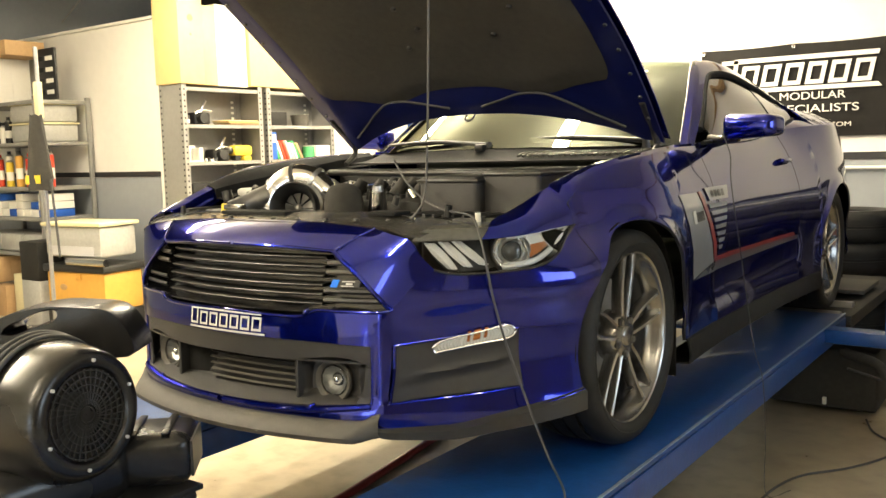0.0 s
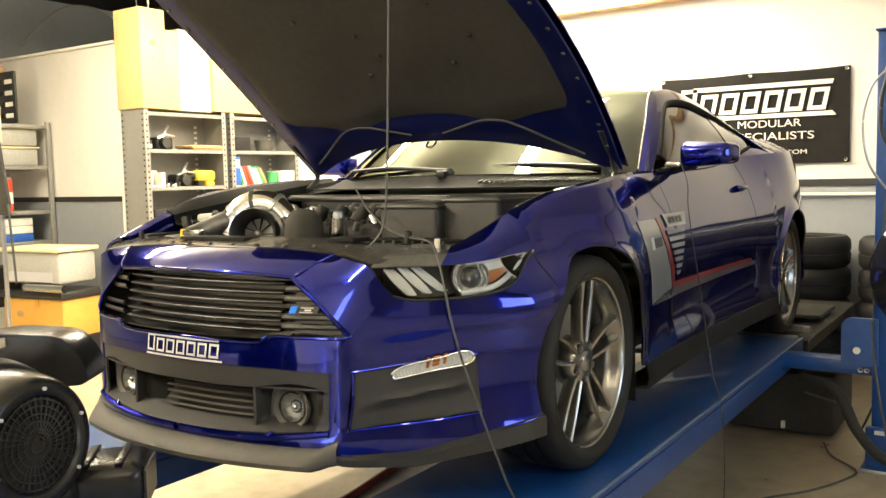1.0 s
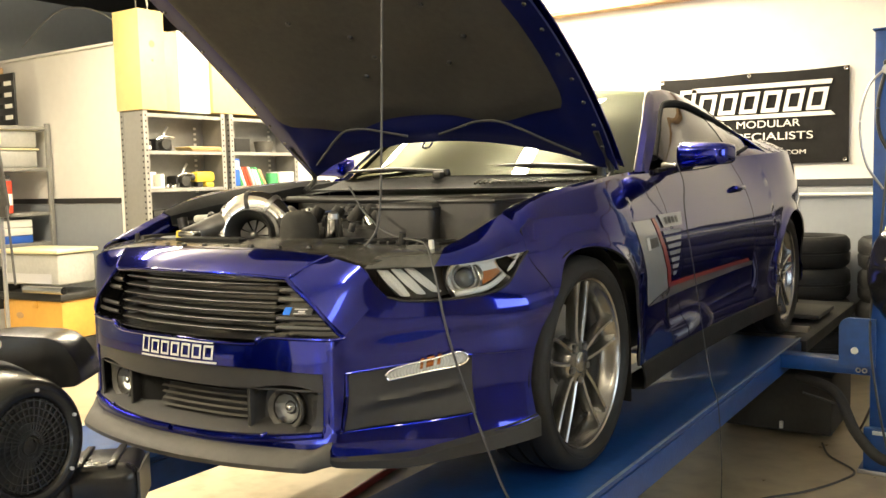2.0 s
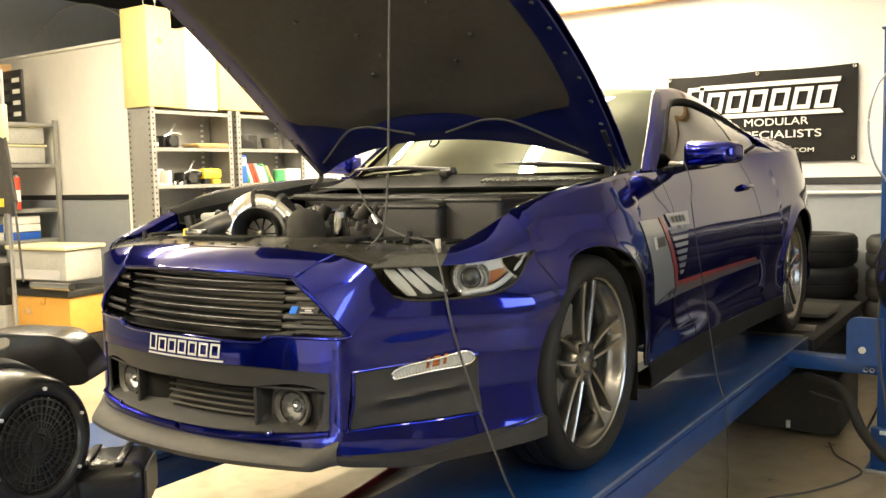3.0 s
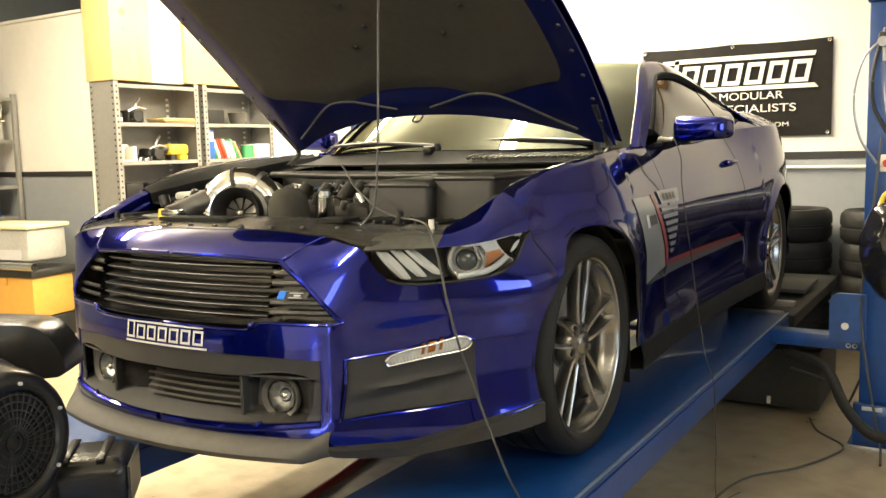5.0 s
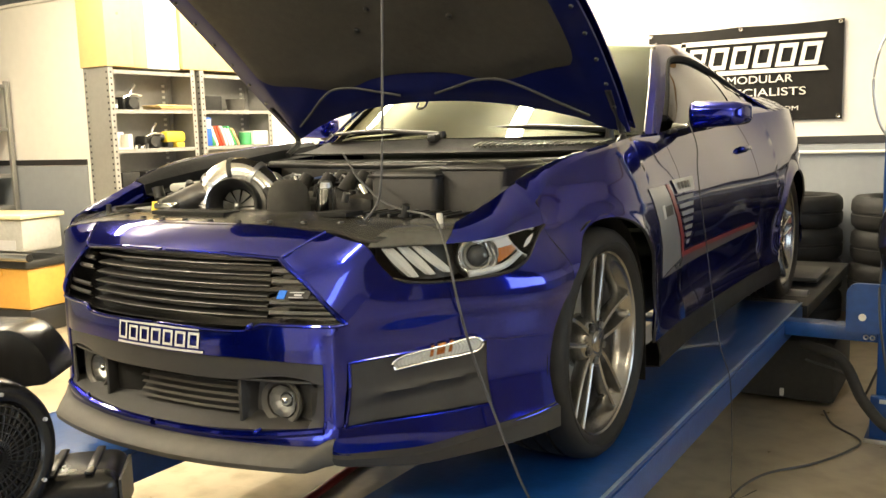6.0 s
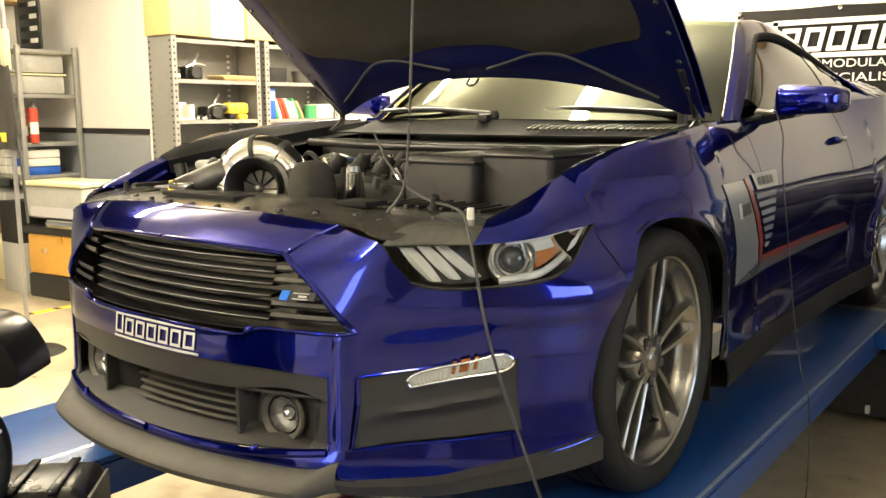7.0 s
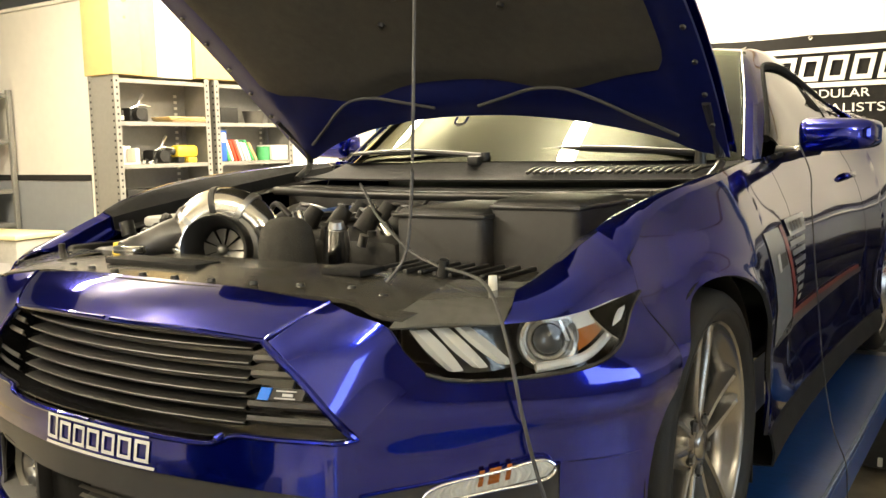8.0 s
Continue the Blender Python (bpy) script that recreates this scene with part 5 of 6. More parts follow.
cap = part("filler_cap", cyl(B(), (-0.43, -0.47, P + 0.755), (-0.43, -0.47, P + 0.783), 0.034, 0.030, 20), "yellow", car, "yellow filler cap")
part("washer_tank", box(B(), 0.50, 0.60, 0.22, 0.28, P + 0.80, P + 0.850, 0.010), "lid", car, "cream plastic reservoir by the cowl")
part("washer_cap", cyl(B(), (0.525, 0.25, P + 0.850), (0.525, 0.25, P + 0.872), 0.020, 0.018, 16), "print", car)
random.seed(7)
for k in range(44):
    x, y = random.uniform(-0.64, 0.16), random.uniform(-0.36, 0.42)
    z = P + random.uniform(0.77, 0.82)
    a = random.uniform(0, 6.28)
    l_ = random.uniform(0.08, 0.26)
    pts = [(x, y, z), (x + l_ * 0.5 * math.cos(a), y + l_ * 0.5 * math.sin(a), z + random.uniform(0, 0.04)), (x + l_ * math.cos(a) * 0.9, min(0.44, y + l_ * math.sin(a)), z - random.uniform(0.0, 0.06))]
    if abs(pts[2][0]) < 0.68 and pts[2][1] > -0.4:
        part("hose", sweep(B(), pts, random.choice((0.006, 0.009, 0.014)), 8, 14), random.choice(("bay", "black", "black", "bay", "bay", "bluecap", "steel")), car)
for k in range(34):
    x, y = random.uniform(-0.62, 0.17), random.uniform(-0.36, 0.40)
    z = P + random.uniform(0.77, 0.81)
    part("fitting", cyl(B(), (x, y, z), (x + random.uniform(-0.02, 0.02), y, z + random.uniform(0.02, 0.05)), random.uniform(0.01, 0.028), None, 12), random.choice(("bay", "black", "bay", "steel", "alu")), car)
part("strut_brace", sweep(B(), [(-0.66, 0.30, P + 0.87), (-0.3, 0.26, P + 0.865), (0.3, 0.26, P + 0.865), (0.66, 0.30, P + 0.87)], 0.014, 10), "black", car)
for s in (1, -1):
    part("strut_top", lathe(B(), [(0.001, 0.03), (0.03, 0.03), (0.034, 0.01), (0.075, 0.005), (0.085, -0.02)], Matrix.Translation((s * 0.62, 0.10, P + 0.80)), 28), "bay", car)
# black ledge beside the headlights
for s in (1, -1):
    rows = []
    for k in range(19):
        f = k / 18
        a = skin(ux(0.590) + (ux(0.742) - ux(0.590)) * f, 0.709 - 0.001 * f)
        c = Vector((0.555 + 0.155 * f, -0.455 + 0.03 * f, P + 0.752))
        rows.append([a, a.lerp(c, 0.2) + Vector((0, 0, 0.014)), a.lerp(c, 0.5) + Vector((0, 0, 0.012)), a.lerp(c, 0.8) + Vector((0, 0, 0.006)), c, c + Vector((0, 0.02, -0.03))])
    part("lamp_top", sheet(B(), flip(rows, s)), "lamptop", car, "dusty grey top of the headlight housing", shell=0.004)
    part("bump_stop", cyl(B(), (s * 0.66, -0.50, P + 0.745), (s * 0.66, -0.50, P + 0.772), 0.009, 0.008, 14), "print" if s > 0 else "black", car, "round white bump stop" if s > 0 else "")
# cowl, its grating and the wipers
rows = []
for j in range(7):
    v = j / 6
    row = []
    for k in range(33):
        f = k / 16 - 1
        b_ = Vector((0.765 * f, 0.53 + 0.27 * abs(f) ** 2.2, 0.955 - 0.006 * abs(f)))
        a_ = Vector((0.74 * f, 0.40 + 0.12 * abs(f) ** 2.2, 0.905))
        p = a_.lerp(b_, v)
        p.z -= 0.012 * math.sin(math.pi * v)
        row.append(up(p))
    rows.append(row)
part("cowl", sheet(B(), rows), "liner", car, "dusty black cowl panel", shell=0.006)
for k in range(22):
    f = 0.30 + 0.62 * k / 21
    a_ = Vector((0.74 * f, 0.44 + 0.13 * f ** 2.2, 0.922))
    b_ = Vector((0.76 * f + 0.012, 0.50 + 0.21 * f ** 2.2, 0.938))
    part("cowl_slat", sweep(B(), [up(a_), up((a_ + b_) / 2 + Vector((0, 0, 0.004))), up(b_)], 0.005, 6, 6), "cover", car)
for x0, x1, y0, y1 in ((-0.62, 0.02, 0.64, 0.55), (0.05, 0.66, 0.57, 0.70)):
    pts = [(x0, y0 + 0.03, P + 0.985), ((x0 + x1) / 2, (y0 + y1) / 2 - 0.01, P + 0.992), (x1, y1 + 0.01, P + 0.972)]
    wp = part("wiper", sweep(B(), pts, [0.005, 0.009, 0.011], 8), "black", car, "black wiper on the windscreen's foot")
    part("wiper_pivot", cyl(B(), (x1, y1, P + 0.94), (x1, y1, P + 0.985), 0.018, 0.014, 14), "black", wp)
    part("wiper_blade", sweep(B(), [(p[0], p[1] + 0.025, p[2] + 0.006) for p in pts], 0.005, 6), "gloss", wp)
part("nozzle", box(B(), -0.02, 0.02, 0.50, 0.54, P + 0.945, P + 0.975, 0.006), "black", car)
# cabin
part("dashboard", box(B(), -0.70, 0.70, 0.95, 1.25, P + 0.72, P + 0.93, 0.05), "bay", car, "dark dashboard")
b = lathe(B(), [(0.172, -0.012), (0.185, 0.0), (0.172, 0.012), (0.160, 0.0)], Matrix.Translation((0.37, 1.42, P + 0.86)) @ pose(0, 0, 0, 68, 0, 0), 40, True)
part("steering_wheel", b, "black", car, "black steering wheel")
for s in (1, -1):
    st = part("seat", box(B(), s * 0.37 - 0.24, s * 0.37 + 0.24, 1.95, 2.12, P + 0.45, P + 1.02, 0.06), "black", car, "black bucket seat")
    part("headrest", box(B(), s * 0.37 - 0.12, s * 0.37 + 0.12, 2.05, 2.14, P + 1.03, P + 1.20, 0.04), "black", st)
part("cabin_floor", box(B(), -0.74, 0.74, 0.80, 3.0, P + 0.30, P + 0.42, 0.02), "bay", car)
part("parcel_shelf", box(B(), -0.66, 0.66, 2.75, 3.1, P + 0.98, P + 1.05, 0.02), "bay", car)
part("inspection_sticker", box(B(), 0.38, 0.46, 1.285, 1.289, P + 1.255, P + 1.30, 0.001), "lid", car)

# ---------------------------------------------------------------- the lift under the car
lift = thing("vehicle_lift", (0, 1.0, 0), "blue drive-on vehicle lift with two runways and posts", "vehicle lift")
for s in (1, -1):
    run = part("runway", box(B(), s * 0.45, s * 1.025, -2.4, 2.60, P - 0.02, P, 0.004), "lift", lift, "worn blue steel runway")
    part("side_rail", box(B(), s * 1.029, s * 1.012, -2.4, 2.60, P - 0.118, P - 0.021, 0.003), "lift", run)
    part("side_rail", box(B(), s * 0.446, s * 0.463, -2.4, 2.60, P - 0.118, P - 0.021, 0.003), "lift", run)
    part("edge_strip", box(B(), s * 1.018, s * 1.0295, -2.4, 2.60, P + 0.001, P + 0.003, 0.0008), "edge", run, "worn pale edge of the runway")
    part("rear_deck", box(B(), s * 0.30, s * 1.05, 2.64, 4.3, P - 0.09, P - 0.02, 0.008), "bay", lift, "dark steel deck round the rollers")
    part("roller", cyl(B(), (s * 0.42, 2.60, P - 0.05), (s * 1.0, 2.60, P - 0.05), 0.06, None, 28), "steel", lift)
    part("roller", cyl(B(), (s * 0.42, 2.95, P - 0.05), (s * 1.0, 2.95, P - 0.05), 0.06, None, 28), "steel", lift)
    part("ramp_plate", box(B(), s * 0.72, s * 1.0, 3.25, 3.75, P - 0.015, P + 0.012, 0.005, Matrix.Translation((0, 0, 0.02))), "splitter", lift)
    for k in range(3):
        part("bolt", cyl(B(), (s * 0.60, 1.9 + 0.2 * k, P - 0.002), (s * 0.60, 1.9 + 0.2 * k, P + 0.006), 0.012, None, 10), "steel", run)
part("cross_beam", box(B(), -1.45, 1.45, 2.42, 2.60, P - 0.14, P - 0.122, 0.006), "lift", lift)
# post with its carriage on the driver's side
for s in (1, -1):
    sgn = 1 if s > 0 else -1
    post = part("post", box(B(), sgn * 1.45, sgn * 1.625, 2.09, 2.30, 0.02, 2.125, 0.006), "lift", lift, "blue steel lift post")
    b = B()
    box(b, sgn * 1.41, sgn * 1.66, 2.02, 2.34, 0.0, 0.018, 0.003)
    box(b, sgn * 1.43, sgn * 1.645, 2.045, 2.088, 0.018, 0.22, 0.004)
    part("base_plate", b, "lift", post)
    part("base_edge", box(B(), sgn * 1.408, sgn * 1.662, 2.012, 2.022, 0.0, 0.02, 0.002), "steel", post)
    part("name_plate", box(B(), sgn * 1.47, sgn * 1.56, 2.041, 2.045, 0.19, 0.21, 0.001), "silverprint", post)
    part("post_cap", box(B(), sgn * 1.44, sgn * 1.635, 2.08, 2.31, 2.129, 2.137, 0.002), "lift", post)
    arm = part("carriage", box(B(), sgn * 1.02, sgn * 1.46, 2.105, 2.22, P - 0.07, P + 0.0, 0.006), "lift", lift, "blue carriage arm")
    b = B()
    box(b, sgn * 1.31, sgn * 1.475, 2.075, 2.10, P - 0.02, P + 0.215, 0.0)
    bmesh.ops.bevel(b, geom=[e for e in b.edges if all(abs(abs(v.co.x) - 1.31) < 0.01 and v.co.z > P + 0.2 for v in e.verts)], offset=0.05, segments=6, affect="EDGES", profile=0.5)
    part("gusset", b, "lift", arm)
    part("pin", cyl(B(), (sgn * 1.382, 2.068, P + 0.055), (sgn * 1.382, 2.08, P + 0.055), 0.017, None, 20), "print", arm, "round white pin head")
    for dx in (0, 0.028):
        part("bolt", lathe(B(), [(0.006, 0), (0.011, 0.003), (0.013, 0.0)], Matrix.Translation((sgn * (1.40 + dx), 2.072, P - 0.04)) @ pose(0, 0, 0, 90), 14), "steel", arm)
# air regulator with hoses on the post
reg = thing("air_regulator", (1.53, 2.07, 1.95), "air regulator with gauge and looped hoses on the blue post", "regulator")
part("body", box(B(), 1.495, 1.545, 2.02, 2.088, 1.93, 1.98, 0.008), "black", reg)
part("gauge", cyl(B(), (1.515, 2.0, 1.935), (1.515, 2.03, 1.935), 0.022, None, 24), "silverprint", reg, "round pressure gauge")
part("bowl", cyl(B(), (1.53, 2.05, 1.85), (1.53, 2.05, 1.93), 0.018, 0.022, 16), "bin", reg)
part("knob", cyl(B(), (1.53, 2.05, 1.98), (1.53, 2.05, 2.0), 0.022, 0.018, 16), "black", reg)
part("red_collar", cyl(B(), (1.53, 2.05, 1.968), (1.53, 2.05, 1.976), 0.027, None, 20), "red_paint", reg)
part("hose", sweep(B(), [(1.50, 2.04, 1.94), (1.44, 2.02, 1.87), (1.40, 2.02, 1.70), (1.43, 2.03, 1.50), (1.50, 2.05, 1.38)], 0.006, 8, 40), "steel", reg)
part("hose", sweep(B(), [(1.50, 2.05, 1.92), (1.475, 2.05, 1.80), (1.48, 2.05, 1.65), (1.54, 2.04, 1.52)], 0.009, 8, 40), "black", reg)
part("cable", sweep(B(), [(1.52, 2.03, 1.5), (1.49, 2.02, 1.1), (1.455, 2.03, 0.7), (1.50, 2.0, 0.35), (1.56, 1.98, 0.05), (1.58, 1.8, 0.012)], 0.006, 8, 50), "cable", reg)
sw = thing("switch_box", (1.53, 2.06, 1.36), "small white switch box with a red button on the post", "switch")
part("body", box(B(), 1.515, 1.60, 2.05, 2.088, 1.34, 1.42, 0.004), "print", sw)
part("button", cyl(B(), (1.545, 2.03, 1.38), (1.545, 2.05, 1.38), 0.018, None, 20), "red_paint", sw)
# dark bag hung on the post
b = B()
bmesh.ops.create_uvsphere(b, u_segments=28, v_segments=18, radius=1)
for v in b.verts:
    v.co.z = v.co.z * (0.24 if v.co.z < 0 else 0.22)
    v.co.x *= 0.14
    v.co.y *= 0.10
    v.co += v.co.normalized() * 0.014 * noise.noise(v.co * 14)
bmesh.ops.transform(b, matrix=Matrix.Translation((1.585, 1.98, 0.99)), verts=b.verts)
bag = thing("bag", (1.585, 1.98, 0.75), "dark glossy blue bag hanging on the post", "bag")
part("sack", b, "gloss", bag)
part("strap", sweep(B(), [(1.52, 1.97, 1.16), (1.55, 2.04, 1.24), (1.62, 2.0, 1.18)], 0.012, 8), "yellow", bag)
jk = thing("tool_post", (1.62, 2.4, 0), "red painted steel column behind the blue post", "jack")
part("column", box(B(), 1.60, 1.74, 2.45, 2.58, 0.0, 0.86, 0.006), "red_paint", jk)
part("foot", box(B(), 1.50, 1.80, 2.42, 2.62, 0.0, 0.02, 0.004), "bay", jk)
# stacked black case under the runway's end, thick hose, cables on the floor
cs = thing("equipment_case", (1.02, 2.75, 0), "black equipment case on the floor under the lift", "case")
part("body", box(B(), 0.62, 1.22, 2.45, 3.05, 0.03, 0.36, 0.02), "felt", cs)
part("latch", box(B(), 0.95, 0.97, 2.43, 2.45, 0.05, 0.09, 0.003), "print", cs)
hs = piece("air_hose", sweep(B(), [(1.10, 2.2, P - 0.13), (1.30, 2.05, 0.38), (1.42, 1.92, 0.22), (1.55, 1.85, 0.13), (1.75, 1.9, 0.16), (2.0, 2.2, 0.2)], 0.026, 12, 60), "bay", "thick black hose hanging from the lift", "hose")
piece("cable", sweep(B(), [(1.02, 0.9, 0.008), (1.04, 1.2, 0.008), (1.10, 1.40, 0.008), (1.25, 1.60, 0.008), (1.37, 1.85, 0.008), (1.40, 2.0, 0.008), (1.25, 2.2, 0.008), (1.18, 2.4, 0.008)], 0.0055, 8, 60), "cable", "black cable lying on the concrete", "cable")
piece("cable", sweep(B(), [(1.10, 2.3, 0.3), (1.30, 2.35, 0.22), (1.36, 2.3, 0.12), (1.45, 2.4, 0.3), (1.5, 2.6, 0.008)], 0.006, 8, 40), "cable", "thin cable dangling behind the lift", "cable")
# dark red tube between the runways, standing in for the cast shadow's edge on the floor
piece("shadow_line", sweep(B(), [(-0.40, -0.5, 0.02), (-0.47, 0.14, 0.02), (-0.57, 0.8, 0.02), (-0.7, 1.6, 0.02)], 0.02, 10, 20), "red", "dark red line for the shadow's edge on the floor between the runways", "pipe")

# ---------------------------------------------------------------- pickup cable over the headlight
pk = piece("pickup_cable", sweep(B(), [(0.144, -0.235, 1.457), (0.185, -0.262, 1.430), (0.244, -0.300, 1.389), (0.318, -0.342, 1.355), (0.388, -0.382, 1.328), (0.455, -0.415, 1.313), (0.517, -0.445, 1.306), (0.588, -0.480, 1.304), (0.652, -0.522, 1.298), (0.735, -0.615, 1.275), (0.780, -0.655, 1.215), (0.806, -0.660, 1.11), (0.823, -0.630, 0.985), (0.862, -0.60, 0.836), (0.915, -0.575, 0.67), (0.945, -0.53, P + 0.006), (0.98, -0.7, P + 0.006)], 0.0034, 8, 120), "cable", "thin grey pickup cable running from the engine over the headlight", "cable")
part("clip", cyl(B(), (0.512, -0.443, 1.288), (0.520, -0.446, 1.322), 0.012, 0.010, 12), "black", pk)

# thin wire from the mirror down the door and over the runway's edge
piece("sensor_wire", sweep(B(), [(0.885, 0.925, 1.530), (0.925, 0.90, 1.44), (0.934, 0.88, 1.353), (0.936, 1.01, 1.041), (0.945, 1.09, 0.80), (0.985, 1.06, 0.62), (1.031, 1.00, 0.545), (1.037, 1.01, 0.46), (1.037, 1.04, 0.25), (1.040, 1.07, 0.012), (1.10, 1.20, 0.006)], 0.0022, 6, 90), "cable", "thin dark wire hanging from the mirror over the runway", "cable")

# ---------------------------------------------------------------- blower on a case
fan = thing("blower_fan", (0.12, -1.45, 0.66), "glossy black carpet blower with a round intake grille", "blower fan")
FC = Vector((0.232, -1.480, 0.907))
fd = Vector((0.985, 0.160, 0.05)).normalized()
fm = Matrix.Translation(FC) @ fd.to_track_quat("Z", "Y").to_matrix().to_4x4()
part("housing", lathe(B(), [(0.001, -0.28), (0.13, -0.28), (0.160, -0.25), (0.168, -0.16), (0.166, -0.08), (0.160, -0.04), (0.153, -0.012), (0.146, 0.004), (0.136, 0.012), (0.122, 0.013), (0.112, 0.010), (0.106, 0.0), (0.001, -0.002)], fm, 64), "fan", fan, "glossy black moulded housing")
for r_ in (0.018, 0.034, 0.051, 0.068, 0.085, 0.101):
    part("grille_ring", lathe(B(), [(r_ - 0.0012, 0.002), (r_ + 0.0012, 0.002), (r_ + 0.0012, 0.005), (r_ - 0.0012, 0.005)], fm, 56, True), "black", fan)
for k in range(36):
    a = 2 * math.pi * k / 36
    part("grille_spoke", sweep(B(), [fm @ Vector((r * math.cos(a + w), r * math.sin(a + w), 0.004)) for r, w in ((0.024, 0.0), (0.062, 0.10), (0.105, 0.16))], 0.0014, 5, 4), "black", fan)
for k in range(6):
    a = 2 * math.pi * k / 6 + 0.35
    part("screw", cyl(B(), fm @ Vector((0.124 * math.cos(a), 0.124 * math.sin(a), 0.012)), fm @ Vector((0.124 * math.cos(a), 0.124 * math.sin(a), 0.018)), 0.0042, None, 10), "silverprint", fan)
part("foot_block", box(B(), -0.24, 0.20, -1.70, -1.34, 0.655, 0.80, 0.05, None, 4), "fan", fan)
# outlet, carrying handle and cord
om = Matrix.Translation((0.13, -1.27, 0.748)) @ pose(0, 0, 0, 0, 0, -46)
part("outlet", box(B(), -0.10, 0.10, -0.16, 0.13, -0.075, 0.055, 0.035, om, 4), "fan", fan, "flat black air outlet")
part("outlet_mouth", box(B(), -0.08, 0.08, 0.128, 0.134, -0.055, 0.035, 0.0, om), "black", fan, smooth=False)
part("outlet_rib", box(B(), -0.085, 0.085, -0.02, 0.0, 0.055, 0.062, 0.003, om), "fan", fan)
part("outlet_rib", box(B(), -0.085, 0.085, 0.06, 0.08, 0.055, 0.062, 0.003, om), "fan", fan)
part("sticker", cyl(B(), om @ Vector((0.05, 0.03, 0.0551)), om @ Vector((0.05, 0.03, 0.0565)), 0.009, None, 16), "print", fan)
def shell_ring(outline, off):
    """Places on the carrying shell: (s, z) outline, off metres towards the car."""
    return [Vector((-0.085 + 0.80 * u - 0.58 * off, -1.300 + 0.58 * u + 0.80 * off, z)) for u, z in outline]


OUT = spline([(u, z, 0) for u, z in ((-0.30, 0.93), (-0.26, 1.03), (-0.16, 1.092), (-0.05, 1.115), (0.03, 1.112), (0.12, 1.098), (0.17, 1.03), (0.175, 0.985), (0.12, 0.975), (0.0, 0.96), (-0.15, 0.94), (-0.30, 0.93))], 44)[:-1]
SLOT = spline([(u, z, 0) for u, z in ((-0.17, 1.045), (-0.155, 1.065), (-0.10, 1.088), (-0.045, 1.108), (-0.02, 1.100), (-0.025, 1.080), (-0.08, 1.062), (-0.14, 1.042), (-0.17, 1.045))], 44)[:-1]
b = B()
rings = []
for outline, off in ((OUT, 0.07), (OUT, 0.055), (OUT, -0.055), (OUT, -0.07), (SLOT, -0.07), (SLOT, -0.05), (SLOT, 0.05), (SLOT, 0.07)):
    k_ = 0.985 if abs(off) == 0.07 and outline is OUT else 1.0
    rings.append([b.verts.new(q) for q in shell_ring([((p.x + 0.05) * k_ - 0.05, (p.y - 1.03) * k_ + 1.03) for p in outline], off)])
for a_, c_ in zip(rings, rings[1:] + rings[:1]):
    for i in range(44):
        b.faces.new((a_[i], a_[(i + 1) % 44], c_[(i + 1) % 44], c_[i]))
part("handle", b, "fan", fan, "black moulded carrying handle with a slot")
for k in range(3):
    part("cord", sweep(B(), [fm @ Vector(((0.176 + 0.004 * k) * math.cos(a), (0.176 + 0.004 * k) * math.sin(a), -0.12 - 0.016 * k)) for a in (radians(d) for d in range(10, 201, 15))], 0.006, 8, 50), "cable", fan)
bx = thing("black_case", (0.1, -1.4, 0), "black plastic case that carries the blower", "case")
part("body", box(B(), -0.80, 0.25, -1.92, -1.20, 0.10, 0.640, 0.012), "bay", bx, smooth=False)
part("lid", box(B(), -0.81, 0.26, -1.93, -1.19, 0.640, 0.655, 0.004), "black", bx)
part("foot", box(B(), -0.78, 0.23, -1.90, -1.22, 0.0, 0.10, 0.006), "black", bx)

# ---------------------------------------------------------------- banner on the white wall
ban = thing("banner", (0.09, 5.1, 1.53), "black vinyl shop banner with white lettering on the wall", "banner")
rows = []
for j in range(25):
    v = j / 24
    row = []
    for k in range(49):
        u = k / 48
        sag = -0.010 * math.sin(math.pi * ((u * 2) % 1)) * v ** 6
        y = 5.108 - 0.010 * (1 + noise.noise(Vector((u * 5, v * 3, 0.3)))) * min(1, 4 * min(u, 1 - u, v, 1 - v) + 0.2)
        row.append((-0.685 + 1.55 * u, y, 1.532 + 0.768 * v + sag))
    rows.append(row)
part("cloth", sheet(B(), rows), "banner", ban, "creased black vinyl", shell=0.002)
for x in (-0.66, 0.09, 0.84):
    for z in (1.556, 2.276):
        part("grommet", lathe(B(), [(0.006, 0.0), (0.012, 0.004), (0.016, 0.0)], Matrix.Translation((x, 5.084, z)) @ pose(0, 0, 0, 90), 16), "chrome", ban)


def on_wall(bm, x0, x1, z0, z1, slant):
    vs = [bm.verts.new(p) for p in ((x0, 5.080, z0), (x1, 5.080, z0), (x1 + slant, 5.080, z1), (x0 + slant, 5.080, z1))]
    bm.faces.new(vs)


bm = B()
on_wall(bm, -0.40, 0.735, 2.165, 2.203, 0.01)
on_wall(bm, -0.56, 0.765, 1.915, 1.950, -0.03)
blocks(lambda a, b_, c, d, e: on_wall(bm, a, b_, c, d, e), -0.53, 0.72, 1.962, 2.140, 7, 0.034, 0.035)
part("emblem", bm, "print", ban, "white emblem of two lines and a row of leaning blocks", smooth=False, shell=0.002)
words("MODULAR", -0.010, 0.500, 1.838, 1.898, 5.079, "print", ban)
words("SPECIALISTS", -0.075, 0.600, 1.732, 1.795, 5.079, "print", ban)
words(".COM", 0.365, 0.545, 1.610, 1.645, 5.079, "print", ban)
b = B()
for k in range(7):
    on_wall(b, -0.30 + 0.083 * k, -0.30 + 0.083 * k + 0.055, 1.588, 1.625, 0.0)
part("address_bar", b, "print", ban, smooth=False, shell=0.001)

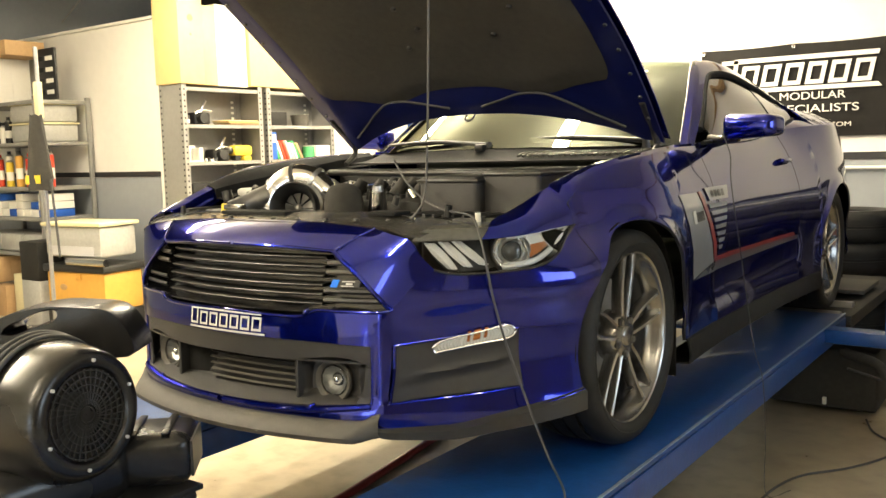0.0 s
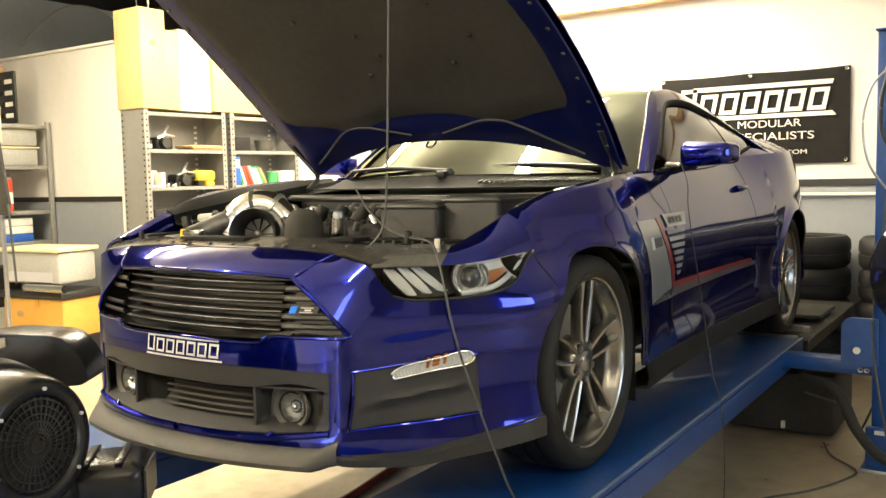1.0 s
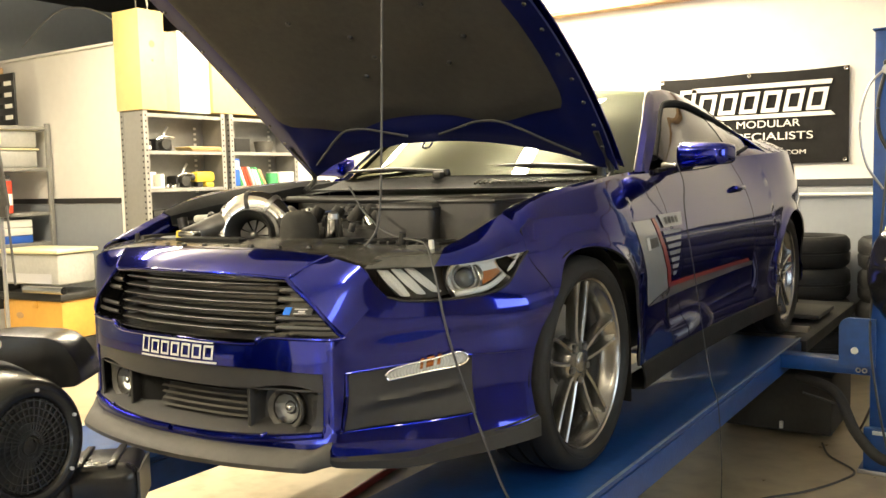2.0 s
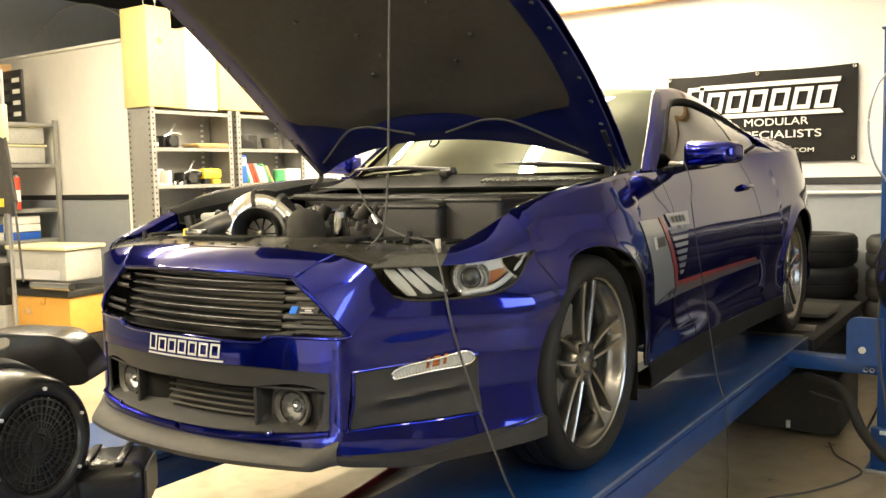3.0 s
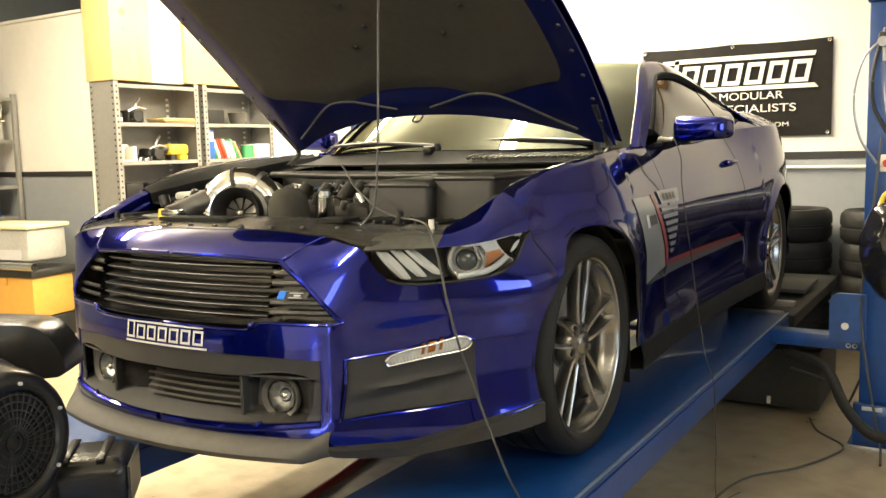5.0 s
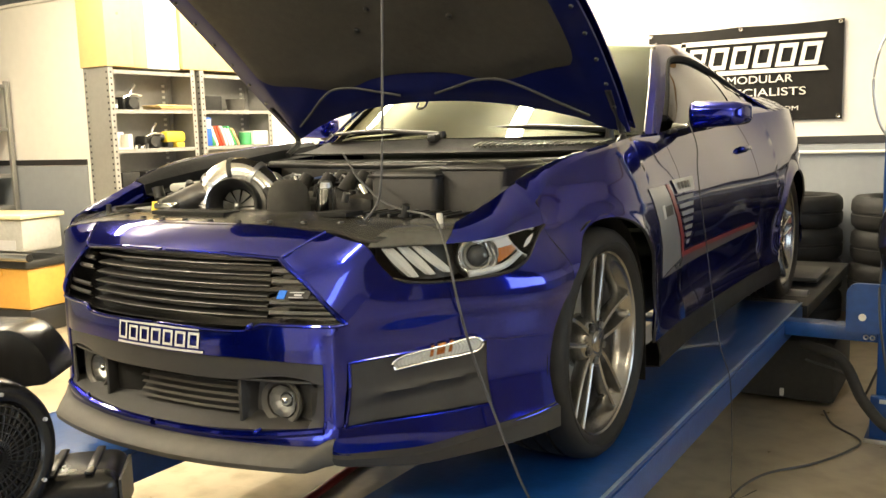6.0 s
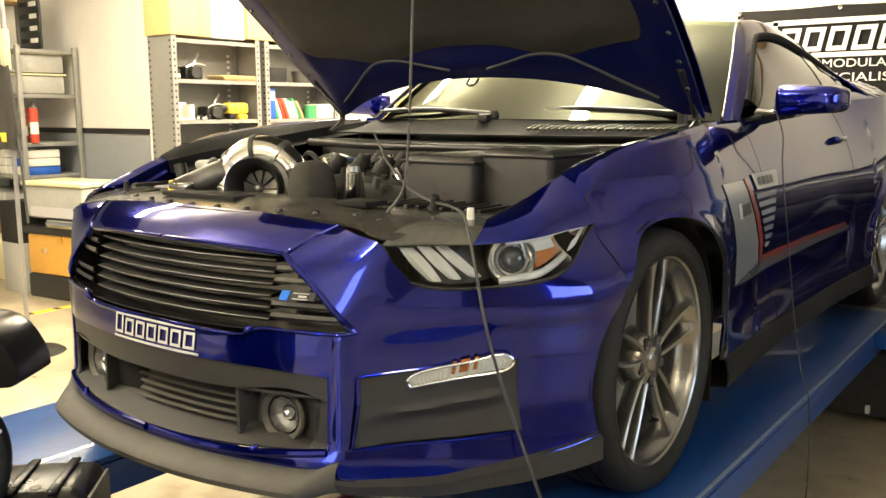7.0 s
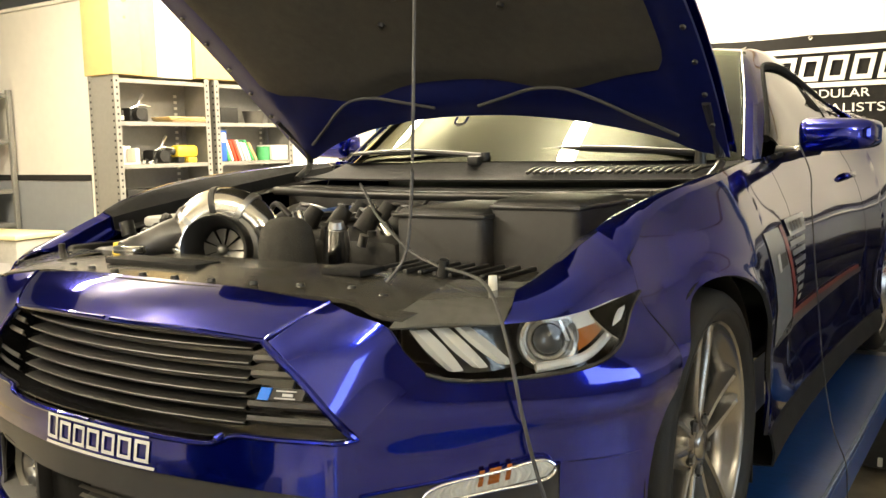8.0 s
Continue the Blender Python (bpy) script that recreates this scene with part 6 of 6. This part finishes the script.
# ---------------------------------------------------------------- tyres by the wall
def tyre(x, y, z, r=0.33, w=0.24):
    ob = piece("tyre", lathe(B(), [(r * 0.62, -w * 0.42), (r * 0.70, -w * 0.5), (r * 0.9, -w * 0.5), (r * 0.985, -w * 0.38), (r, -w * 0.2), (r, -w * 0.05), (r * 0.975, -w * 0.04), (r * 0.975, w * 0.04), (r, w * 0.05), (r, w * 0.2),
                             (r * 0.985, w * 0.38), (r * 0.9, w * 0.5), (r * 0.70, w * 0.5), (r * 0.62, w * 0.42)], Matrix.Identity(4), 56, True), "rubber", "worn black tyre stacked by the wall", "tyre", "stacked tyres")
    ob.location = (x, y, z)
    return ob


for c, (x, y, n_) in enumerate(((0.62, 4.72, 4), (1.33, 4.70, 4), (2.05, 4.72, 5), (2.75, 4.70, 4), (3.45, 4.72, 3), (-0.12, 4.74, 3))):
    for k in range(n_):
        tyre(x + random.uniform(-0.015, 0.015), y + random.uniform(-0.015, 0.015), 0.121 + 0.242 * k)


# ---------------------------------------------------------------- stepladder by the tyres
def stepladder(x, y, lean):
    ob = thing("stepladder", (x, y, 0), "bare aluminium stepladder standing open by the tyres", "ladder")
    for q in (-1, 1):
        part("rail", sweep(B(), [(x + q * 0.24, y - 0.25, 0.012), (x + q * 0.17, y + 0.02, 1.35)], 0.022, 8), "steel", ob)
        part("rear_rail", sweep(B(), [(x + q * 0.22, y + 0.32, 0.012), (x + q * 0.16, y + 0.05, 1.33)], 0.016, 8), "steel", ob)
    for k in range(5):
        f = 0.18 + 0.19 * k
        w = 0.24 - 0.07 * f
        part("step", box(B(), x - w, x + w, y - 0.29 + 0.27 * f, y - 0.20 + 0.27 * f, 1.35 * f - 0.012, 1.35 * f + 0.012, 0.004), "steel", ob)
    part("top_step", box(B(), x - 0.20, x + 0.20, y - 0.05, y + 0.10, 1.345, 1.375, 0.008), "steel", ob)


stepladder(2.05, 3.95, 0)

# ---------------------------------------------------------------- steel shelves along the wall
def steel_shelf(y0, y1, x0=-4.585, x1=-4.27, top=2.13, levels=(0.08, 0.45, 0.80, 1.13, 1.455, 1.785, 2.11), label="grey steel shelf unit full of workshop odds and ends"):
    sh = thing("steel_shelf", ((x0 + x1) / 2, (y0 + y1) / 2, 0), label, "shelf unit", "steel shelves")
    for y, d in ((y0, 1), (y1, -1)):
        part("side_sheet", box(B(), x0 + 0.03, x1 - 0.03, y, y + d * 0.004, 0, top, 0), "shelf", sh, smooth=False)
        for x, e in ((x0, 1), (x1, -1)):
            b = B()
            box(b, x, x + e * 0.004, y, y + d * 0.045, 0, top + 0.01)
            box(b, x, x + e * 0.045, y, y - d * 0.003, 0, top + 0.01)
            upright = part("upright", b, "shelf", sh, smooth=False)
            b = B()
            for k in range(int(top / 0.05)):
                z = 0.03 + 0.05 * k
                if z > 1.0:
                    box(b, x + e * 0.012, x + e * 0.030, y - d * 0.0045, y - d * 0.0032, z, z + 0.016)
                    box(b, x + e * -0.0012, x, y + d * 0.015, y + d * 0.03, z, z + 0.016)
            tagged(part("slots", b, "bay", upright, smooth=False), kind="stuff")
    part("back_sheet", box(B(), x0 - 0.006, x0 - 0.002, y0, y1, 0, top), "shelf", sh, smooth=False)
    for z in levels:
        b = B()
        box(b, x0 + 0.006, x1 - 0.006, y0 + 0.006, y1 - 0.006, z - 0.004, z)
        box(b, x1 - 0.010, x1 - 0.006, y0 + 0.006, y1 - 0.006, z - 0.032, z - 0.004)
        box(b, x0 + 0.006, x0 + 0.010, y0 + 0.006, y1 - 0.006, z - 0.032, z - 0.004)
        part("shelf_board", b, "shelf", sh, smooth=False)
    # slotted strip inside the back
    b = B()
    for k in range(18):
        box(b, x0 + 0.003, x0 + 0.008, y1 - 0.115, y1 - 0.085, 1.15 + 0.05 * k, 1.172 + 0.05 * k)
    tagged(part("slot_strip", b, "print", sh, smooth=False), kind="stuff")
    return sh


steel_shelf(2.32, 3.235)
steel_shelf(3.30, 4.215, label="grey steel shelf unit with binders and folders")


def crate(x0, x1, y0, y1, z0, z1, material, label, name="carton", flaps=True, category="box"):
    t = thing(name, ((x0 + x1) / 2, (y0 + y1) / 2, z0), label, category)
    part("body", box(B(), x0, x1, y0, y1, z0, z1, 0.006), material, t)
    if flaps:
        ym = (y0 + y1) / 2
        part("seam", box(B(), x1 - 0.001, x1 + 0.002, ym - 0.002, ym + 0.002, z0 + 0.02, z1 - 0.02), material, t, smooth=False)
    return t


YEL = "tall yellow wooden box on top of the steel shelf"
t = crate(-4.60, -4.25, 2.30, 2.565, 2.135, 2.99, "ply", YEL, "wooden_box", False)
part("knot", cyl(B(), (-4.251, 2.43, 2.70), (-4.2485, 2.43, 2.70), 0.03, None, 20), "card", t)
part("knot", cyl(B(), (-4.251, 2.43, 2.56), (-4.2485, 2.43, 2.56), 0.012, None, 14), "card", t)
crate(-4.60, -4.28, 2.575, 2.735, 2.135, 2.83, "ply", "yellow wooden box on top of the steel shelf", "wooden_box", False)
crate(-4.60, -4.30, 2.745, 3.10, 2.135, 2.86, "print", "large white carton on top of the steel shelf", "carton", True)
crate(-4.60, -4.27, 3.11, 3.75, 2.145, 2.84, "ply", "wide yellow wooden box on top of the steel shelf", "wooden_box", False)
crate(-4.60, -4.27, 3.78, 4.20, 2.145, 2.80, "ply", "yellow wooden box on top of the steel shelf", "wooden_box", False)

# odds and ends on the shelves
def camera_like(y, z, label, name="machine_part"):
    t = thing(name, (-4.42, y, z), label, "machine part")
    part("body", box(B(), -4.50, -4.36, y - 0.09, y + 0.09, z, z + 0.11, 0.02), "bay", t)
    part("drum", cyl(B(), (-4.36, y - 0.02, z + 0.06), (-4.31, y - 0.02, z + 0.06), 0.05, 0.045, 24), "black", t)
    part("arm", sweep(B(), [(-4.40, y, z + 0.10), (-4.40, y + 0.04, z + 0.17), (-4.38, y + 0.06, z + 0.22)], 0.012, 8), "steel", t)
    part("lever", sweep(B(), [(-4.36, y - 0.08, z + 0.10), (-4.35, y, z + 0.13), (-4.35, y + 0.10, z + 0.12)], 0.008, 8), "chrome", t)
    return t


camera_like(2.60, 1.786, "dark machine part with bright levers on the shelf")
t = thing("spray_bottle", (-4.36, 2.42, 1.786), "small dark bottle with a white label on the shelf", "bottle")
part("body", cyl(B(), (-4.36, 2.42, 1.786), (-4.36, 2.42, 1.87), 0.03, None, 20), "black", t)
part("neck", cyl(B(), (-4.36, 2.42, 1.87), (-4.36, 2.42, 1.91), 0.014, 0.01, 14), "black", t)
part("label_band", cyl(B(), (-4.36, 2.42, 1.80), (-4.36, 2.42, 1.83), 0.0305, None, 20), "print", t)
for k in range(3):
    piece("wood_plank", box(B(), -4.50, -4.27, 2.84, 3.20, 1.787 + 0.014 * k, 1.799 + 0.014 * k, 0.003, Matrix.Translation((0.01 * k, -0.02 * k, 0))), "ply" if k else "card", "thin yellow wooden board lying on the shelf", "board", "boards on the shelf")
t = thing("white_bracket", (-4.38, 2.44, 1.456), "white plastic bracket standing on the shelf", "bracket")
part("back", box(B(), -4.42, -4.40, 2.36, 2.53, 1.456, 1.60, 0.006), "print", t)
part("arm", box(B(), -4.40, -4.29, 2.49, 2.53, 1.456, 1.58, 0.006), "print", t)
part("foot", box(B(), -4.40, -4.29, 2.36, 2.53, 1.456, 1.468, 0.003), "print", t)
t = thing("gear_pile", (-4.38, 2.64, 1.456), "pile of small bright fittings on the shelf", "fittings")
for k in range(6):
    y = 2.57 + 0.03 * k
    part("fitting", cyl(B(), (-4.36 + 0.01 * (k % 2), y, 1.457), (-4.35, y + 0.01, 1.475 + 0.01 * (k % 3)), 0.016, 0.012, 10), ("steel", "chrome", "black")[k % 3], t)
camera_like(2.80, 1.456, "dark round machine part on the shelf")
t = thing("power_drill", (-4.38, 3.02, 1.456), "yellow and black power tool on the shelf", "power tool")
b = box(B(), -4.45, -4.33, 2.93, 3.15, 1.50, 1.60, 0.03)
part("body", b, "yellow", t)
part("grip", box(B(), -4.42, -4.35, 2.95, 3.02, 1.456, 1.52, 0.015), "black", t)
part("battery", box(B(), -4.44, -4.33, 3.04, 3.13, 1.456, 1.50, 0.01), "yellow", t)
part("nose", cyl(B(), (-4.39, 2.93, 1.55), (-4.39, 2.86, 1.55), 0.032, 0.024, 20), "black", t)
for z, y0_ in ((1.131, 2.42), (1.131, 2.66), (1.131, 2.9)):
    crate(-4.52, -4.32, y0_, y0_ + 0.18, z, z + 0.13, "bay", "dark parts box low on the shelf", "parts_box", False)
crate(-4.52, -4.34, 3.42, 3.62, 1.786, 1.92, "bay", "black box on the steel shelf", "parts_box", False)
t = thing("parts_tub", (-4.40, 3.86, 1.786), "olive parts tub on the steel shelf", "tub")
part("body", lathe(B(), [(0.001, 0.0), (0.08, 0.0), (0.10, 0.11), (0.095, 0.11), (0.078, 0.01)], Matrix.Translation((-4.40, 3.86, 1.787)), 28), "splitter", t)
random.seed(3)
t = thing("binder", (-4.40, 3.40, 1.456), "blue ring binder on the steel shelf", "binder")
part("cover", box(B(), -4.52, -4.30, 3.365, 3.435, 1.457, 1.72, 0.006), "blue_plastic", t)
part("spine_label", box(B(), -4.2995, -4.298, 3.378, 3.422, 1.62, 1.70), "print", t, smooth=False)
for k in range(9):
    y = 3.47 + 0.040 * k
    h_ = random.uniform(0.17, 0.21)
    ob = piece("folder", box(B(), -4.52, -4.31, -0.014, 0.014, 0, h_, 0.004), ("green", "print", "red_paint", "red_paint", "silverprint", "silverprint", "print", "green", "card")[k], "thin coloured folder leaning on the shelf", "folder", "folders on the shelf")
    ob.matrix_basis = pose(0, y, 1.458, 22 if k < 7 else 30, 0, 0)
crate(-4.50, -4.30, 3.98, 4.19, 1.456, 1.59, "print", "white carton on the steel shelf", "carton", False)
t = thing("green_roll", (-4.36, 3.92, 1.456), "green tape roll on the shelf", "tape roll")
part("roll", lathe(B(), [(0.035, 0), (0.06, 0), (0.06, 0.12), (0.035, 0.12)], Matrix.Translation((-4.36, 3.92, 1.457)), 28, True), "green", t)

# ---------------------------------------------------------------- rack in the corner
def rack():
    t = thing("storage_rack", (-6.350, 2.1, 0), "steel storage rack crowded with cans and boxes", "rack")
    for x in (-7.150, -5.800):
        for y in (1.85, 2.38):
            part("rack_post", box(B(), x - 0.02, x + 0.02, y - 0.02, y + 0.02, 0, 2.10 if x > -6 else 2.5, 0.003), "shelf", t)
    for z in (0.30, 0.62, 0.965, 1.255, 1.68, 2.07):
        part("rack_shelf", box(B(), -7.150, -5.800, 1.85, 2.38, z - 0.035, z, 0.004), "shelf", t)
    return t


rack()
t = crate(-7.100, -6.650, 1.92, 2.3, 2.071, 2.52, "print", "white carton with a blue mark on the rack", "carton")
part("print_mark", box(B(), -6.820, -6.720, 1.917, 1.92, 2.18, 2.34, 0.001), "bluebadge", t)
crate(-7.150, -6.350, 1.90, 2.3, 2.525, 2.67, "card", "long brown carton on top of the rack", "carton")
t = thing("display_board", (-6.000, 2.07, 2.071), "black perforated display board standing on the rack", "display board")
b = B()
bd = part("board", box(B(), -6.140, -5.780, 2.06, 2.085, 2.075, 2.56, 0.008), "black", t)
for k in range(4):
    for j in range(2):
        part("hole", box(B(), -6.100 + 0.16 * j, -5.980 + 0.16 * j, 2.057, 2.06, 2.13 + 0.105 * k, 2.17 + 0.105 * k, 0.0), "print" if j else "bay", bd, smooth=False)
for k in range(2):
    bn = thing("storage_bin", (-6.150, 2.05, 1.685 + 0.17 * k), "cloudy plastic bin with a lid on the rack", "storage bin", "rack bins")
    part("tub", box(B(), -6.320, -5.850, 1.88, 2.3, 1.683 + 0.185 * k, 1.845 + 0.185 * k, 0.02), "bin", bn)
    part("lid", box(B(), -6.335, -5.835, 1.87, 2.31, 1.845 + 0.185 * k, 1.862 + 0.185 * k, 0.006), "lid", bn)
random.seed(11)


def can(x, y, z, r, h, body, top):
    c = thing("spray_can", (x, y, z), "coloured aerosol can standing on the rack", "can", "cans on the rack")
    part("body", cyl(B(), (x, y, z + 0.001), (x, y, z + h), r, None, 20), body, c)
    part("label_band", cyl(B(), (x, y, z + h * 0.25), (x, y, z + h * 0.6), r + 0.0006, None, 20), "print", c)
    part("shoulder", cyl(B(), (x, y, z + h), (x, y, z + h + 0.02), r, r * 0.5, 20), "steel", c)
    part("cap", cyl(B(), (x, y, z + h + 0.02), (x, y, z + h + 0.05), r * 0.5, None, 16), top, c)


for k in range(15):
    body = ("yellow", "red_paint", "box_yellow", "blue_plastic", "red_paint", "print")[k % 6]
    if k > 9:
        body = "red_paint"
    can(-7.080 + 0.092 * k, 1.95 + 0.05 * (k % 2), 1.256, 0.036, 0.24 + 0.03 * (k % 3), body, ("print", "red_paint", "black")[k % 3])
for k in range(6):
    can(-7.050 + 0.10 * k, 1.98, 1.681, 0.034, 0.16 + 0.05 * (k % 2), ("black", "print", "bay")[k % 3], "black")
for k in range(9):
    x = -7.050 + 0.135 * k
    for j in range(1 + k % 3):
        crate(x, x + 0.125, 1.90, 2.2, 0.967 + 0.075 * j, 1.037 + 0.075 * j, "print" if (k + j) % 4 else "blue_plastic", "small white and blue carton on the rack", "small_carton", False)
for k in range(3):
    bn = thing("storage_bin", (-6.900 + 0.4 * k, 2.0, 0.622), "cloudy clear tub with parts on the lower rack", "storage bin", "rack bins")
    part("tub", box(B(), -7.100 + 0.42 * k, -6.720 + 0.42 * k, 1.87, 2.25, 0.624, 0.80, 0.03), "bin", bn)
crate(-7.000, -6.650, 1.80, 2.1, 0.305, 0.56, "card", "brown cardboard box under the rack", "carton")
crate(-6.600, -6.350, 1.72, 1.98, 0.0, 0.30, "card", "brown cardboard box on the floor", "carton")
crate(-7.050, -6.660, 1.60, 1.98, 0.0, 0.26, "box_yellow", "orange box on the floor by the rack", "carton", False)
crate(-6.300, -6.100, 1.78, 1.98, 0.0, 0.42, "lid", "cream tub on the floor by the rack", "tub", False)

# yellow tool chest with a clear bin on top
ch = thing("tool_chest", (-5.0, 1.75, 0), "yellow orange plastic tool chest with a black base and lid", "tool chest")
CM = Matrix.Translation((-4.98, 1.82, 0)) @ pose(0, 0, 0, 0, 0, 8)
part("base", box(B(), -0.37, 0.37, -0.22, 0.22, 0.0, 0.20, 0.02, CM), "black", ch)
part("body", box(B(), -0.36, 0.36, -0.21, 0.21, 0.20, 0.535, 0.02, CM), "box_yellow", ch)
part("lid", box(B(), -0.385, 0.385, -0.235, 0.235, 0.535, 0.60, 0.015, CM), "black", ch)
part("latch", box(B(), 0.02, 0.08, -0.225, -0.21, 0.47, 0.53, 0.004, CM), "box_yellow", ch)
part("emblem", lathe(B(), [(0.001, 0.003), (0.04, 0.003), (0.045, 0.0)], CM @ Matrix.Translation((-0.15, -0.212, 0.40)) @ pose(0, 0, 0, 90) @ Matrix.Diagonal((1, 0.6, 1, 1)), 24), "card", ch)
cb = thing("storage_bin", (-4.98, 1.85, 0.6), "cloudy clear storage bin with a cream lid on the chest", "storage bin")
part("tub", box(B(), -0.37, 0.33, -0.20, 0.20, 0.66, 0.93, 0.035, CM), "bin", cb)
part("lid", box(B(), -0.39, 0.35, -0.22, 0.22, 0.93, 0.965, 0.01, CM), "lid", cb)
part("content", box(B(), -0.30, 0.25, -0.205, -0.199, 0.68, 0.76, 0.0, CM), "silverprint", cb, smooth=False)
piece("chrome_pipe", cyl(B(), (-4.98, 1.58, 0.632), (-4.45, 1.60, 0.640), 0.032, None, 24), "chrome", "polished steel pipe lying on the tool chest", "pipe")
crate(-5.72, -5.42, 1.55, 1.80, 0.43, 0.78, "bay", "black crate standing beside the chest", "crate", False)
crate(-5.72, -5.42, 1.55, 1.80, 0.0, 0.43, "bin", "grey tub under the black crate", "tub", False)

# stand with a black pouch
sd = thing("pole_stand", (-3.62, 0.65, 0), "steel pole stand with a hanging black pouch", "stand")
part("pole", cyl(B(), (-3.62, 0.65, 0.03), (-3.62, 0.65, 2.25), 0.014, None, 14), "steel", sd)
part("upper_pole", box(B(), -3.65, -3.60, 0.63, 0.67, 1.78, 2.02, 0.003), "lid", sd)
rows = []
for j in range(13):
    v = j / 12
    w = 0.155 - 0.105 * v + (-0.03 if v < 0.1 else 0)
    rows.append([(-3.62 + w * math.cos(a), 0.62 + 0.05 * math.sin(a) * (1.2 - 0.5 * v), 1.30 + 0.50 * v + 0.006 * math.sin(5 * a + j)) for a in (2 * math.pi * q / 24 for q in range(25))])
part("pouch", sheet(B(), rows), "felt", sd, "black hanging pouch", shell=0.004)
part("tag", box(B(), -3.60, -3.53, 0.565, 0.57, 1.345, 1.40, 0.001), "yellow", sd, "yellow tag")
part("tag", box(B(), -3.72, -3.67, 0.568, 0.573, 1.34, 1.40, 0.001), "yellow", sd, "yellow tag")
part("cord", sweep(B(), [(-3.50, 0.62, 1.40), (-3.47, 0.62, 1.1), (-3.45, 0.62, 0.85)], 0.008, 8), "cable", sd)
part("foot", lathe(B(), [(0.001, 0.03), (0.03, 0.03), (0.20, 0.012), (0.22, 0.0)], Matrix.Translation((-3.62, 0.65, 0)), 32), "bay", sd)
# yellow and black tape on the floor
tp = thing("floor_tape", (-4.65, 1.0, 0), "yellow hazard tape line stuck on the concrete", "tape", kind="structure")
part("strip", box(B(), -4.70, -4.63, -2.0, 1.62, 0.0, 0.003), "tape", tp, smooth=False)
for k in range(16):
    part("mark", box(B(), -4.70, -4.63, 0.0, 0.05, 0.003, 0.0042, 0, Matrix.Translation((0, -1.9 + 0.22 * k, 0))), "black", tp, smooth=False)

# ---------------------------------------------------------------- ceiling lights and wires
for x, y, z, l_, w_ in TUBES:
    cl = thing("ceiling_light", (x, y, z + 0.1), "long fluorescent ceiling light with two lit tubes, some added as unseen fill", "ceiling light", "ceiling lights")
    part("tray", box(B(), x - 0.04, x + 0.04, y - l_ / 2, y + l_ / 2, z + 0.02, z + 0.07, 0.01), "print", cl)
    for dx in (-0.045, 0.045):
        part("tube", cyl(B(), (x + dx, y - l_ / 2 + 0.03, z), (x + dx, y + l_ / 2 - 0.03, z), 0.019, None, 14), "tube", cl)
    for dy in (-0.8, 0.8):
        part("hanger", cyl(B(), (x, y + dy, z + 0.07), (x, y + dy, ZC), 0.004, None, 6), "steel", cl)
piece("ceiling_wire", sweep(B(), [(-7.0, 2.9, 3.0), (-6.3, 2.9, 3.3), (-5.6, 2.9, 3.2), (-5.0, 2.9, 2.8)], 0.008, 8, 40), "shelf", "grey wire looping under the dark ceiling", "cable")
piece("ceiling_wire", sweep(B(), [(-5.05, 2.9, 4.1), (-5.06, 2.9, 3.4), (-5.04, 2.9, 2.8)], 0.006, 8, 20), "shelf", "grey wire hanging from the dark ceiling", "cable")
piece("ceiling_wire", sweep(B(), [(-4.70, 2.75, 4.1), (-4.72, 2.75, 3.3), (-4.68, 2.74, 3.1), (-4.72, 2.73, 3.0)], 0.010, 8, 24), "print", "white wire hanging from the dark ceiling", "cable")
